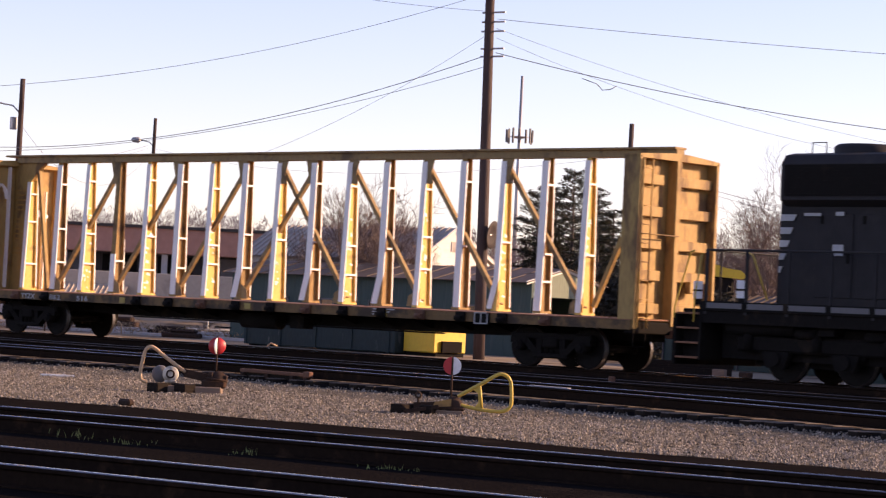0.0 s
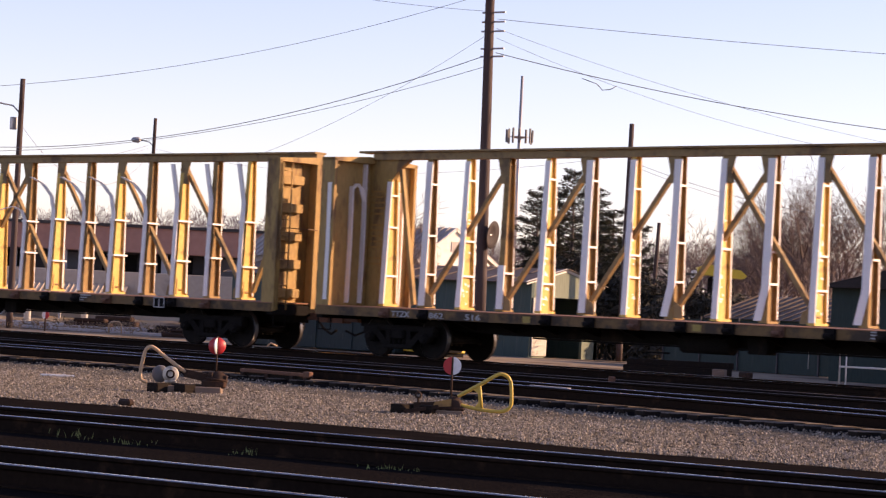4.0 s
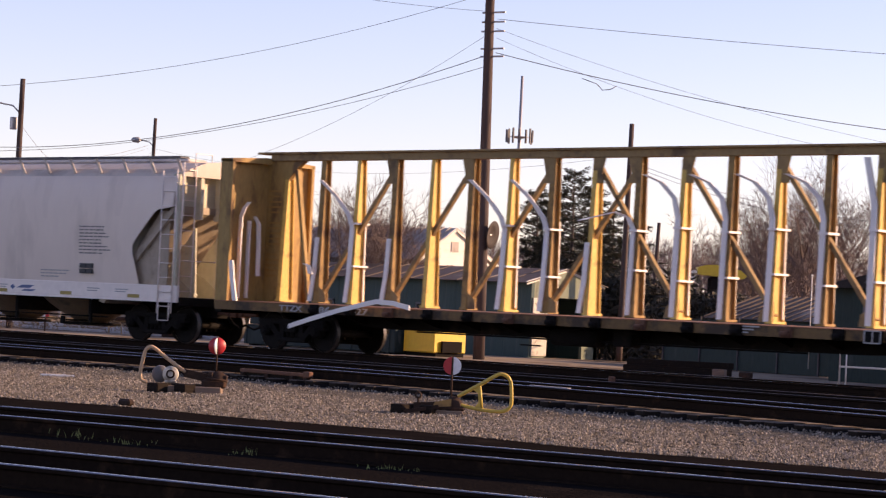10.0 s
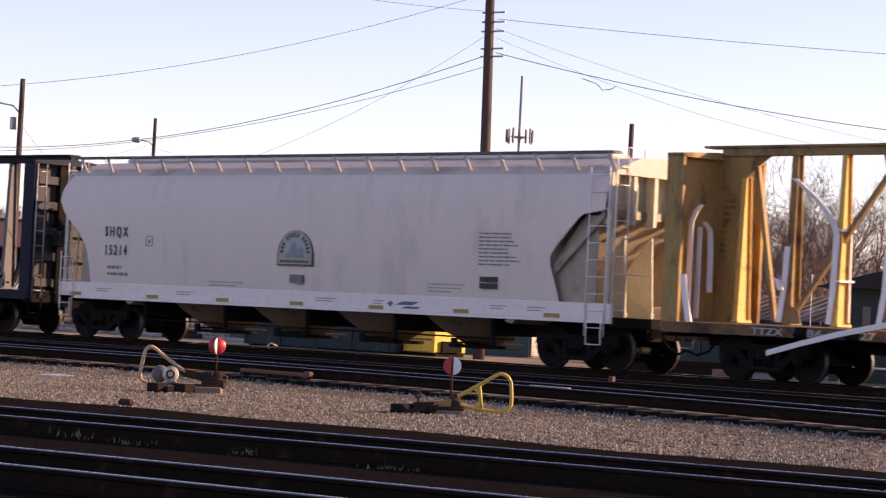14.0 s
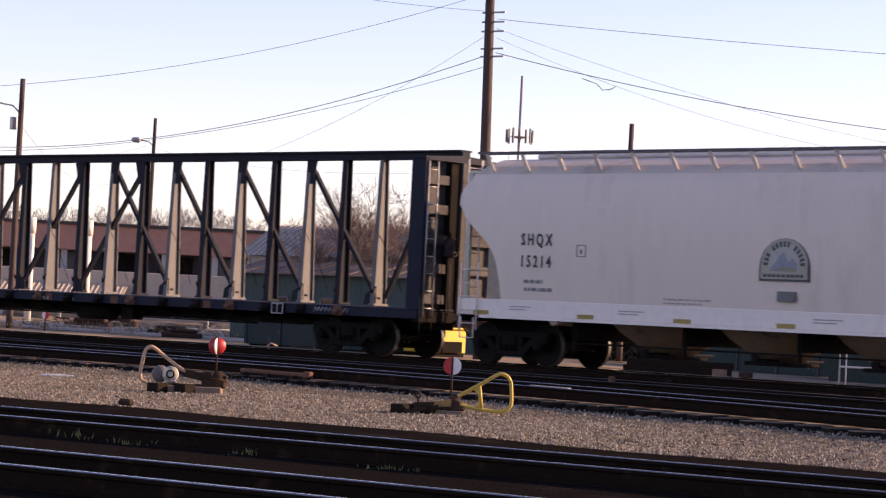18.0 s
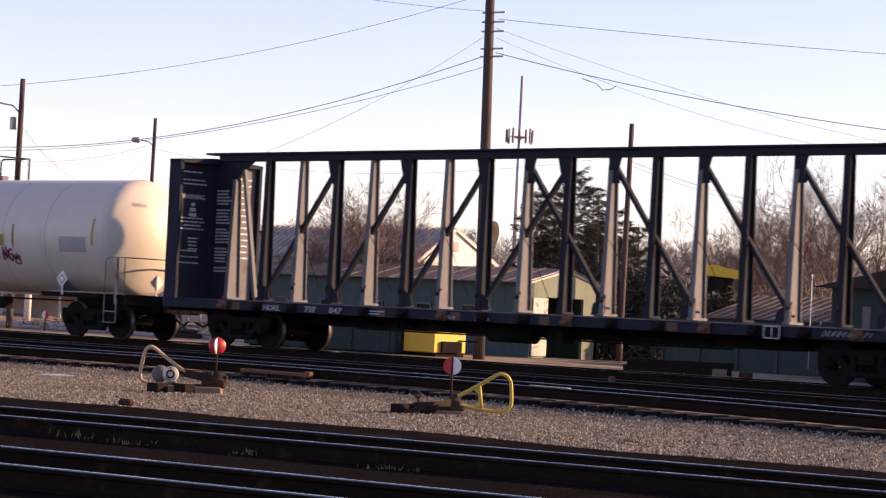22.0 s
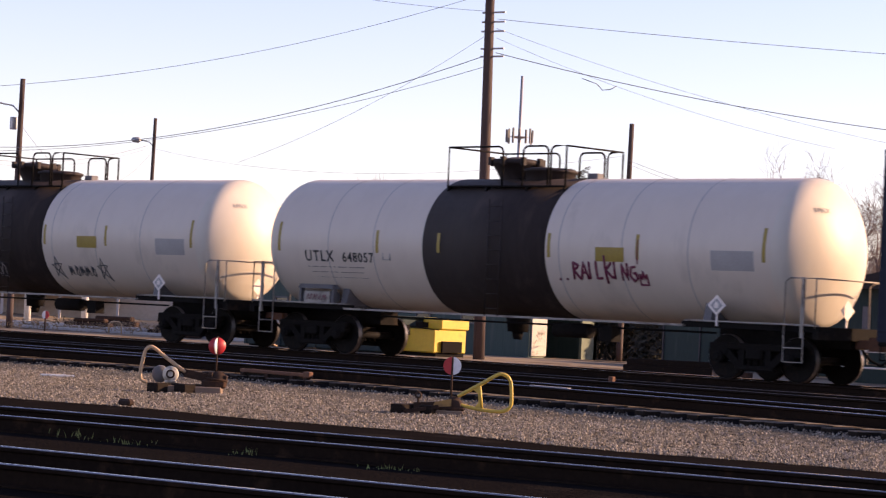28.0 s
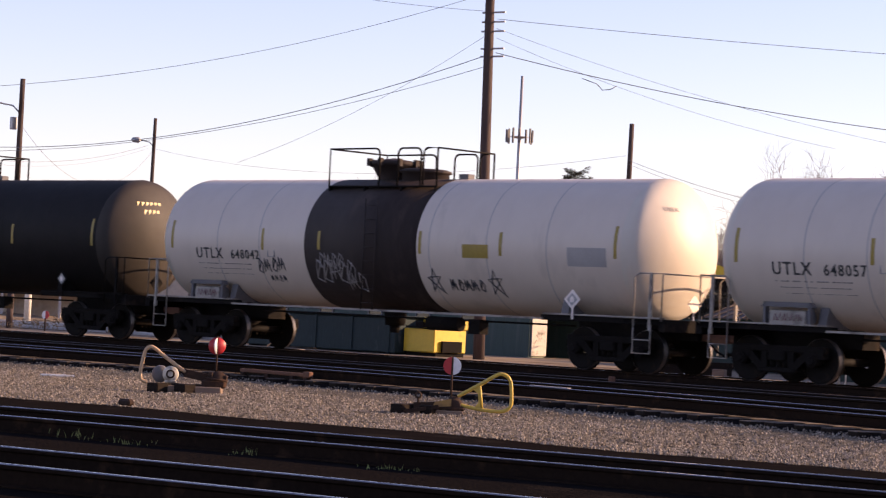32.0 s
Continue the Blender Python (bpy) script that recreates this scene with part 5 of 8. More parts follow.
def build_tank(x_mid, label, black, number, tags):
    car = thing("tank_car", label, "tank car", "freight train")
    body, capm = (M["blacktank"], M["blackcap"]) if black else (M["tank"], M["tank_end"])
    L, tail = 7.10, 7.42
    g = Shape()
    g.spin([(-tail + (L + tail) * k / 8, TR) for k in range(9)], 56, "x", (0, 0, TZ))
    part("tank_shell", g, body, car)
    for s in (-1, 1):
        e = L if s > 0 else tail
        prof = head_profile(e, s)
        g = Shape().spin(prof, 56, "x", (0, 0, TZ))
        part("tank_head", g, capm, car)
        part("seam", Shape().spin([(s * e - 0.02, TR + 0.002), (s * e, TR + 0.006), (s * e + 0.02, TR + 0.002)], 56, "x", (0, 0, TZ)), body, car)
    for x in (-5.6, -4.1, 1.55, 3.3, 5.05):
        part("seam", Shape().spin([(x - 0.014, TR + 0.0005), (x, TR + 0.005), (x + 0.014, TR + 0.0005)], 56, "x", (0, 0, TZ)), M["faint"] if not black else body, car)
    if not black:
        band = part("spill_band", Shape().spin([(-2.52, TR), (-2.52, TR + 0.004), (1.16, TR + 0.004), (1.16, TR)], 56, "x", (0, 0, TZ)), M["band"], car, "black spill band round the tank's middle")
        rung_ladder(band, -TR - 0.06, -0.46, -0.08, 1.05, 3.6, 8, M["band"], "x", 0.012)
    # manway, valve housing and platform on top
    top = TZ + TR
    xm = -1.05
    g = Shape()
    g.spin([(top - 0.12, 0.36), (top + 0.10, 0.37), (top + 0.20, 0.42), (top + 0.40, 0.54), (top + 0.42, 0.58), (top + 0.50, 0.58), (top + 0.52, 0.54), (top + 0.55, 0.32), (top + 0.60, 0.0)], 24, "z", (xm - 0.12, 0, -0.09))
    for k in range(8):
        t = math.pi * k / 4 + 0.2
        c, sn = xm - 0.12 + 0.60 * math.cos(t), 0.60 * math.sin(t)
        g.box(c - 0.05, c + 0.05, sn - 0.05, sn + 0.05, top + 0.29, top + 0.47)
    part("manway", g, M["band"], car, "flared black manway with bolted lid")
    g = Shape().spin([(top - 0.15, 0.56), (top + 0.20, 0.56), (top + 0.21, 0.62), (top + 0.26, 0.62), (top + 0.30, 0.5), (top + 0.32, 0.0)], 24, "z", (xm + 0.82, 0.1, -0.06))
    part("valve_housing", g, M["band"], car)
    part("vent_box", Shape().box(1.02, 1.32, -0.1, 0.12, top - 0.05, top + 0.12, bev=0.01), M["greybeam"], car)
    g = Shape()
    pa, pb, zp = -2.38, 1.14, top - 0.24
    for y0 in (-0.97, 0.67):
        g.box(pa, pb, y0, y0 + 0.30, zp, zp + 0.035)
        for x in (pa, -1.2, 0.0, pb - 0.05):
            g.box(x, x + 0.05, y0, y0 + 0.3, zp - 0.12, zp)
    plat = part("platform", g, M["undersill"], car, "dark steel walkway platform")
    g = Shape()
    zt = top + 0.66

    def hoop(x0, x1, yy, left, rightend):
        """A bent tube railing with rounded corners."""
        q = []
        for xx, sgn, sharp in ((x0, 1, left), (x1, -1, rightend)):
            arc = [(xx, yy, zp)] + ([(xx, yy, zt)] if sharp else [(xx + sgn * 0.14 * (1 - math.cos(t)), yy, zt - 0.14 + 0.14 * math.sin(t)) for t in (0, 0.4, 0.8, 1.2, 1.57)])
            q += arc if sgn > 0 else arc[::-1]
        g.tube(q, 0.024, 6)
    for yy in (-0.95, 0.95):
        hoop(pa, -0.72, yy, True, False)
        hoop(-0.12, 0.62, yy, False, False)
        hoop(0.70, pb, yy, False, True)
    for xx in (pa, pb):
        g.tube([(xx, -0.95, zt), (xx, 0.95, zt)], 0.022, 6)
    part("handrail", g, M["undersill"], plat, "dark tube railing round the manway")
    # underframe
    for s in (-1, 1):
        g = Shape()
        a, b = sorted((s * 5.0, s * 8.25))
        g.box(a, b, -0.28, 0.28, 0.72, 1.14)
        for y0 in (-1.45, 1.25):
            g.box(min(s * 4.9, s * 8.2), max(s * 4.9, s * 8.2), y0, y0 + 0.20, 1.02, 1.14, bev=0.01)
        g.box(min(s * 7.2, s * 8.3), max(s * 7.2, s * 8.3), -1.45, 1.45, 1.05, 1.12)
        g.box(min(s * 8.15, s * 8.32), max(s * 8.15, s * 8.32), -1.45, 1.45, 0.88, 1.14, bev=0.01)
        part("underframe", g, M["undersill"], car)
        part("end_step_plate", Shape().box(min(s * 5.0, s * 8.2), max(s * 5.0, s * 8.2), -1.49, -1.28, 1.145, 1.175), M["tank_rail"] if not black else M["undersill"], car)
        g = Shape()
        g.prism([(-1.20, 1.10), (-1.10, 1.52), (-0.9, 1.38), (0, 1.14), (0.9, 1.38), (1.10, 1.52), (1.20, 1.10)], "x", s * 5.35 - 0.10, s * 5.35 + 0.10)
        part("saddle", g, M["greybeam"] if not black else M["undersill"], car)
        # end railings, steps and ladder
        g = Shape()
        for y0 in (-1.46, 1.46):
            x0, x1 = s * 7.48, s * 8.22
            g.tube([(x0, y0, 0.95), (x0, y0, 2.0), (x0 + s * 0.12, y0, 2.08), (x1, y0, 2.08), (x1, y0 - 0.0, 1.1)], 0.018, 6)
            g.box(min(s * 7.88, s * 7.94), max(s * 7.88, s * 7.94), y0 - 0.02, y0 + 0.04, 0.9, 2.1)
            g.tube([(x0, y0, 1.0), (x0, y0, 0.42), (s * 7.95, y0, 0.42), (s * 7.95, y0, 1.0)], 0.018, 6)
            g.tube([(x0, y0, 0.70), (s * 7.95, y0, 0.70)], 0.014, 6)
        g.tube([(s * 8.22, -1.46, 2.08), (s * 8.22, 1.46, 2.08)], 0.018, 6)
        part("end_rail", g, M["tank_rail"] if not black else M["undersill"], car)
        coupler(car, s * 8.1, s)
        truck(car, s * 6.5)
    g = Shape()
    g.box(-5.0, 5.0, -1.52, -1.30, 1.03, 1.075)
    part("running_board", g, M["tank_rail"] if not black else M["undersill"], car)
    g = Shape()
    g.rod((-0.9, 0, 0.72), (-0.9, 0, 1.2), 0.24, 0.3, 12)
    g.rod((-0.9, 0, 0.55), (-0.9, 0, 0.75), 0.10, 0.14, 10)
    g.rod((-5, -0.4, 0.92), (5, -0.4, 0.92), 0.025, seg=6)
    g.rod((0.6, -0.4, 0.82), (1.6, -0.4, 0.82), 0.16, seg=12)
    g.box(2.0, 2.35, -0.6, -0.3, 0.62, 0.95)
    part("bottom_outlet", g, M["undersill"], car)
    g = Shape()
    g.prism([(-6.62, 1.60), (-5.50, 1.60), (-5.42, 1.50), (-6.70, 1.50)], "y", -1.40, -1.26)
    for x in (-6.64, -5.54):
        g.box(x, x + 0.06, -1.40, -1.28, 1.05, 1.60)
    part("brake_bracket", g, M["greybeam"] if not black else M["undersill"], car)
    pl = part("brake_panel", Shape().box(-6.46, -5.60, -1.41, -1.38, 1.17, 1.43, bev=0.006), M["tank_rail"] if not black else M["undersill"], car)
    if not black:
        g = Shape()
        for k in range(7):
            x = -6.36 + 0.10 * k
            g.tube([(x, -1.417, 1.23), (x + 0.03 + 0.02 * (k % 3), -1.417, 1.37), (x + 0.08, -1.417, 1.24 + 0.04 * (k % 2))], 0.009, 4)
        tagged(part("purple_scrawl", g, M["purple"], pl, "small purple scrawl"), kind="stuff")
    part("brake_cylinder", Shape().rod((-6.5, -1.25, 1.30), (-5.55, -1.25, 1.30), 0.15, seg=14), M["greybeam"] if not black else M["undersill"], car)
    # reflectors, plates and lettering
    for x in (-7.28, -3.97, 1.27, 3.72, 6.97):
        tank_patch(car, "reflector_strip", x - 0.045, x + 0.045, 2.36, 2.88 if abs(x) < 6 else 3.05, M["reflector"])
    tank_patch(car, "reflector_strip", -2.06, -1.97, 2.40, 2.84, M["reflector"], 0.012)
    if not black:
        tank_patch(car, "yellow_plate", 2.58, 3.36, 2.30, 2.60, M["reflector"], label="mustard yellow warning plate")
        tank_patch(car, "data_panel", 5.64, 6.72, 2.18, 2.58, M["faint"], label="grey data panel of fine print")
        tank_text(car, "UTLX", 0.36, M["black"], -6.40, 2.14, 0.96)
        tank_text(car, number, 0.31, M["black"], -5.14, 2.14, 1.02)
        g = Shape()
        rnd = random.Random(int(number))
        for i in range(3):
            z = 2.0 - 0.115 * i
            k = -6.35 + 0.1 * i
            while k < -4.5:
                e = k + rnd.uniform(0.03, 0.09)
                p, q = on_tank(k, z), on_tank(e, z)
                g.box(k, e, p[1] - 0.002, p[1] + 0.03, z, z + 0.06)
                k = e + rnd.choice((0.025, 0.025, 0.03, 0.10))
        tagged(part("small_print", g, M["print"], car), kind="stuff")
        g = Shape()
        for a, b, c, d in ((0, 0.24, 0, 0.02), (0, 0.24, 0.20, 0.22), (0, 0.02, 0, 0.22), (0.22, 0.24, 0, 0.22)):
            v = on_tank(0, 2.3)
            g.box(-3.80 + a, -3.80 + b, v[1] - 0.004, v[1] + 0.04, 2.20 + c, 2.20 + d)
        part("class_mark", g, M["faint"], car)
        g = Shape()
        for k in range(3):
            g.box(7.88, 7.90, -0.62, -0.62 + 0.35, 3.35 - 0.16 * k, 3.37 - 0.16 * k)
        head = letters("UTLX", 0.13, 0.003)
        for v in head.vertices:
            yy, zz = -0.75 + v.co.x * 1.2, 3.42 + v.co.z
            rr = math.sqrt(yy * yy + (zz - TZ) ** 2)
            v.co = (L + head_rise(rr) + (0.012 if v.co.y < 0 else 0.004), yy, zz)
        head.materials.clear()
        head.materials.append(M["faint"])
        part("head_lettering", head, None, car)
    else:
        g = Shape()
        for row, (ya, n) in enumerate(((-0.62, 6), (-0.45, 4))):
            for k in range(n):
                yy, zz = ya + 0.13 * k, 3.44 - 0.2 * row
                rr = math.sqrt((yy + 0.05) ** 2 + (zz + 0.06 - TZ) ** 2)
                xx = L + head_rise(rr)
                g.prism([(xx - 0.03, zz), (xx + 0.012, zz), (xx - 0.012, zz + 0.12), (xx - 0.05, zz + 0.12)], "y", yy, yy + 0.085)
        tagged(part("head_print", g, M["reflector"], car, "yellow stencilled marks on the head"), kind="stuff")
    # diamond placards on stands
    for x, yy in ((5.85, -1.52), (7.95, -0.35)):
        g = Shape()
        if yy < -1:
            g.prism([(x - 0.23, 1.48), (x, 1.69), (x + 0.23, 1.48), (x, 1.27)], "y", yy - 0.012, yy)
            g.box(x - 0.02, x + 0.02, yy, yy + 0.03, 1.06, 1.30)
        else:
            g.prism([(yy - 0.23, 1.48), (yy, 1.69), (yy + 0.23, 1.48), (yy, 1.27)], "x", x + 0.25, x + 0.262)
            g.box(x + 0.23, x + 0.25, yy - 0.02, yy + 0.02, 1.06, 1.30)
        d = part("hazard_placard", g, M["sill"] if not black else M["undersill"], car, "white diamond placard")
        if yy < -1:
            part("placard_print", Shape().prism([(x - 0.15, 1.48), (x, 1.62), (x + 0.15, 1.48), (x, 1.34)], "y", yy - 0.018, yy - 0.013), M["faint"], d)
            part("placard_symbol", Shape().prism([(x - 0.05, 1.42), (x - 0.06, 1.50), (x, 1.56), (x + 0.06, 1.50), (x + 0.05, 1.42)], "y", yy - 0.024, yy - 0.019), M["sill"], d)
    tags(car)
    VEHICLES.append((car, x_mid))


def tags_red(car):
    spray(car, "..RAIL", 1.50, 1.90, 0.36, M["purple"], 0.030, 0.58, 0.02, "dark red spray-painted lettering")
    spray(car, "KING", 2.80, 1.96, 0.36, M["purple"], 0.030, 0.62, -0.05)
    spray(car, "^", 3.72, 1.84, 0.38, M["purple"], 0.024)
    spray(car, "I", 3.66, 2.26, 0.5, M["purple"], 0.018)
    spray(car, "~~o~", -6.5, 1.24, 0.20, M["purple"], 0.018, 0.9, r=TR + 0.03, label="small purple scrawl")


def tags_black(car):
    spray(car, "*", 1.42, 1.50, 0.50, M["spray_black"], 0.015, label="black spray-painted stars and scrawl")
    spray(car, "~o~~o", 2.02, 1.56, 0.30, M["spray_black"], 0.015, 0.72)
    spray(car, "*", 3.25, 1.48, 0.52, M["spray_black"], 0.015)
    spray(car, "o~o~", -4.25, 1.80, 0.38, M["spray_black"], 0.016, 0.66, 0.05, label="black spray-painted scrawl")
    spray(car, "~~o~", -3.9, 1.62, 0.18, M["spray_black"], 0.009, 0.8)
    spray(car, "oo~oo", -2.30, 1.62, 0.62, M["spray_white"], 0.014, 0.42, r=TR + 0.004, label="pale scribbled graffiti")
    spray(car, "o~oo", -2.1, 1.95, 0.42, M["spray_white"], 0.012, 0.5, r=TR + 0.004)
    spray(car, "~o", -1.25, 1.45, 0.5, M["spray_white"], 0.014, 0.6, r=TR + 0.004)


build_tank(-136.18, "white tank car with a black middle band and red graffiti", False, "648057", tags_red)
build_tank(-153.65, "white tank car with a black middle band and black graffiti", False, "648042", tags_black)
build_tank(-171.08, "black tank car with dusty brown ends", True, "0", lambda car: None)


# ---- locomotive
def build_loco():
    car = thing("diesel_locomotive", "black diesel road locomotive with white stripes and side handrails", "locomotive", "freight train")
    L = 10.45
    g = Shape()
    g.box(-L, L, -1.50, 1.50, 1.36, 1.56, bev=0.01)
    g.box(-L + 0.2, L - 0.5, -0.95, 0.95, 0.42, 1.36)
    g.box(-L, L, -1.46, -1.36, 1.12, 1.36)
    part("frame", g, M["undersill"], car)
    g = Shape()
    hood = [(-0.88, 1.56), (-0.88, 4.20), (-0.80, 4.36), (-0.55, 4.44), (0.55, 4.44), (0.80, 4.36), (0.88, 4.20), (0.88, 1.56)]
    g.prism(hood, "x", -8.95, 6.2)
    part("long_hood", g, M["loco"], car)
    g = Shape()
    g.prism([(-0.9, 3.52), (-1.10, 3.64), (-1.10, 4.36), (-0.98, 4.54), (-0.7, 4.60), (0.7, 4.60), (0.98, 4.54), (1.10, 4.36), (1.10, 3.64), (0.9, 3.52)], "x", -8.82, -4.3)
    part("radiator_section", g, M["loco"], car)
    for k in range(3):
        part("radiator_fan", Shape().spin([(4.58, 0.66), (4.74, 0.66), (4.80, 0.58), (4.80, 0.45), (4.76, 0.40), (4.76, 0.0)], 24, "z", (-7.55 + 1.45 * k, 0, 0)), M["loco"], car)
    part("horn_bracket", Shape().tube([(-8.45, -0.6, 4.58), (-8.45, -0.6, 4.82), (-8.1, -0.6, 4.82), (-8.1, -0.6, 4.58)], 0.014, 6), M["loco"], car)
    for k in range(14):
        x = -8.05 + 1.02 * k
        g = Shape().box(x, x + 0.9, -0.905, -0.88, 1.72, 3.38, bev=0.008)
        d = part("hood_door", g, M["loco"], car)
        part("latch", Shape().box(x + 0.78, x + 0.83, -0.93, -0.905, 2.4, 2.62), M["undersill"], d)
        part("hinge", Shape().box(x + 0.12, x + 0.18, -0.925, -0.905, 3.18, 3.34), M["undersill"], d)
    part("radiator_grille", Shape().box(-8.72, -4.4, -1.125, -1.09, 3.72, 4.34), M["wheel"], car)
    grille = Shape().box(-8.70, -4.42, -1.13, -1.12, 0, 0.010).mesh("grille_bar", M["wheel"])
    for k in range(9):
        part("grille_bar", grille, None, car, at=pose(0, 0, 3.76 + 0.065 * k))
    for x, w, z, h2 in ((-8.32, 0.40, 3.33, 0.06), (-7.55, 0.20, 3.34, 0.075), (-7.60, 0.26, 2.55, 0.22), (-6.05, 0.3, 2.5, 0.24)):
        part("stencil_plate", Shape().box(x, x + w, -0.945, -0.932, z, z + h2), M["dimwhite"], car)
    for k in range(5):
        z = 3.36 - 0.26 * k
        g = Shape().prism([(-8.94, z), (-8.94 + 0.40 - 0.075 * k, z), (-8.94 + 0.33 - 0.075 * k, z - 0.13), (-8.94, z - 0.13)], "y", -0.905, -0.883)
        part("hood_stripe", g, M["dimwhite"], car, "white slanted hood stripe")
    g = Shape()
    g.prism([(-1.45, 1.56), (-1.45, 3.9), (-1.2, 4.5), (1.2, 4.5), (1.45, 3.9), (1.45, 1.56)], "x", 6.2, 8.6)
    part("cab", g, M["loco"], car)
    part("short_hood", Shape().box(8.6, 9.6, -0.9, 0.9, 1.56, 3.2, bev=0.12), M["loco"], car)
    for x in (6.5, 7.6):
        part("cab_window", Shape().box(x, x + 0.8, -1.462, -1.44, 2.9, 3.7), GLASS, car)
    # handrails along the walkway
    posts = [-10.32 + 1.035 * k for k in range(16)]
    for x in posts:
        for y in (-1.46, 1.46):
            part("stanchion", Shape().beam((x, y, 1.30), (x, y, 2.60), 0.075, 0.03), M["loco"], car)
    for y in (-1.46, 1.46):
        part("handrail", Shape().tube([(posts[0], y, 2.60), (posts[-1], y, 2.60)], 0.024, 8), M["loco"], car)
    part("end_rail", Shape().tube([(posts[0], -1.46, 2.60), (posts[0] - 0.05, -1.0, 2.60), (posts[0] - 0.05, 1.0, 2.60), (posts[0], 1.46, 2.60)], 0.022, 8), M["loco"], car)
    for y in (-0.95, 0.95):
        part("end_post", Shape().rod((posts[0] - 0.05, y, 1.5), (posts[0] - 0.05, y, 2.6), 0.022, seg=8), M["loco"], car)
    for i in range(len(posts) - 1):
        g = Shape().box(posts[i] + 0.07, posts[i + 1] - 0.07, -1.512, -1.502, 1.42, 1.53)
        part("walkway_stripe", g, M["greybeam"], car, "white reflective stripe on the walkway edge")
    # end steps, grab rails and white plates
    for y in (-1.45, 1.25):
        for z in (0.38, 0.68, 0.98, 1.28):
            part("step", Shape().box(-11.08, -10.45, y, y + 0.24, z, z + 0.04, bev=0.008), M["deck"], car)
    g = Shape()
    g.box(-11.10, -10.42, -1.20, 1.20, 0.36, 1.40)
    g.box(-10.46, -10.40, -1.48, 1.48, 0.36, 1.40)
    part("step_well", g, M["undersill"], car)
    part("end_grab", Shape().tube([(-11.13, -1.46, 1.20), (-11.13, -1.46, 1.42), (-10.76, -1.46, 2.55), (-10.66, -1.46, 2.58)], 0.020, 6), M["yellowpipe"], car)
    part("end_grab", Shape().tube([(-10.62, -1.46, 1.12), (-10.60, -1.46, 1.7), (-10.46, -1.46, 2.53)], 0.018, 6), M["yellowpipe"], car)
    part("yellow_grab", Shape().tube([(-9.25, -1.46, 2.55), (-9.15, -1.46, 2.50), (-8.75, -1.46, 1.62)], 0.020, 6), M["yellowpipe"], car)
    for x, z in ((-10.74, 1.60), (-9.62, 1.64)):
        p = part("step_marker", Shape().box(x, x + 0.24, -1.36, -1.34, z, z + 0.36, bev=0.005), M["white"], car, "white marker plate with dark bar")
        part("bar", Shape().box(x, x + 0.24, -1.368, -1.361, z + 0.15, z + 0.19), M["undersill"], p)
        part("bracket", Shape().box(x + 0.05, x + 0.19, -1.34, -1.30, z - 0.12, z + 0.1), M["undersill"], p)
    g = Shape()
    g.rod((-2.6, -1.0, 0.8), (2.6, -1.0, 0.8), 0.38, seg=16)
    g.box(-2.6, 2.6, -1.35, 1.35, 0.45, 1.2, bev=0.15)
    part("fuel_tank", g, M["undersill"], car)
    part("air_reservoir", Shape().rod((-9.9, -1.15, 1.08), (-8.2, -1.15, 1.08), 0.17, seg=14), M["undersill"], car)
    part("junction_box", Shape().box(-7.6, -7.2, -1.30, -0.95, 0.95, 1.25, bev=0.02), M["undersill"], car)
    for xc in (-7.0, 6.6):
        b = Shape()
        b.box(-2.75, 2.75, -1.14, -0.95, 0.58, 0.92, bev=0.05)
        b.box(-2.75, 2.75, 0.95, 1.14, 0.58, 0.92, bev=0.05)
        b.box(-2.6, 2.6, -0.68, 0.68, 0.30, 0.95)
        b.box(-0.4, 0.4, -1.1, 1.1, 0.5, 0.9)
        for x in (-1.7, 0, 1.7):
            b.prism([(x - 0.34, 0.60), (x - 0.22, 0.28), (x + 0.22, 0.28), (x + 0.34, 0.60)], "y", -1.2, -1.05)
            b.rod((x, -1.28, 0.46), (x, -1.05, 0.46), 0.15, seg=12)
            b.rod((x - 0.72, -1.13, 0.62), (x - 0.72, -1.13, 1.05), 0.12, seg=10)
            b.rod((x + 0.5, -1.18, 0.98), (x + 1.0, -1.18, 0.98), 0.10, seg=10)
        bo = part("truck", b, M["undersill"], car, "black three-axle locomotive truck", pose(xc, 0, 0))
        for x in (-1.7, 0, 1.7):
            w = part("wheelset", WHEELSET, None, bo, at=pose(x, 0, 0.50))
            w.scale = (1.09, 1.0, 1.09)
            WHEELS.append((w, x, 0.50))
    part("pilot_plate", Shape().box(-11.18, -11.08, -1.45, 1.45, 0.25, 1.3, bev=0.02), M["undersill"], car)
    coupler(car, -11.1, -1)
    VEHICLES.append((car, -21.35))


build_loco()


# ------------------------------------------------------------------ switch stands between the tracks
def rounded(pts, n=4):
    """A smooth curve through points, for bent tubes."""
    pts = [Vector(p) for p in pts]
    out = []
    for i in range(len(pts) - 1):
        a, b, c, d = pts[max(0, i - 1)], pts[i], pts[i + 1], pts[min(len(pts) - 1, i + 2)]
        for k in range(n):
            t = k / n
            out.append(0.5 * (2 * b + (c - a) * t + (2 * a - 5 * b + 4 * c - d) * t * t + (3 * b - a - 3 * c + d) * t ** 3))
    return out + [pts[-1]]


def target_disc(st, x, y, z, r, turn):
    """A round switch target, half red and half white, on its spindle."""
    for k, (a0, nm, lab) in enumerate(((0.0, "red", "red half of the target"), (math.pi, "white", "white half of the target"))):
        g = Shape()
        n = 14
        pts = [(r * math.cos(a0 - math.pi / 2 + math.pi * i / n), r * math.sin(a0 - math.pi / 2 + math.pi * i / n)) for i in range(n + 1)]
        g.prism(pts, "y", -0.006, 0.006)
        part("target_half", g, M[nm], st, lab, pose(x, y, z, 0, 0, turn))


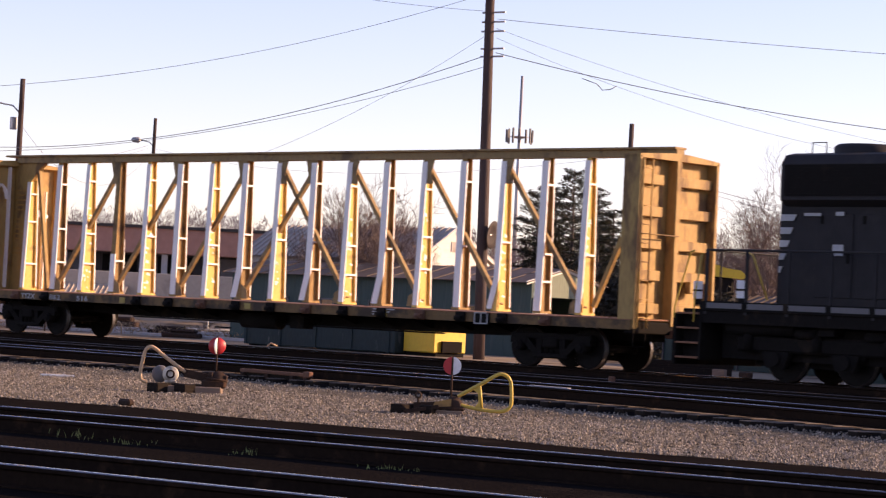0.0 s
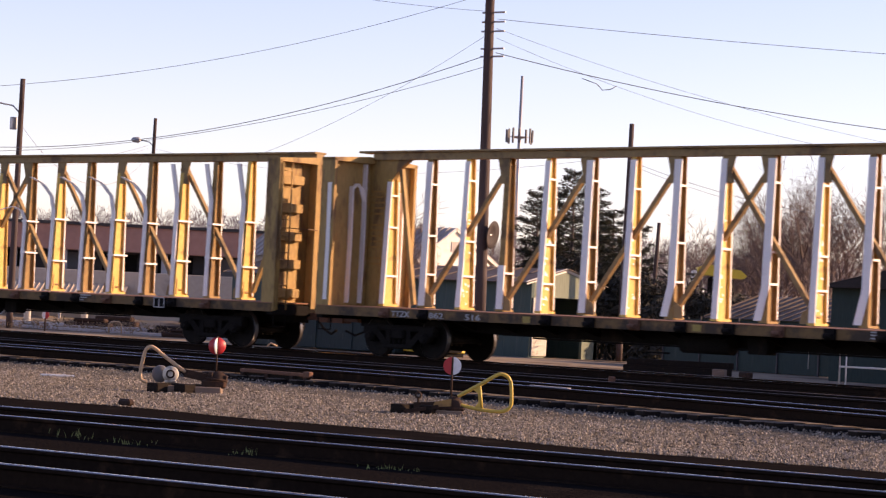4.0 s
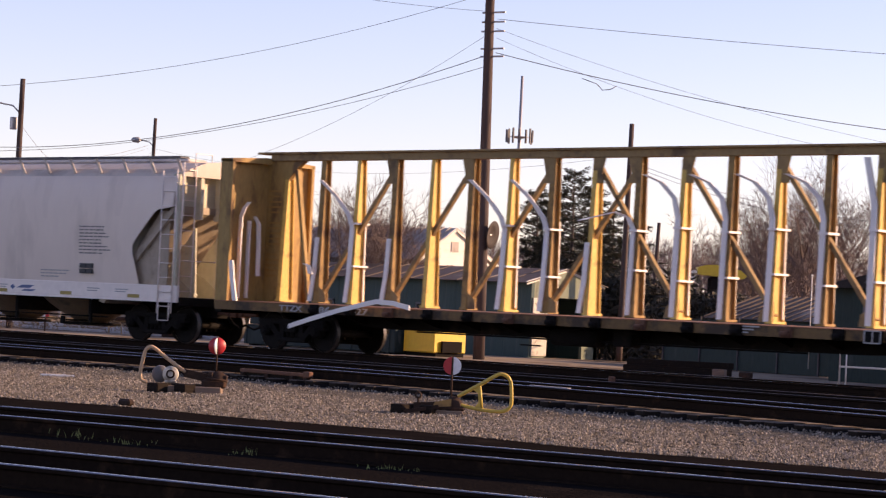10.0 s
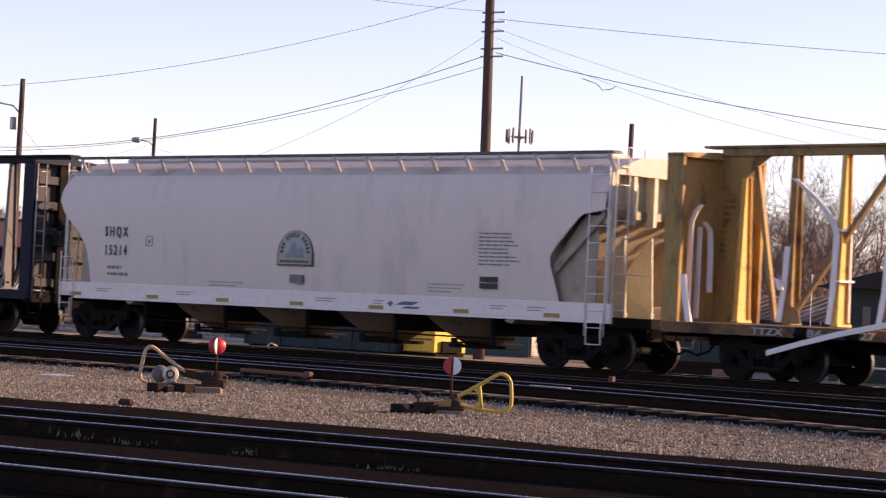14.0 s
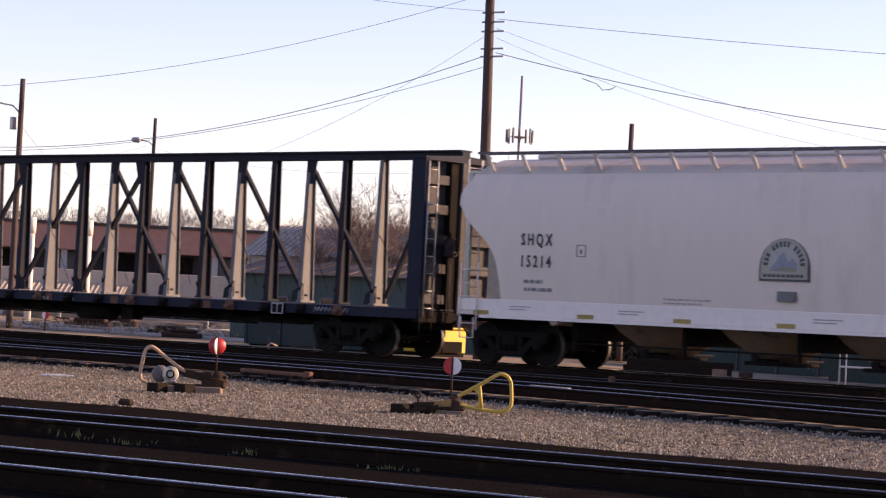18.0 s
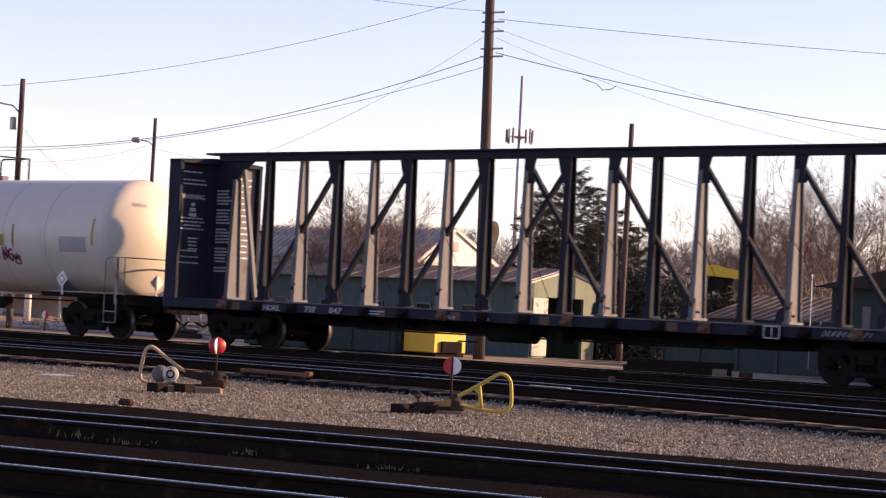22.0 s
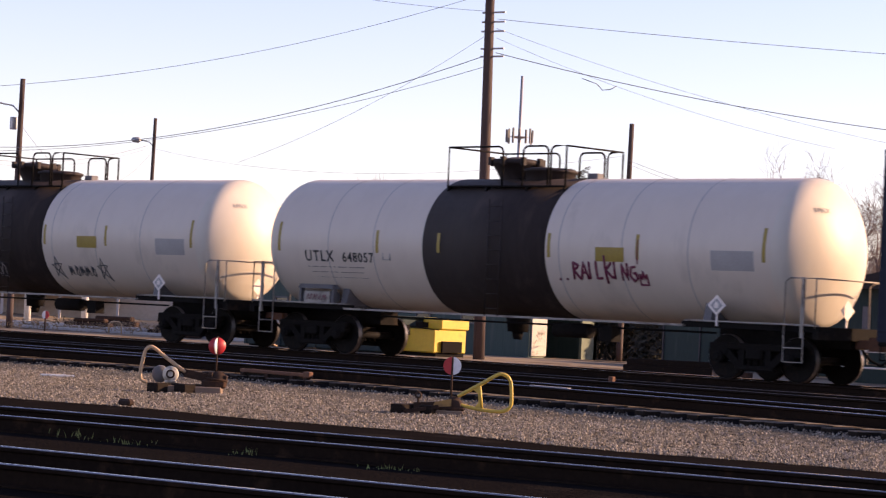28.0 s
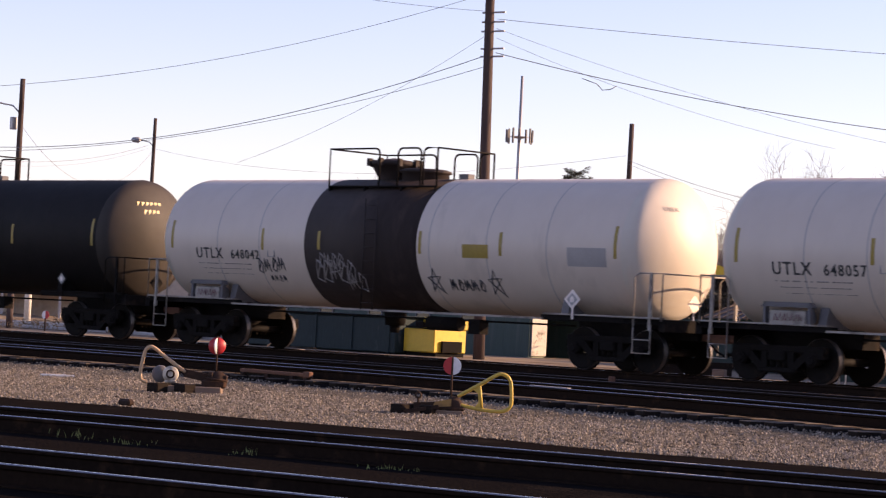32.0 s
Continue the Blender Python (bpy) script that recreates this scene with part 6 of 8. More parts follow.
def build_stands():
    # low stand with a tan hoop lever and round weights
    st = thing("switch_stand", "rusty low switch stand with tan hoop lever and round target", "switch stand", "switch stands")
    st.matrix_basis = pose(-29.90, 25.80, -0.30, 0, 0, 44.2) @ Matrix.Scale(0.94, 4)
    # near-black blocks: the shade on their end faces is in the colour
    for x in (-1.02, -0.57):
        part("timber", Shape().box(-0.125, 0.125, -0.1, 0.55, 0.0, 0.21, bev=0.015), M["blocktie"], st, at=pose(x + 0.07, -0.30, -0.16, 0, 0, -38))
    part("timber", Shape().box(-0.46, 0.12, -0.26, 0.14, -0.18, 0.02, bev=0.015), M["block"], st, "weathered tan plank")
    part("timber", Shape().box(-0.84, -0.62, -0.26, 0.1, -0.18, 0.02, bev=0.015), M["block"], st, "weathered tan plank")
    g = Shape()
    g.box(-0.22, 0.18, -0.16, 0.16, 0.0, 0.14, bev=0.03)
    g.spin([(0.12, 0.15), (0.22, 0.12), (0.27, 0.06), (0.29, 0.0)], 14, "z", (0.05, 0, 0))
    g.box(-0.12, -0.04, -0.12, 0.02, 0.12, 0.26, bev=0.015)
    g.box(0.12, 0.20, -0.1, 0.06, 0.10, 0.22, bev=0.015)
    g.rod((-0.16, -0.18, 0.16), (0.2, -0.18, 0.13), 0.02, seg=7)
    part("stand_casting", g, M["castiron"], st)
    part("crank_arm", Shape().beam((-0.52, -0.02, 0.23), (-0.08, 0, 0.15), 0.13, 0.10), M["castiron"], st, "brown crank arm")
    part("spindle", Shape().rod((0.0, 0, 0.2), (0.0, 0, 0.86), 0.018, seg=8), M["castiron"], st)
    for nm, mt, turn, r in (("target_disc", "red", 6, 0.145), ("target_vane", "white", 74, 0.135)):
        part(nm, Shape().spin([(-0.006, 0.0), (-0.006, r), (0.006, r), (0.006, 0.0)], 26, "y"), M[mt], st, "red round target disc" if mt == "red" else "white crossing target vane", pose(0.0, 0.0, 0.70, 0, 0, turn))
    g = Shape()
    g.tube(rounded([(-0.50, -0.05, 0.24), (-0.86, -0.05, 0.49), (-1.02, -0.05, 0.61), (-1.10, -0.05, 0.635), (-1.17, -0.05, 0.59), (-1.20, -0.05, 0.50), (-1.245, -0.05, 0.25), (-1.24, -0.05, 0.12), (-1.20, -0.05, 0.07), (-1.13, -0.05, 0.05)]), 0.031, 8)
    part("hoop_lever", g, M["bronzepipe"], st, "tan painted hoop lever")
    w = Shape().spin([(-0.05, 0.0), (-0.05, 0.12), (-0.03, 0.135), (0.04, 0.135), (0.05, 0.0)], 22, "y", (-0.74, -0.08, 0.20))
    wt = part("counterweight", w, M["peeling"], st, "pale painted round counterweight")
    part("weight_ring", Shape().spin([(-0.056, 0.045), (-0.056, 0.075), (-0.05, 0.075), (-0.05, 0.045)], 20, "y", (-0.74, -0.08, 0.20)), M["castiron"], wt)
    part("weight_shelf", Shape().box(-0.84, -0.64, -0.14, 0.02, 0.06, 0.10, bev=0.01), M["peeling"], st)
    part("counterweight", Shape().spin([(-0.05, 0.0), (-0.05, 0.13), (0.03, 0.145), (0.05, 0.0)], 22, "y", (-0.93, 0.06, 0.19)), M["greybeam"], st, "dull grey round counterweight")

    st = thing("switch_stand", "low switch stand with yellow triangular lever and round target", "switch stand", "switch stands")
    st.matrix_basis = pose(-24.65, 25.67, -0.39, 0, 0, 44.2) @ Matrix.Scale(0.885, 4)
    # blocks in the same shade-blackened wood
    for x in (-0.82, -0.36):
        part("timber", Shape().box(-0.115, 0.115, -0.1, 0.55, 0.0, 0.19, bev=0.015), M["blocktie"], st, at=pose(x, -0.12, -0.05, 0, 0, -38))
    part("timber", Shape().box(-0.28, 0.20, -0.16, 0.16, -0.03, 0.07, bev=0.015), M["block"], st, "weathered tan plank")
    part("timber", Shape().box(-0.74, -0.50, -0.16, 0.16, -0.04, 0.06, bev=0.015), M["block"], st, "weathered tan plank")
    g = Shape()
    g.box(-0.22, 0.22, -0.16, 0.16, 0.06, 0.14, bev=0.03)
    g.spin([(0.1, 0.16), (0.22, 0.13), (0.28, 0.07), (0.30, 0.0)], 14, "z", (0.04, 0, 0))
    g.beam((-0.60, 0, 0.12), (-0.1, 0, 0.16), 0.10, 0.12)
    g.spin([(-0.018, 0.035), (0.0, 0.06), (0.018, 0.035), (0.0, 0.025), (-0.018, 0.035)], 14, "y", (-0.53, 0, 0.29))
    g.rod((-0.53, 0, 0.15), (-0.53, 0, 0.24), 0.02, seg=6)
    part("stand_casting", g, M["castiron"], st)
    part("side_link", Shape().beam((-0.75, -0.2, 0.02), (-0.2, -0.2, 0.13), 0.06, 0.04), M["castiron"], st)
    part("cover_plate", Shape().prism([(-0.30, 0.12), (0.0, 0.14), (0.0, 0.26), (-0.26, 0.20)], "y", -0.20, -0.17), M["yellow_dirty"], st, "dull yellow cover plate")
    part("spindle", Shape().rod((-0.01, 0, 0.2), (-0.01, 0, 0.92), 0.018, seg=8), M["castiron"], st)
    target_disc(st, -0.01, 0.0, 0.78, 0.145, 182)
    g = Shape()
    g.tube(rounded([(0.10, -0.05, 0.30), (0.45, -0.08, 0.51), (0.68, -0.1, 0.655), (0.78, -0.1, 0.69), (0.88, -0.1, 0.65), (0.935, -0.1, 0.55), (0.955, -0.1, 0.32), (0.95, -0.1, 0.20), (0.88, -0.1, 0.12), (0.75, -0.1, 0.09), (0.45, -0.08, 0.11), (0.12, -0.05, 0.17)]), 0.030, 8)
    part("hoop_lever", g, M["yellowpipe"], st, "yellow painted triangular hoop lever")
    part("lever_brace", Shape().tube([(0.44, -0.08, 0.50), (0.49, -0.08, 0.12)], 0.024, 8), M["yellowpipe"], st)
    part("lever_web", Shape().prism([(0.34, 0.42), (0.44, 0.48), (0.47, 0.14), (0.38, 0.15), (0.43, 0.22), (0.42, 0.36)], "y", -0.09, -0.07), M["yellowpipe"], st)


build_stands()


# rail anchors, guard rail, pale plate for a rail's shine, and marker posts by the tracks
def build_trackside():
    gr = thing("guard_rail", "rusty low guard bar on stub posts beside a track", "guard rail", at=pose(-31.98, 28.92, -0.30, 0, 0, -3.5))
    part("bar", Shape().box(-0.93, 0.93, -0.04, 0.04, 0.16, 0.22, bev=0.01), M["rust"], gr)
    part("bar_cap", Shape().box(0.82, 0.99, -0.07, 0.05, 0.14, 0.25, bev=0.02), M["rust"], gr)
    # dark sheet added between the posts to fill the gap below the bar
    part("backing_plate", Shape().box(-0.84, 0.84, 0.0, 0.03, 0.0, 0.16), M["blocktie"], gr)
    for x in (-0.86, -0.2, 0.5, 0.86):
        part("stub_post", Shape().box(x - 0.05, x + 0.05, -0.05, 0.05, 0.0, 0.16, bev=0.01), M["castiron"], gr)
    # thin pale plate painted as a highlight on the rail
    solid("wear_plate", Shape().box(-0.45, 0.45, -0.04, 0.04, 0, 0.012, bev=0.003), M["concrete"], "pale plate put in for the shine on a rail head", "rail plate", at=pose(-25.33, 28.52, 0.001, 0, 0, -8.6))
    solid("marker_stake", Shape().box(-0.05, 0.05, -0.05, 0.05, 0, 0.28, bev=0.01), M["rust"], "short rusty brown stake beside a rail", "stake", "stakes", at=pose(-29.85, 35.3, -0.24))
    for p in ((-46.2, 36.6), (-44.6, 36.9)):
        solid("marker_stake", Shape().box(-0.05, 0.05, -0.05, 0.05, 0, 0.2, bev=0.01), M["bronzepipe"], "short rusty brown stake beside a rail", "stake", "stakes", at=pose(*p, -0.27))
    solid("marker_stake", Shape().box(-0.13, 0.11, -0.06, 0.06, 0, 0.10, bev=0.03), M["castiron"], "stubby wooden stake in the gravel", "stake", "stakes", at=pose(-26.6, 21.4, -0.42))
    # white scrap on the gravel
    solid("paper_scrap", Shape().prism([(-0.3, -0.05), (-0.1, -0.12), (0.3, -0.06), (0.25, 0.08), (-0.15, 0.1)], "z", 0, 0.03), M["wrap"], "flattened white litter on the gravel", "litter", at=pose(-35.3, 26.85, -0.375, 0, 0, 40))
    # grass tufts
    rnd = random.Random(8)
    for name, cx, cy, z, n, hgt, wd in (("grass_tuft", -20.2, 15.75, -0.43, 260, 0.12, 0.42), ("grass_tuft", -19.4, 15.75, -0.43, 90, 0.08, 0.40), ("grass_tuft", -17.9, 15.95, -0.43, 34, 0.09, 0.16), ("grass_tuft", -16.2, 16.1, -0.43, 36, 0.06, 0.4)):
        g = Shape()
        for i in range(n):
            x, y = rnd.gauss(0, wd / 2.5), rnd.gauss(0, 0.12)
            h2, a = hgt * rnd.uniform(0.4, 1.2), rnd.uniform(0, 6.28)
            dx, dy = math.cos(a) * h2 * 0.4, math.sin(a) * h2 * 0.4
            g.add([(x - 0.0035, y, 0), (x + 0.0035, y, 0), (x + dx * 0.5 + 0.003, y + dy * 0.5, h2 * 0.65), (x + dx * 0.5 - 0.003, y + dy * 0.5, h2 * 0.65), (x + dx, y + dy, h2)], [(0, 1, 2, 3), (3, 2, 4)])
        tagged(solid(name, g, M["grass"], "sparse green and straw grass tuft on shade-dark cinder", "grass", at=pose(cx, cy, z)), kind="stuff")


build_trackside()


# ------------------------------------------------------------------ poles and wires
def pole(name, label, x, y, z0, z1, r, lean=(0, 0)):
    p = thing(name, label, "utility pole", "utility poles")
    p.matrix_basis = pose(x, y, z0)
    g = Shape()
    n = 10
    for k in range(n):
        a, b = k / n, (k + 1) / n
        hh = z1 - z0
        g.rod((lean[0] * a, lean[1] * a, hh * a), (lean[0] * b, lean[1] * b, hh * b), r * (1.12 - 0.30 * a), r * (1.12 - 0.30 * b), 14, caps=k in (0, n - 1))
    part("shaft", g, M["polewood"], p)
    return p


def build_poles():
    p = pole("utility_pole", "tall dark creosoted wooden utility pole carrying wires and a dish", -54.45, 57.85, -0.33, 13.2, 0.168, (-0.20, -0.1))
    for z in (11.0, 10.7, 10.4, 9.85, 9.6):
        part("insulator", Shape().rod((-0.45, -0.1, z), (0.40, 0.05, z), 0.03, seg=8), M["steel"], p)
    part("dish", Shape().spin([(0.0, 0.0), (0.03, 0.25), (0.09, 0.44), (0.07, 0.45), (0.0, 0.26), (-0.03, 0.0)], 24, "x", (0.0, 0, 0)), M["band"], p, "round dark dish", pose(0.26, 0.0, 3.95, 0, 8, 18))
    part("dish_arm", Shape().rod((0.0, 0, 3.9), (0.28, 0, 3.95), 0.03, seg=6), M["steel"], p)
    q = pole("utility_pole", "dark wooden pole with a curved street lamp arm", -81.9, 59.75, -0.33, 9.6, 0.125, (0.05, 0))
    part("lamp_arm", Shape().tube([(0, 0, 8.55), (-0.25, -0.2, 8.85), (-0.7, -0.62, 8.95), (-1.2, -1.1, 8.9)], 0.035, 6), M["steel"], q)
    part("lamp_head", Shape().spin([(-0.3, 0.05), (-0.2, 0.13), (0.1, 0.15), (0.25, 0.0)], 14, "x"), M["steel"], q, at=pose(-1.4, -1.3, 8.85, 0, 0, 45))
    part("transformer", Shape().box(-0.35, -0.15, -0.25, 0.0, 7.9, 8.4, bev=0.03), M["steel"], q)
    q = pole("utility_pole", "dark wooden pole with a cobra-head lamp", -109.4, 88.9, -0.4, 11.2, 0.115, (0.15, 0))
    part("lamp_arm", Shape().tube([(0.1, 0, 10.0), (-0.1, -0.12, 10.25), (-0.45, -0.42, 10.35)], 0.035, 6), M["steel"], q)
    part("lamp_head", Shape().spin([(-0.32, 0.04), (-0.2, 0.14), (0.1, 0.17), (0.28, 0.0)], 14, "x"), M["steel"], q, at=pose(-0.65, -0.6, 10.35, 0, 0, 45))
    pole("utility_pole", "dark wooden utility pole behind the green shed", -58.15, 69.1, -0.35, 8.2, 0.105, (0.1, 0))
    pole("utility_pole", "short leaning old post before the trees", -60.6, 73.7, -0.35, 4.9, 0.08, (0.25, 0))
    # monopole with antennas
    t = thing("cell_tower", "slender grey monopole cell tower with a ring of antennas", "cell tower", at=pose(-270.5, 294.4, -0.5))
    part("mast", Shape().rod((0, 0, 0), (0, 0, 40.2), 0.42, 0.22, 10), M["steel"], t)
    part("ring", Shape().spin([(30.2, 0.5), (30.4, 1.5), (30.5, 1.5), (30.3, 0.4)], 16, "z"), M["steel"], t)
    for k in range(12):
        a = 2 * math.pi * k / 12 + 0.2
        r = 1.95 + 0.1 * (k % 3)
        part("antenna", Shape().box(r * math.cos(a) - 0.12, r * math.cos(a) + 0.12, r * math.sin(a) - 0.12, r * math.sin(a) + 0.12, 29.4 + 0.2 * (k % 2), 31.8 - 0.2 * (k % 3)), M["greybeam"], t)


build_poles()

def wire(a, b, sag, r, label="thin dark overhead wire"):
    g = Shape()
    a, b = Vector(a), Vector(b)
    pts = []
    for k in range(25):
        t = k / 24
        p = a.lerp(b, t)
        p.z -= sag * 4 * t * (1 - t)
        pts.append(p)
    g.tube(pts, r, 5)
    return solid("overhead_wire", g, M["wire"], label, "wire", "overhead wires")


def build_wires():
    def on_pole(z, d=-0.2):
        return (-54.55 + d, 57.8, z)
    wire((-58.25, 54.61, 11.02), on_pole(10.72), 0.05, 0.007)
    wire((-75.05, 52.33, 8.31), (-61.62, 65.23, 12.65), 0.62, 0.009)
    wire((-83.35, 58.27, 6.81), on_pole(9.30), 0.92, 0.0135, "thick dark overhead cable")
    wire((-83.35, 58.28, 6.62), on_pole(8.95), 0.72, 0.0095)
    wire((-68.05, 59.22, 6.11), on_pole(9.95), 0.33, 0.006)
    wire(on_pole(10.45, 0.25), (-44.82, 67.72, 9.97), 0.06, 0.0095)
    wire(on_pole(10.15, 0.25), (-44.77, 67.87, 6.97), 0.3, 0.0055)
    wire(on_pole(9.85, 0.25), (-46.83, 65.87, 6.90), 0.32, 0.0055)
    w = wire(on_pole(9.38, 0.25), (-44.78, 67.85, 7.49), 0.24, 0.0135, "thick dark overhead cable with a slack loop")
    part("cable_loop", Shape().tube([(-52.67, 60.13, 8.75), (-52.33, 60.46, 8.60), (-52.20, 60.60, 8.41), (-52.02, 60.77, 8.44), (-51.87, 60.91, 8.56)], 0.0135, 5), M["wire"], w)
    wire((-109.43, 88.62, 9.66), (-97.78, 69.34, 7.30), 0.45, 0.010)
    wire((-109.43, 88.62, 9.50), (-97.78, 69.34, 7.12), 0.5, 0.006)
    wire((-109.30, 88.75, 9.53), (-58.08, 68.88, 7.03), 1.0, 0.006)
    wire((-58.04, 68.92, 6.89), (-44.73, 68.00, 4.60), 0.45, 0.009)
    wire((-58.04, 68.93, 6.75), (-44.72, 68.01, 4.38), 0.45, 0.007)
    wire((-81.79, 59.75, 7.74), (-109.29, 88.77, 9.28), 2.1, 0.008)


build_wires()


# ------------------------------------------------------------------ buildings beyond the track
def board_wall(parent, x0, x1, y, z0, z1, w, mat, name="board", ax="x", depth=0.02):
    """Vertical sheets side by side on a wall, each a piece of its own."""
    n = max(1, round((x1 - x0) / w))
    step = (x1 - x0) / n
    me = (Shape().box(0.006, step - 0.006, -depth, 0, 0, z1 - z0) if ax == "x" else Shape().box(0, depth, 0.006, step - 0.006, 0, z1 - z0)).mesh(name, mat)
    for i in range(n):
        part(name, me, None, parent, at=pose(x0 + step * i, y, z0) if ax == "x" else pose(y, x0 + step * i, z0))


def ribbed_roof(parent, quad, n, mat, name="roof_sheet", rib=0.03):
    """A sloping roof of n sheets from eave edge (a, b) to ridge edge (d, c), each with a raised seam."""
    a, b, c, d = [Vector(q) for q in quad]
    nor = (b - a).cross(d - a).normalized()
    if nor.z < 0:
        nor = -nor
    for i in range(n):
        t0, t1 = i / n, (i + 1) / n
        p = [a.lerp(b, t0), a.lerp(b, t1), d.lerp(c, t1), d.lerp(c, t0)]
        g = Shape()
        g.add(p + [q + nor * 0.02 for q in p], [(3, 2, 1, 0), (4, 5, 6, 7), (0, 1, 5, 4), (1, 2, 6, 5), (2, 3, 7, 6), (3, 0, 4, 7)])
        u = (b - a).normalized() * 0.03
        q = [p[0] + nor * 0.02, p[0] + u + nor * 0.02, p[3] + u + nor * 0.02, p[3] + nor * 0.02]
        g.add(q + [k + nor * rib for k in q], [(4, 5, 6, 7), (0, 1, 5, 4), (1, 2, 6, 5), (2, 3, 7, 6), (3, 0, 4, 7)])
        part(name, g, mat, parent)


def build_shed():
    h = thing("green_shed", "long dark green board shed with pale gable and rusty roof", "shed")
    z0, eave, ridge = -0.36, 2.35, 2.80
    x0, x1, y0, y1 = -75.2, -59.25, 65.5, 69.1
    part("wall", Shape().box(x0, x1, y0 + 0.02, y0 + 0.15, z0, eave), M["green"], h)
    board_wall(h, x0, x1, y0 + 0.018, z0, eave, 1.2, M["green"])
    part("wall", Shape().box(x0, x1, y1 - 0.15, y1, z0, eave), M["green"], h)
    part("wall", Shape().box(x0, x0 + 0.12, y0 + 0.15, y1 - 0.15, z0, eave), M["green"], h)
    ym = (y0 + y1) / 2
    g = Shape()
    da, db, dz = ym - 1.0, ym + 1.0, 1.82
    g.box(x1 - 0.12, x1, y0 + 0.15, da, z0, eave)
    g.box(x1 - 0.12, x1, db, y1 - 0.0, z0, eave)
    g.box(x1 - 0.12, x1, da, db, dz, eave)
    g.prism([(y0, eave), (y1, eave), (ym, ridge)], "x", x1 - 0.12, x1)
    part("gable_wall", g, M["palegreen"], h, "pale green peeling gable wall with an open doorway")
    g = Shape()
    g.beam((x1 + 0.02, y0 - 0.3, eave - 0.06), (x1 + 0.02, ym, ridge + 0.02), 0.12, 0.05, side=(1, 0, 0))
    g.beam((x1 + 0.02, y1 + 0.3, eave - 0.06), (x1 + 0.02, ym, ridge + 0.02), 0.12, 0.05, side=(1, 0, 0))
    part("barge_board", g, M["whitewall"], h, "white barge boards")
    ribbed_roof(h, ((x0 - 0.2, y0 - 0.35, eave - 0.06), (x1 + 0.15, y0 - 0.35, eave - 0.06), (x1 + 0.15, ym, ridge + 0.05), (x0 - 0.2, ym, ridge + 0.05)), 14, M["metalroof"])
    ribbed_roof(h, ((x0 - 0.2, y1 + 0.35, eave - 0.06), (x1 + 0.15, y1 + 0.35, eave - 0.06), (x1 + 0.15, ym, ridge + 0.05), (x0 - 0.2, ym, ridge + 0.05)), 8, M["metalroof"])
    for x in (-72.6, -70.05, -67.4, -64.9, -62.6):
        wdw = part("window", Shape().box(x, x + 0.78, y0 - 0.03, y0 + 0.0, 0.75, 1.45), GLASS, h)
        g = Shape()
        for a, b, c, d in ((0, 0.78, 0, 0.06), (0, 0.78, 0.64, 0.70), (0, 0.06, 0, 0.7), (0.72, 0.78, 0, 0.7), (0, 0.78, 0.32, 0.36)):
            g.box(x + a, x + b, y0 - 0.06, y0 - 0.03, 0.75 + c, 0.75 + d)
        part("window_frame", g, M["greybeam"], wdw)
    part("door_board", Shape().box(x1 + 0.01, x1 + 0.05, y0 + 0.08, y0 + 0.85, z0 + 0.1, 1.78), M["peeling"], h, "leaning pale board with torn notices")


build_shed()


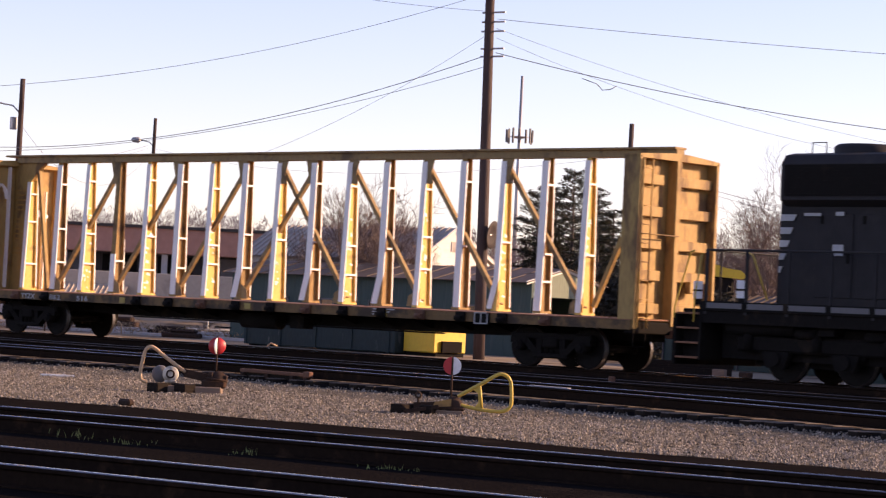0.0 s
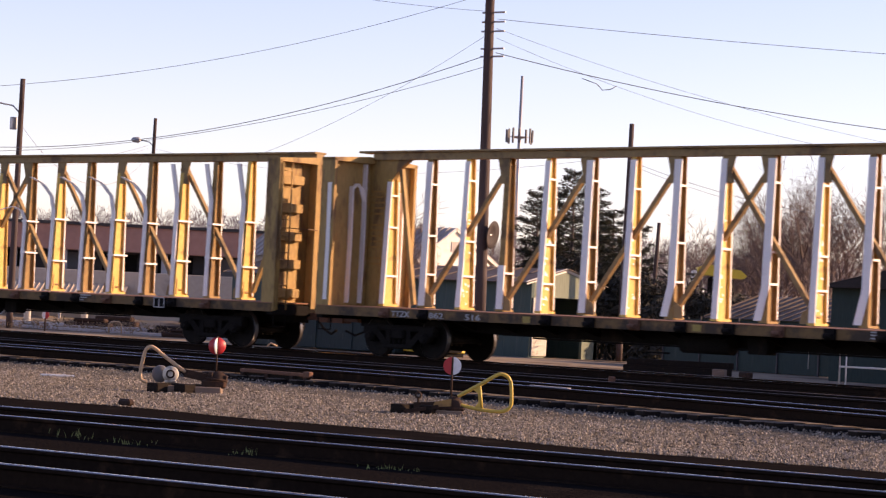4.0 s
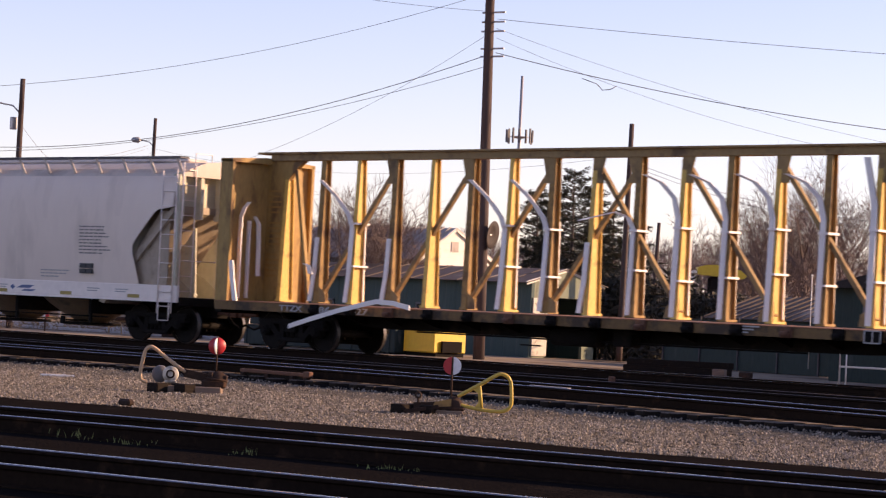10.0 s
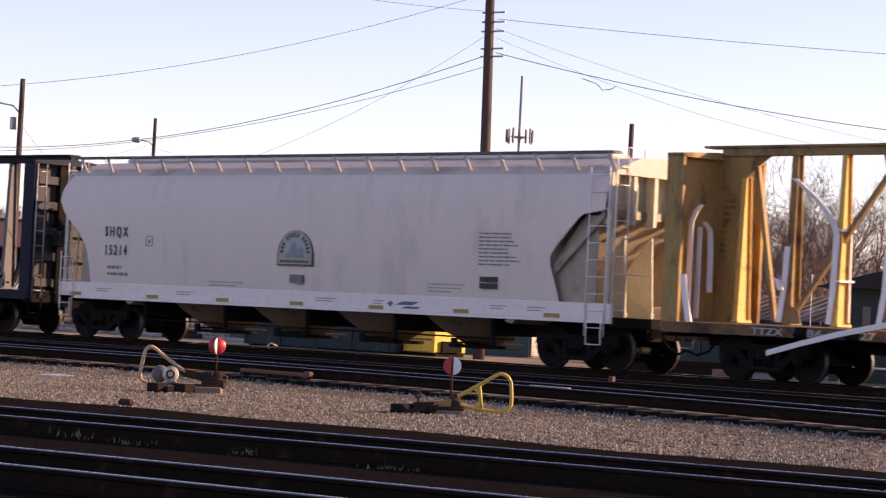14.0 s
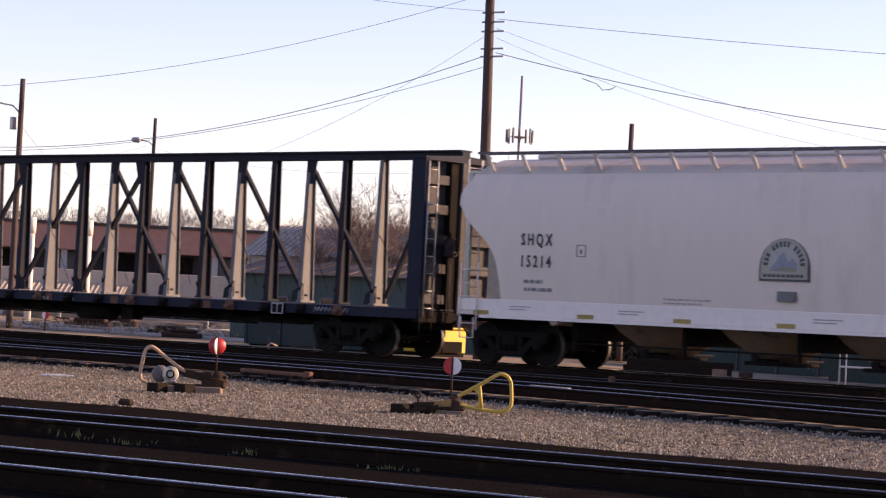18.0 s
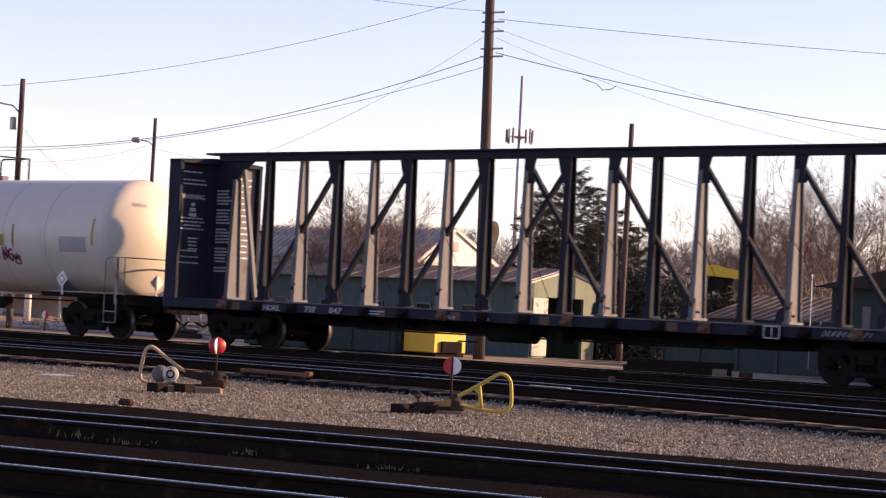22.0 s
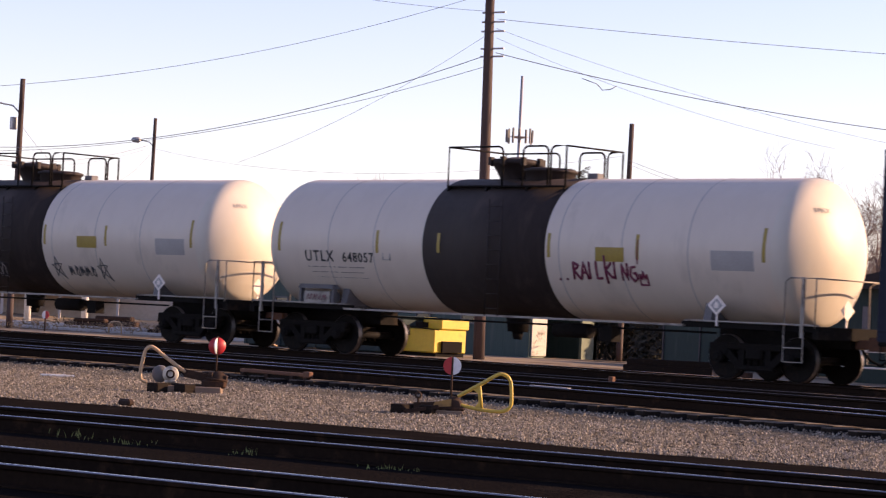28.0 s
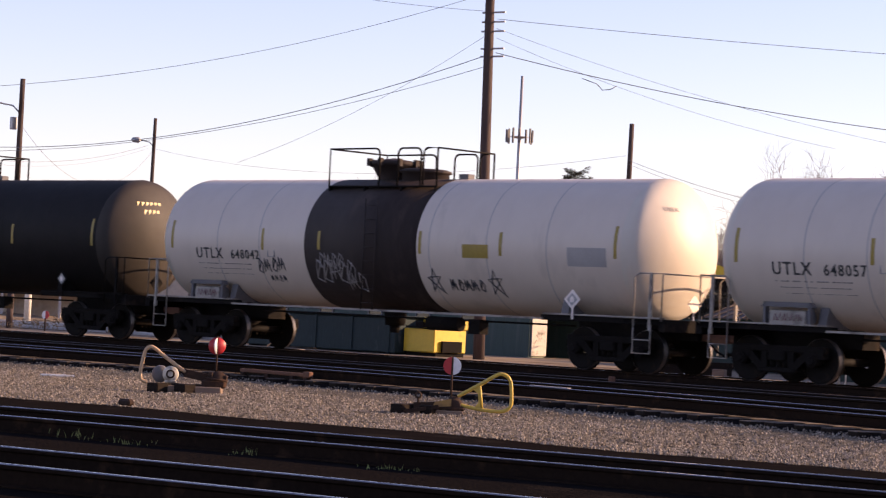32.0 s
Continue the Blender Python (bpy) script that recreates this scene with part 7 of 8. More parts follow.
def build_yard_things():
    # low teal steel bin before the shed
    b = thing("steel_skip", "long low dull teal steel skip with white scuffs", "skip", at=pose(-64.6, 57.6, -0.34, 0, 0, 0))
    part("body", Shape().box(-0.8, 6.6, 0, 1.8, 0.05, 1.18, bev=0.03), M["teal"], b)
    part("rim", Shape().box(-0.85, 6.65, -0.06, 1.86, 1.18, 1.27, bev=0.02), M["teal"], b)
    for k in range(5):
        part("rib", Shape().box(-0.7 + 1.75 * k, -0.62 + 1.75 * k, -0.04, 0.0, 0.05, 1.18), M["teal"], b)
    for x in (-0.4, 6.2):
        part("skid", Shape().box(x - 0.1, x + 0.1, 0.0, 1.8, 0.0, 0.06), M["undersill"], b)
    # yellow machine
    y = thing("yellow_generator", "boxy yellow yard machine with a stepped housing and dark fittings", "machine", at=pose(-57.15, 57.9, -0.33, 0, 0, 0))
    part("housing", Shape().box(-0.75, 0.65, 0, 1.5, 0.12, 0.88, bev=0.03), M["bin"], y)
    part("tall_housing", Shape().box(-0.05, 0.72, 0.25, 1.55, 0.88, 1.22, bev=0.03), M["bin"], y)
    part("hood", Shape().prism([(-0.75, 0.88), (-0.05, 0.88), (-0.05, 1.2), (-0.75, 1.25)], "y", 0.9, 1.5), M["bin"], y)
    part("skid", Shape().box(-0.7, 0.65, 0.1, 1.4, 0.0, 0.13), M["undersill"], y)
    part("side_bar", Shape().tube([(-0.6, -0.05, 0.94), (0.9, -0.05, 0.86)], 0.02, 6), M["undersill"], y)
    part("vent", Shape().box(-0.2, 0.12, -0.02, 0.26, 0.92, 1.1), M["undersill"], y)
    g = Shape()
    g.box(0.68, 0.76, 0.3, 1.2, 0.14, 0.5)
    part("engine_grille", g, M["undersill"], y)
    # low sleeper stack and loose blocks
    g = thing("timber_stack", "low stack of dark old timbers", "timber stack", at=pose(-45.2, 56.4, -0.34, 0, 0, 40))
    for k in range(3):
        part("timber", Shape().box(-1.6, 1.5, 0.26 * k, 0.26 * k + 0.24, 0, 0.2, bev=0.01), M["blocktie"], g)
    for k in range(2):
        part("timber", Shape().box(-1.5, 1.55, 0.1 + 0.27 * k, 0.34 + 0.27 * k, 0.2, 0.38, bev=0.01), M["blocktie"], g)
    solid("timber_block", Shape().box(-0.18, 0.18, -0.12, 0.12, 0, 0.2, bev=0.01), M["block"], "squared pale wooden block on the sand", "block", "blocks", at=pose(-43.9, 56.6, -0.34, 0, 0, 20))
    solid("timber_block", Shape().box(-0.2, 0.2, -0.12, 0.12, 0, 0.16, bev=0.02), M["castiron"], "dark iron block on the sand", "block", "blocks", at=pose(-43.2, 56.9, -0.34, 0, 0, -20))
    # tan hoop rails and kerbs at the far left
    g = Shape()
    g.tube([(-0.25, 0, 0), (-0.24, 0, 0.38), (-0.15, 0, 0.46), (0.15, 0, 0.48), (0.24, 0, 0.40), (0.26, 0, 0)], 0.03, 7)
    solid("hoop_guard", g, M["bronzepipe"], "small tan hoop guard beyond the train's track", "hoop", at=pose(-77.51, 61.59, -0.33, 0, 0, 40))
    g = Shape()
    g.tube([(-0.12, 0, 0), (-0.08, 0, 0.2), (0.02, 0, 0.28), (0.2, 0, 0.2)], 0.025, 7)
    solid("hoop_guard", g, M["bronzepipe"], "small bent pipe beside the track", "hoop", at=pose(-55.0, 49.5, -0.33, 0, 0, 40))
    for (x, y2, ln, rz, w, hh) in ((-78, 62.5, 26, 2, 0.18, 0.14), (-80, 67, 30, 3, 0.22, 0.18), (-84, 72, 34, 3, 0.3, 0.16)):
        solid("kerb", Shape().box(-ln / 2, ln / 2, -w / 2, w / 2, 0, hh, bev=0.02), M["concrete"], "long pale concrete kerb in the yard", "kerb", "kerbs", "structure", at=pose(x, y2, -0.36, 0, 0, rz))
    for (x, y2, s) in ((-88, 68.5, 1.0), (-79.5, 66, 0.8), (-92, 73, 1.2), (-73.9, 62, 0.7)):
        g = Shape().box(-1.1 * s, 1.0 * s, -0.3, 0.35, 0, 0.3 * s, bev=0.06)
        g.box(-0.7 * s, 0.8 * s, -0.25, 0.25, 0.3 * s, 0.48 * s, bev=0.06)
        solid("rail_scrap", g, M["castiron"], "low dark rusty lump of track scrap", "scrap", "track scrap", at=pose(x, y2, -0.35, 0, 0, 30))
    p = thing("pipe_barrier", "low white pipe barrier with one tall post in the yard", "barrier", at=pose(-85.9, 73.5, -0.34, 0, 0, 40))
    part("tall_post", Shape().rod((0, 0, 0), (0, 0, 1.0), 0.035, seg=7), M["whitewall"], p)
    part("rail", Shape().tube([(-1.5, 0, 0.22), (1.55, 0, 0.22)], 0.026, 6), M["whitewall"], p)
    for x in (-1.5, -0.5, 0.5, 1.55):
        part("stub_post", Shape().rod((x, 0, 0), (x, 0, 0.24), 0.026, seg=6), M["whitewall"], p)
    st = thing("small_target", "small red and white switch target on short stem", "switch stand", "switch stands", at=pose(-77.5, 58.2, -0.33))
    part("stem", Shape().rod((0, 0, 0), (0, 0, 0.5), 0.03, seg=7), M["castiron"], st)
    target_disc(st, 0, 0, 0.62, 0.16, 20)


build_yard_things()


def build_far_buildings():
    # long brick works with a loading dock
    b = thing("brick_works", "long low red-brown brick industrial building with a pale loading dock", "factory", at=pose(-107.2, 77.4, -0.38, 0, 0, 44.2))
    part("wall", Shape().box(-8, 15.5, 0.9, 1.2, 0, 3.9), M["shade"], b, "dark recessed front under the eaves")
    g = Shape()
    g.box(-8, 15.5, -0.6, 9, 3.85, 5.15, bev=0.03)
    part("upper_wall", g, M["brickroof"], b)
    part("roof", Shape().box(-8.2, 15.7, -0.75, 9.2, 5.15, 5.30), M["shade"], b)
    part("loading_dock", Shape().box(-8, 15.2, -2.2, 0.9, 0, 2.82, bev=0.03), M["dockwall"], b, "pale loading dock wall")
    ribbed_roof(b, ((-8, -4.3, 1.52), (7.0, -4.3, 1.52), (7.0, -2.21, 2.10), (-8, -2.21, 2.10)), 60, M["dockwall"], "canopy_sheet", rib=0.04)
    for k in range(6):
        part("canopy_post", Shape().box(-7.8 + 2.9 * k, -7.68 + 2.9 * k, -4.25, -4.13, 0, 1.52), M["concrete"], b)
    for k in range(9):
        part("pillar", Shape().box(-7.2 + 2.6 * k, -6.9 + 2.6 * k, -0.3, 0.0, 2.82, 3.85), M["concrete"], b)
    for k in range(7):
        part("dock_door", Shape().box(-6.4 + 2.9 * k, -4.6 + 2.9 * k, 0.84, 0.90, 2.83, 3.75), M["undersill"] if k % 3 else M["greybeam"], b)
    bank = Shape()
    for k in range(24):
        x0, h0, h1 = -9 + k, 0.40 + 0.14 * noise.noise((k * 0.7, 0.3, 0)), 0.40 + 0.14 * noise.noise(((k + 1) * 0.7, 0.3, 0))
        ring = lambda x, hh: [(x, -6.2, 0.0), (x, -4.8, hh * 0.7), (x, -3.6, hh), (x, -2.25, hh), (x, -2.25, 0.0)]
        bank.add(ring(x0, h0) + ring(x0 + 1, h1), [(i, i + 1, i + 6, i + 5) for i in range(4)])
    solid("earth_bank", bank, M["sand"], "low bank of brown earth before the loading dock", "bank", kind="structure", at=pose(-107.2, 77.4, -0.38, 0, 0, 44.2))
    for (x, y) in ((-97.7, 72.3), (-95.75, 74.2)):
        s = thing("vent_stack", "white round vent stack with a wider cap", "vent stack", "vent stacks", at=pose(x, y, -0.38))
        part("pipe", Shape().rod((0, 0, 0), (0, 0, 4.6), 0.17, seg=16), M["whitewall"], s)
        part("cap", Shape().rod((0, 0, 4.35), (0, 0, 5.12), 0.21, seg=16), M["whitewall"], s)
    # grey metal-roofed building with a white sunlit gable behind the shed
    h = thing("gabled_warehouse", "long warehouse with corrugated grey roof and white sunlit gable", "warehouse", at=pose(-78.94, 69.7, -0.38, 0, 0, 0))
    part("wall", Shape().box(0, 10.05, 0, 3.7, 0, 3.5), M["concrete"], h)
    part("gable_wall", Shape().prism([(0.0, 0.0), (3.7, 0.0), (3.7, 3.48), (1.65, 4.78), (0, 3.48)], "x", 10.05, 10.2), M["whitewall"], h, "white sunlit gable wall")
    part("gable_wall", Shape().prism([(0, 3.5), (3.7, 3.5), (1.65, 4.78)], "x", 0.0, 0.15), M["concrete"], h)
    ribbed_roof(h, ((-0.3, -0.4, 3.5), (10.3, -0.4, 3.5), (10.3, 1.65, 4.83), (-0.3, 1.65, 4.83)), 30, M["greyroof"], rib=0.06)
    ribbed_roof(h, ((-0.3, 4.1, 3.5), (10.3, 4.1, 3.5), (10.3, 1.65, 4.83), (-0.3, 1.65, 4.83)), 13, M["greyroof"], rib=0.05)
    for p0, p1 in (((10.26, -0.45, 3.44), (10.26, 1.65, 4.80)), ((10.26, 4.15, 3.44), (10.26, 1.65, 4.80))):
        part("barge_board", Shape().beam(p0, p1, 0.14, 0.06, side=(1, 0, 0)), M["whitewall"], h, "white barge board")
    part("gable_vent", Shape().box(10.2, 10.23, 1.45, 1.85, 3.9, 4.3), M["greyroof"], h)
    part("downpipe", Shape().rod((-0.05, -0.05, 0), (-0.05, -0.05, 3.5), 0.05, seg=8), M["whitewall"], h)
    # low green shed and dark building at the right
    h = thing("low_shed", "low green shed with a ribbed dark metal roof", "shed", at=pose(-52.17, 66.47, -0.38, 0, 0, -15.4))
    ln, ez, rz = 6.97, 1.78, 2.53
    part("wall", Shape().box(0, ln, 0.3, 4.2, 0, ez), M["green"], h)
    part("gable_wall", Shape().prism([(0.3, ez), (4.2, ez), (2.25, rz - 0.05)], "x", 0.0, 0.1), M["green"], h)
    ribbed_roof(h, ((-0.2, 0, ez - 0.05), (ln + 0.2, 0, ez - 0.05), (ln + 0.2, 2.25, rz), (-0.2, 2.25, rz)), 14, M["metalroof"], rib=0.05)
    ribbed_roof(h, ((-0.2, 4.5, ez - 0.05), (ln + 0.2, 4.5, ez - 0.05), (ln + 0.2, 2.25, rz), (-0.2, 2.25, rz)), 6, M["metalroof"], rib=0.05)
    d = thing("yard_office", "dark teal yard office with a hipped dark roof", "office", at=pose(-42.15, 59.4, -0.36, 0, 0, 8))
    part("wall", Shape().box(0, 9, 0, 5, 0, 2.75), M["fencegreen"], d)
    part("roof", Shape().add([(-0.4, -0.4, 2.7), (9.4, -0.4, 2.7), (9.4, 5.4, 2.7), (-0.4, 5.4, 2.7), (2.2, 2.5, 3.75), (6.8, 2.5, 3.75)], [(0, 1, 5, 4), (1, 2, 5), (2, 3, 4, 5), (3, 0, 4), (3, 2, 1, 0)]), M["undersill"], d)
    part("window", Shape().box(1.0, 1.25, -0.03, 0.0, 0.9, 2.2), M["greybeam"], d)
    # green fence panel wall along the sand
    f = thing("steel_fence", "dark green sheet steel fence with grey posts", "fence", at=pose(-53.6, 66.0, -0.36, 0, 0, -14))
    for k in range(8):
        part("panel", Shape().box(2.0 * k, 2.0 * k + 1.97, 0, 0.04, 0.05, 1.65), M["fencegreen"], f)
        part("post", Shape().box(2.0 * k - 0.03, 2.0 * k + 0.03, -0.05, 0.0, 0, 1.75), M["greydirty"], f)
    part("notice", Shape().box(10.6, 11.5, -0.03, -0.005, 0.95, 1.35), M["white"], f, "white blank notice board")
    p = thing("pipe_gate", "white pipe gate frame before the yard office", "gate", at=pose(-39.6, 56.3, -0.35, 0, 0, 6))
    g = Shape()
    g.tube([(0, 0, 0), (0, 0, 0.95), (4, 0, 0.95), (4, 0, 0)], 0.035, 7)
    g.tube([(0.2, 0, 0), (0.2, 0, 0.95)], 0.025, 6)
    g.tube([(0, 0, 0.5), (4, 0, 0.5)], 0.03, 6)
    part("frame", g, M["whitewall"], p)
    e = thing("yellow_digger", "bright yellow excavator standing behind dark bushes", "excavator", at=pose(-61.35, 78.9, -0.4, 0, 0, 44))
    part("engine_cover", Shape().prism([(-0.95, 3.52), (-0.2, 3.46), (0.85, 3.40), (1.0, 3.52), (0.75, 3.74), (0.2, 3.80), (-0.2, 3.92), (-0.6, 3.90), (-0.95, 3.80)], "y", -0.4, 0.5), M["bin"], e)
    # white box added in place of a bright gap of sky
    part("cab", Shape().box(-1.15, -0.98, -0.46, 0.4, 3.20, 3.66, bev=0.04), M["whitewall"], e)
    part("turret", Shape().box(-0.5, 0.5, -0.3, 0.3, 1.1, 3.46, bev=0.1), M["undersill"], e)
    part("tracks", Shape().box(-1.2, 1.2, -0.9, 0.9, 0, 1.1, bev=0.2), M["undersill"], e)
    q = thing("lamp_post", "short pale post with a small round top", "post", at=pose(-46.14, 63.93, 1.80))
    part("stem", Shape().rod((0, 0, -1.9), (0, 0, 0.95), 0.016, seg=8), M["whitewall"], q)
    part("globe", Shape().spin([(0.94, 0.0), (0.95, 0.03), (0.985, 0.042), (1.02, 0.03), (1.03, 0.0)], 12, "z"), M["whitewall"], q)
    v = thing("parked_car", "pale parked car behind the shed", "car", at=pose(-54.5, 79.0, -0.38, 0, 0, 40))
    part("body", Shape().box(-2.1, 2.1, -0.85, 0.85, 0.35, 0.95, bev=0.12), M["steel"], v)
    part("cabin", Shape().prism([(-1.3, 0.95), (1.2, 0.95), (0.7, 1.45), (-0.8, 1.45)], "y", -0.75, 0.75), GLASS, v)
    for x in (-1.35, 1.35):
        for y in (-0.85, 0.72):
            part("wheel", Shape().rod((x, y, 0.32), (x, y + 0.14, 0.32), 0.32, seg=14), M["undersill"], v)


build_far_buildings()


# ------------------------------------------------------------------ trees
def limb(v, f, p, d, length, r, level, rnd, spread, droop=0.0, keep=None):
    """One branch as a bent three-sided tube, with side branches."""
    segs = 3 if level < 3 else 2
    pts = [(p, r)]
    q, dd = p.copy(), d.copy()
    for s in range(segs):
        dd = (dd + Vector((rnd.uniform(-1, 1), rnd.uniform(-1, 1), rnd.uniform(-0.6, 1) + droop)) * 0.16).normalized()
        q = q + dd * (length / segs)
        pts.append((q.copy(), r * (1 - 0.72 * (s + 1) / segs)))
    n = 3 if level else 7
    base = len(v)
    for c, rad in pts:
        s1 = dd.cross(Vector((0.3, 0.2, 1)))
        s1 = s1.normalized() if s1.length > 1e-4 else Vector((1, 0, 0))
        s2 = s1.cross(dd).normalized()
        for k in range(n):
            a = 2 * math.pi * k / n
            v.append(tuple(c + s1 * math.cos(a) * rad + s2 * math.sin(a) * rad))
    for i in range(len(pts) - 1):
        for k in range(n):
            f.append((base + i * n + k, base + i * n + (k + 1) % n, base + (i + 1) * n + (k + 1) % n, base + (i + 1) * n + k))
    if level >= spread["depth"]:
        return
    for k in range(spread["kids"][level]):
        t = rnd.uniform(0.28, 1.0) if level else rnd.uniform(0.32, 1.0)
        i = min(segs - 1, int(t * segs))
        c = pts[i][0].lerp(pts[i + 1][0], t * segs - i)
        a = rnd.uniform(0, 2 * math.pi)
        side = dd.cross(Vector((math.cos(a), math.sin(a), 0.3))).normalized()
        ang = rnd.uniform(*spread["angle"])
        nd = (dd * math.cos(ang) + side * math.sin(ang)).normalized()
        limb(v, f, c, nd, length * rnd.uniform(*spread["ratio"]), max(0.0075, r * (1 - 0.7 * t) * 0.60), level + 1, rnd, spread, droop)


def bare_tree(x, y, z, height, seed, label="bare winter tree with fine grey-brown twigs", kids=(9, 6, 5, 3), r=0.16, lean=0.0):
    rnd = random.Random(seed)
    t = thing("bare_tree", label, "tree", "bare trees", at=pose(x, y, z))
    v, f = [], []
    sp = dict(depth=len(kids), kids=kids, angle=(0.35, 0.95), ratio=(0.42, 0.66))
    trunk, tf = [], []
    limb(trunk, tf, Vector((0, 0, 0)), Vector((lean, 0, 1)).normalized(), height * 0.55, r, 0, rnd, dict(sp, depth=0))
    rnd = random.Random(seed)
    limb(v, f, Vector((0, 0, 0)), Vector((lean, 0, 1)).normalized(), height * 0.55, r * 0.98, 0, rnd, sp)
    g = Shape()
    g.add(trunk, tf, 0, True)
    part("trunk", g, M["bark"], t)
    me = bpy.data.meshes.new("crown")
    me.from_pydata(v, [], f)
    me.materials.append(M["twig"])
    part("crown", me, None, t)
    return t


def pine_tree(x, y, z, height, seed, width=2.6, label="dark green pine with ragged layered boughs"):
    rnd = random.Random(seed)
    t = thing("pine_tree", label, "tree", "pine trees", at=pose(x, y, z))
    g = Shape()
    for k in range(8):
        a, b = k / 8, (k + 1) / 8
        g.rod((0.1 * math.sin(3 * a), 0, height * a), (0.1 * math.sin(3 * b), 0, height * b), 0.16 * (1 - 0.9 * a), 0.16 * (1 - 0.9 * b), 7, caps=False)
    part("trunk", g, M["bark"], t)
    v, f, bv, bf = [], [], [], []
    zz = height * 0.12
    while zz < height - 0.15:
        up = zz / height
        reach = width * 1.08 * (1.0 - up) ** 0.52 * rnd.uniform(0.72, 1.12) + 0.2
        turn = rnd.uniform(0, 6.28)
        for k in range(6):
            if rnd.random() < 0.16:
                continue
            a = turn + 6.28 * k / 6 + rnd.uniform(-0.35, 0.35)
            ln = reach * rnd.uniform(0.6, 1.12)
            rise, sag = rnd.uniform(0.05, 0.35) + 0.35 * up, rnd.uniform(0.05, 0.25)
            side = Vector((-math.sin(a), math.cos(a), 0))

            def at(q):
                return Vector((math.cos(a) * ln * q, math.sin(a) * ln * q, zz + ln * (rise * q - sag * q * q)))
            o = len(bv)
            for c, rr in ((at(0), 0.035), (at(0.5), 0.022), (at(1), 0.007)):
                bv += [tuple(c + Vector((rr * math.cos(q), rr * math.sin(q), rr * math.sin(q + 1)))) for q in (0, 2.1, 4.2)]
            for r in (0, 3):
                bf += [(o + r, o + r + 1, o + r + 4, o + r + 3), (o + r + 1, o + r + 2, o + r + 5, o + r + 4), (o + r + 2, o + r, o + r + 3, o + r + 5)]
            # sprays of long needles on the outer part of the bough, in flat tufts with gaps between them
            for m in range(int(8 + ln * 21)):
                q = rnd.uniform(0.3, 1.05)
                c = at(q) + side * rnd.gauss(0, 0.30 * ln * (1.1 - q) + 0.08) + Vector((0, 0, rnd.gauss(0.03, 0.08)))
                for n in range(13):
                    ta = rnd.uniform(0, 6.28)
                    u = Vector((math.cos(ta), math.sin(ta), rnd.uniform(-0.25, 0.55))) * rnd.uniform(0.09, 0.21)
                    w = Vector((-math.sin(ta), math.cos(ta), rnd.uniform(-0.5, 0.5))) * rnd.uniform(0.016, 0.034)
                    p = c + u * 0.2
                    o = len(v)
                    v += [tuple(p - w), tuple(p + w), tuple(c + u)]
                    f.append((o, o + 1, o + 2))
        zz += rnd.uniform(0.34, 0.58)
    me = bpy.data.meshes.new("bough_frame")
    me.from_pydata(bv, [], bf)
    me.materials.append(M["bark"])
    tagged(part("bough_frame", me, None, t), kind="stuff")
    me = bpy.data.meshes.new("needles")
    me.from_pydata(v, [], f)
    me.materials.append(M["needles"])
    part("crown", me, None, t)
    return t


def thicket(name, spots, label, mat, seed, leaf=(0.06, 0.16), kind="stuff"):
    """Dense undergrowth: many small leaves and stems over a list of (x, y, z, width, height, count)."""
    rnd = random.Random(seed)
    v, f = [], []
    for (x, y, z, w, h2, n) in spots:
        for i in range(n):
            a, rr = rnd.uniform(0, 6.28), math.sqrt(rnd.random())
            hh = rnd.random() ** 0.8
            k = 1 - 0.55 * hh ** 2
            c = Vector((x + math.cos(a) * rr * w * k, y + math.sin(a) * rr * w * k * 0.6, z + hh * h2 * (0.75 + 0.4 * noise.noise((x + a, hh * 3, rr * 2)))))
            u = Vector((rnd.uniform(-1, 1), rnd.uniform(-1, 1), rnd.uniform(-0.2, 1))).normalized() * rnd.uniform(*leaf) * 1.6
            s = Vector((rnd.uniform(-1, 1), rnd.uniform(-1, 1), rnd.uniform(-1, 1))).normalized() * rnd.uniform(*leaf) * 0.45
            o = len(v)
            v += [tuple(c - u - s), tuple(c - u + s), tuple(c + u)]
            f.append((o, o + 1, o + 2))
    me = bpy.data.meshes.new(name)
    me.from_pydata(v, [], f)
    me.materials.append(mat)
    return tagged(new(name, me), label, "bushes", kind=kind)


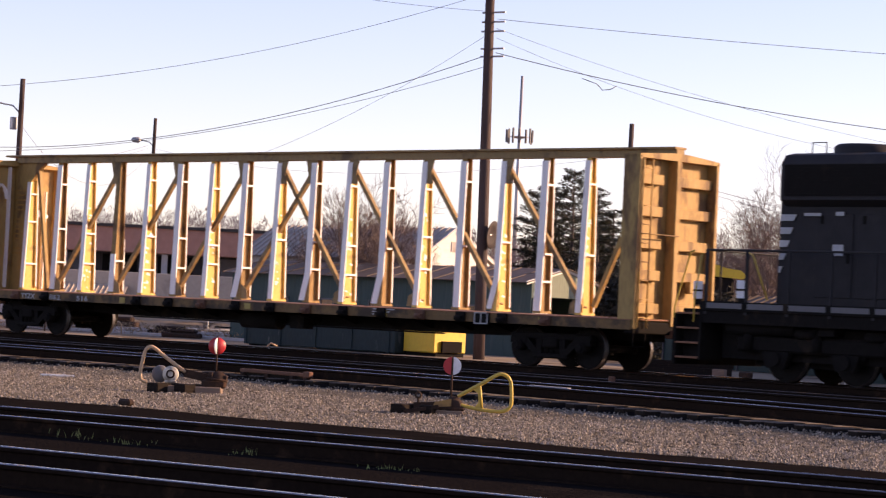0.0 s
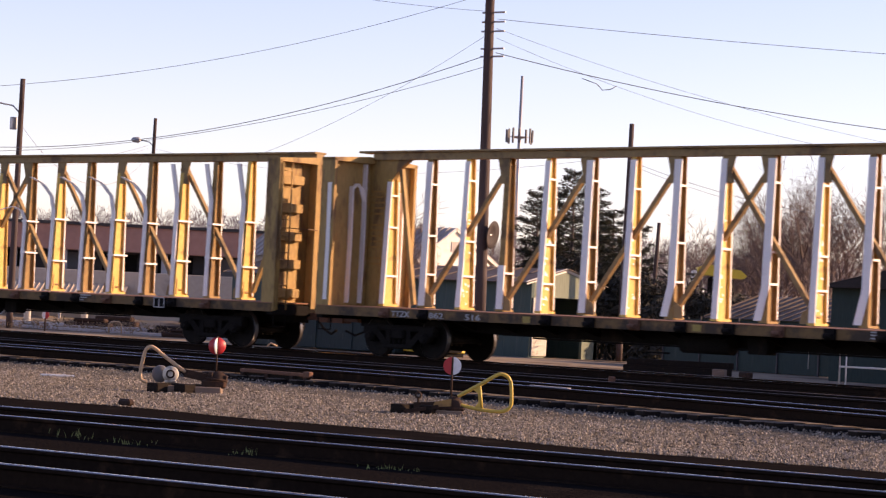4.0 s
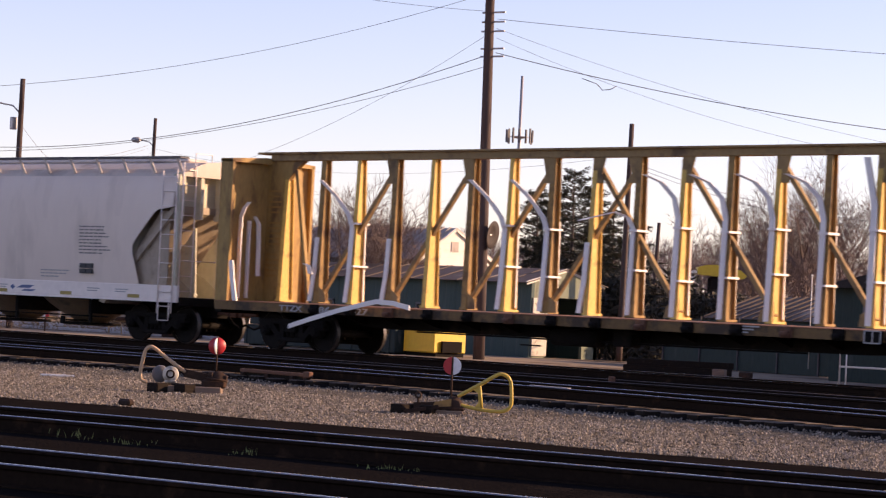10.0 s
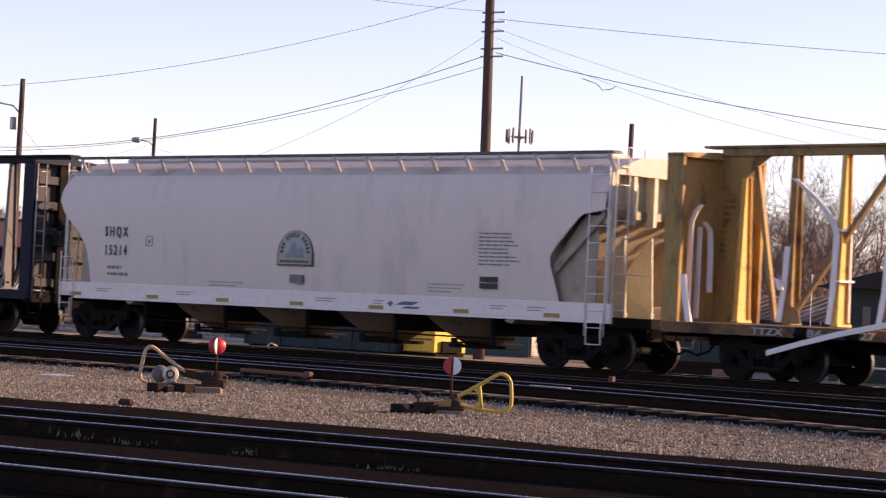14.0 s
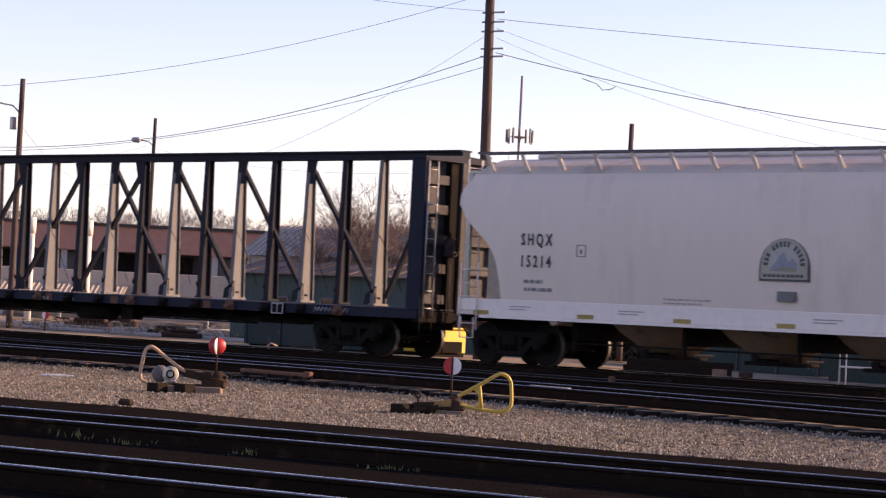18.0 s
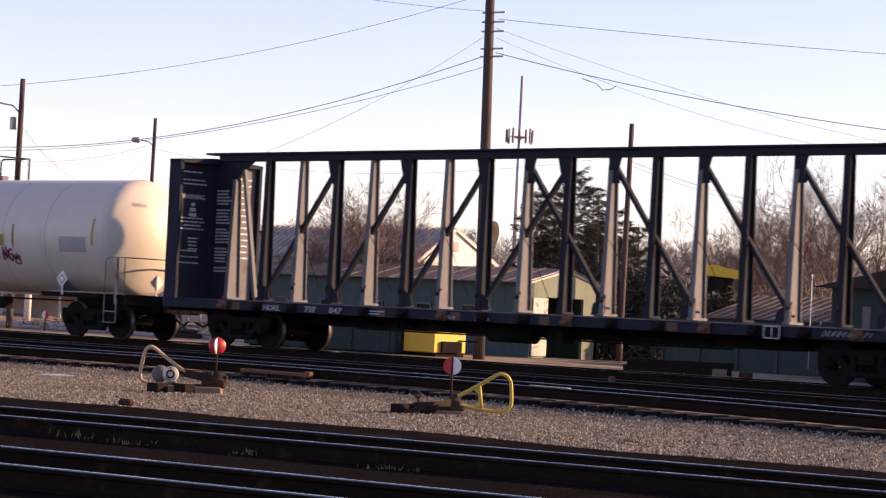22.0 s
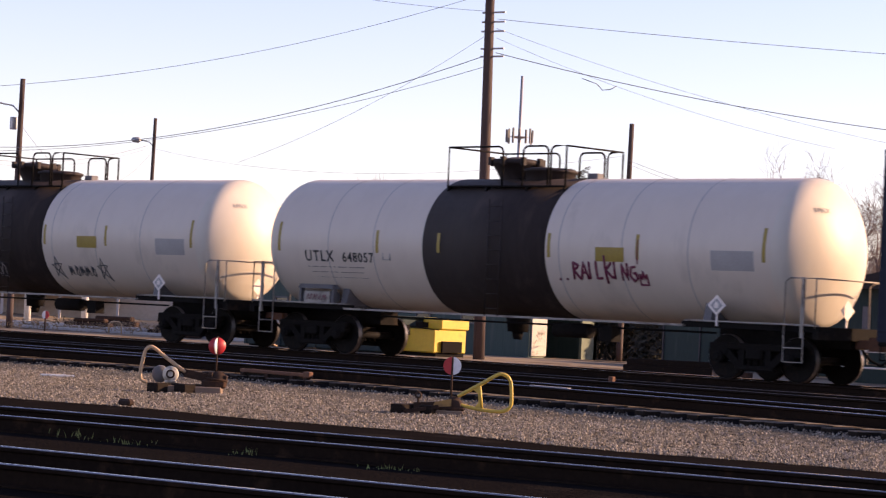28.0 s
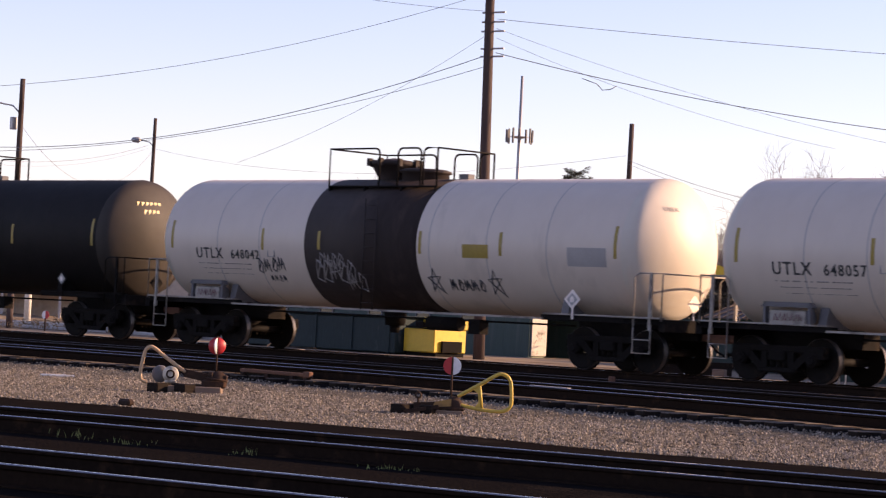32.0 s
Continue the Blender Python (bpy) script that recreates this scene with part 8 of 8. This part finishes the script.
def build_trees():
    back = [(-71.28, 67.24, 6.23, 0.15), (-71.81, 69.51, 6.17, 0.17), (-71.71, 71.02, 5.83, 0.14), (-74.34, 71.26, 5.66, 0.12), (-73.93, 68.89, 5.09, 0.10), (-73.27, 73.70, 5.40, 0.11), (-69.26, 67.82, 5.76, 0.13)]
    for k, (x, y, z, r) in enumerate(back):
        bare_tree(x, y, -0.4, z + 0.4, 40 + k, r=r, kids=(11, 7, 6, 5))
    right = [(-78.29, 100.83, 7.59, 0.16), (-80.33, 105.79, 8.81, 0.19), (-76.07, 102.94, 9.22, 0.23), (-73.38, 101.34, 9.76, 0.24), (-75.09, 106.66, 9.85, 0.23), (-69.35, 101.10, 9.04, 0.22), (-73.04, 97.56, 7.71, 0.16), (-69.83, 97.88, 8.13, 0.18), (-81.60, 111.53, 8.82, 0.18)]
    for k, (x, y, z, r) in enumerate(right):
        bare_tree(x, y, -0.4, z + 0.4, 70 + k, r=r, kids=(11, 7, 6, 5))
    lone = [(-118.08, 122.12, 8.23, 0.10), (-109.05, 116.98, 7.15, 0.10), (-74.52, 92.02, 5.33, 0.10), (-69.94, 88.07, 6.25, 0.10), (-95.86, 101.97, 5.47, 0.09), (-111.89, 114.24, 6.85, 0.1)]
    for k, (x, y, z, r) in enumerate(lone):
        bare_tree(x, y, -0.4, z + 0.4, 100 + k, r=r)
    pines = [(-84.48, 96.17, 8.70, 3.1), (-86.38, 99.92, 8.16, 2.5), (-87.12, 96.43, 7.56, 2.4), (-89.09, 100.08, 8.02, 2.5), (-80.41, 94.62, 6.61, 2.2), (-74.39, 89.35, 5.70, 1.8), (-79.65, 92.60, 5.71, 2.0), (-83.94, 94.03, 5.33, 1.9), (-72.21, 85.92, 4.76, 1.6)]
    for k, (x, y, z, w) in enumerate(pines):
        pine_tree(x, y, -0.4, z + 0.4, 20 + k, w)
    spots = [(-59.27, 70.65, 3.33, 1.5, 2600), (-58.53, 71.36, 3.46, 1.6, 2600), (-58.97, 73.73, 3.32, 1.5, 2600), (-55.69, 68.58, 2.44, 1.4, 2200), (-57.19, 72.69, 2.81, 1.6, 2600), (-56.59, 73.27, 2.76, 1.4, 2200), (-81.90, 93.25, 4.61, 2.2, 2800), (-83.09, 92.11, 4.11, 1.7, 2000), (-75.68, 88.15, 4.18, 1.8, 2400)]
    thicket("evergreen_thicket", [(x, y, -0.4, w, z + 0.4, n) for x, y, z, w, n in spots], "dense dark evergreen undergrowth behind the sheds", M["shrub"], 5, (0.07, 0.17))
    brush = [(-68.18, 89.87, 3.90, 1.8, 1500), (-67.29, 90.73, 4.21, 1.8, 1500), (-66.39, 91.60, 4.40, 1.8, 1600), (-65.31, 92.64, 4.60, 1.8, 1600), (-63.08, 92.02, 4.60, 1.8, 1600), (-90.09, 85.30, 4.06, 2.2, 1800), (-88.90, 86.45, 4.42, 2.2, 1800), (-89.11, 89.04, 4.27, 2.2, 1600)]
    thicket("brown_brush", [(x, y, -0.4, w, z + 0.4, n) for x, y, z, w, n in brush], "tangled brown winter brush under bare trees", M["twig"], 6, (0.02, 0.07))
    weeds = [(-81.3, 59.1, 0.0, 1.6, 0.42, 120), (-83.2, 61.4, 0.0, 1.6, 0.52, 120), (-85.1, 63.8, 0.0, 1.6, 0.62, 120), (-79.7, 60.6, 0.0, 1.6, 0.72, 120), (-81.6, 63.0, 0.0, 1.6, 0.42, 120), (-83.5, 65.4, 0.0, 1.6, 0.52, 120), (-78.2, 62.2, 0.0, 1.6, 0.62, 120), (-80.0, 64.6, 0.0, 1.6, 0.72, 120), (-81.8, 67.0, 0.0, 1.6, 0.42, 120), (-76.6, 63.7, 0.0, 1.6, 0.52, 120), (-78.3, 66.2, 0.0, 1.6, 0.62, 120), (-80.1, 68.7, 0.0, 1.6, 0.72, 120), (-75.0, 65.3, 0.0, 1.6, 0.42, 120), (-76.7, 67.8, 0.0, 1.6, 0.52, 120), (-61.0, 72.3, 0.0, 1.4, 0.5, 420), (-59.4, 72.7, 0.0, 1.4, 0.5, 420), (-59.2, 74.3, 0.0, 1.4, 0.5, 420)]
    thicket("dry_weeds", [(x, y, -0.4, w2, h2, n) for x, y, z, w2, h2, n in weeds], "patches of dry straw-coloured weeds in the yard", M["straw"], 9, (0.03, 0.09))
    # distant line of bare woods, closing the view at its foot
    rnd = random.Random(77)
    v, f = [], []
    for i in range(1100):
        a = radians(112 + 44 * (i + rnd.random()) / 1100)
        d = rnd.uniform(190, 300)
        hh = d * (0.0300 + 0.0045 * max(0, min(1, (math.degrees(a) - 128.8) / 11.6)) + 0.004 * noise.noise((math.degrees(a) * 0.7, 1.7, 0)) + rnd.uniform(-0.006, 0.003)) + 1.5
        base = Vector((d * math.cos(a), d * math.sin(a), -0.5))
        for j in range(150):
            s = 0.30 + 0.68 * rnd.random() ** 0.6
            w = 1.7 * (1.10 - s)
            c = base + Vector((rnd.gauss(0, w), rnd.gauss(0, w), hh * s))
            t = rnd.uniform(0, 6.28)
            q = rnd.uniform(0.15, 0.7)
            e = c + Vector((math.cos(t) * q, math.sin(t) * q, rnd.uniform(-0.1, 0.7)))
            o = len(v)
            wv = Vector((0.022, 0.019, 0))
            v += [tuple(c - wv), tuple(c + wv), tuple(e)]
            f.append((o, o + 1, o + 2))
        o = len(v)
        v += [tuple(base - Vector((0.10, 0.08, 0))), tuple(base + Vector((0.10, 0.08, 0))), tuple(base + Vector((0, 0, hh * 0.9)))]
        f.append((o, o + 1, o + 2))
    me = bpy.data.meshes.new("distant_woods")
    me.from_pydata(v, [], f)
    me.materials.append(M["farwood"])
    tagged(new("distant_woods", me), "hazy distant line of bare winter woods", "woods", kind="stuff")
    v, f = [], []
    for i in range(300):
        a, b = radians(108 + 52 * i / 300), radians(108 + 52 * (i + 1) / 300)
        d = 330 + rnd.uniform(-10, 10)
        hh = d * rnd.uniform(0.012, 0.019) + 1
        o = len(v)
        v += [(d * math.cos(a), d * math.sin(a), -0.5), (d * math.cos(b), d * math.sin(b), -0.5), (d * math.cos(b), d * math.sin(b), hh * 0.9), (d * math.cos((a + b) / 2), d * math.sin((a + b) / 2), hh), (d * math.cos(a), d * math.sin(a), hh * 0.85)]
        f += [(o, o + 1, o + 2, o + 3, o + 4)]
    me = bpy.data.meshes.new("distant_scrub")
    me.from_pydata(v, [], f)
    me.materials.append(M["farwood"])
    tagged(new("distant_scrub", me), "distant low scrub under the tree line", "woods", kind="stuff")


build_trees()

# ------------------------------------------------------------------ the train rolls by
RUN = [0.000, 3.379, 6.817, 10.267, 13.715, 17.176, 20.679, 24.230, 27.791, 31.377, 34.978, 38.547, 42.042, 45.489, 48.967, 52.472, 56.003,
       59.572, 63.174, 66.793, 70.454, 74.099, 77.717, 81.335, 84.935, 88.484, 92.005, 95.514, 99.012, 102.500, 105.914, 109.279, 112.602]   # metres rolled by each whole second


def rolled(t):
    """How far the train has rolled by t seconds: a smooth curve through RUN."""
    k = max(0, min(len(RUN) - 2, int(t)))
    s0, s1 = RUN[k], RUN[k + 1]
    m0 = (s1 - RUN[k - 1]) / 2 if k else s1 - s0
    m1 = (RUN[k + 2] - s0) / 2 if k + 2 < len(RUN) else s1 - s0
    u = t - k
    return s0 * (1 + 2 * u) * (1 - u) ** 2 + m0 * u * (1 - u) ** 2 + s1 * u * u * (3 - 2 * u) - m1 * u * u * (1 - u)


def motions():
    for car, x_mid in VEHICLES:
        rows = []
        for k in range(33):
            x = x_mid + rolled(k)
            rows.append((k, pose(x, line_train(x), 0, 0, 0, heading(line_train, x))))
        walk(car, rows)
    steps = 168
    for w, x, r in WHEELS:
        walk(w, [(32 * k / steps, pose(x, 0, r, 0, math.degrees(rolled(32 * k / steps) / r), 0)) for k in range(steps + 1)])


motions()
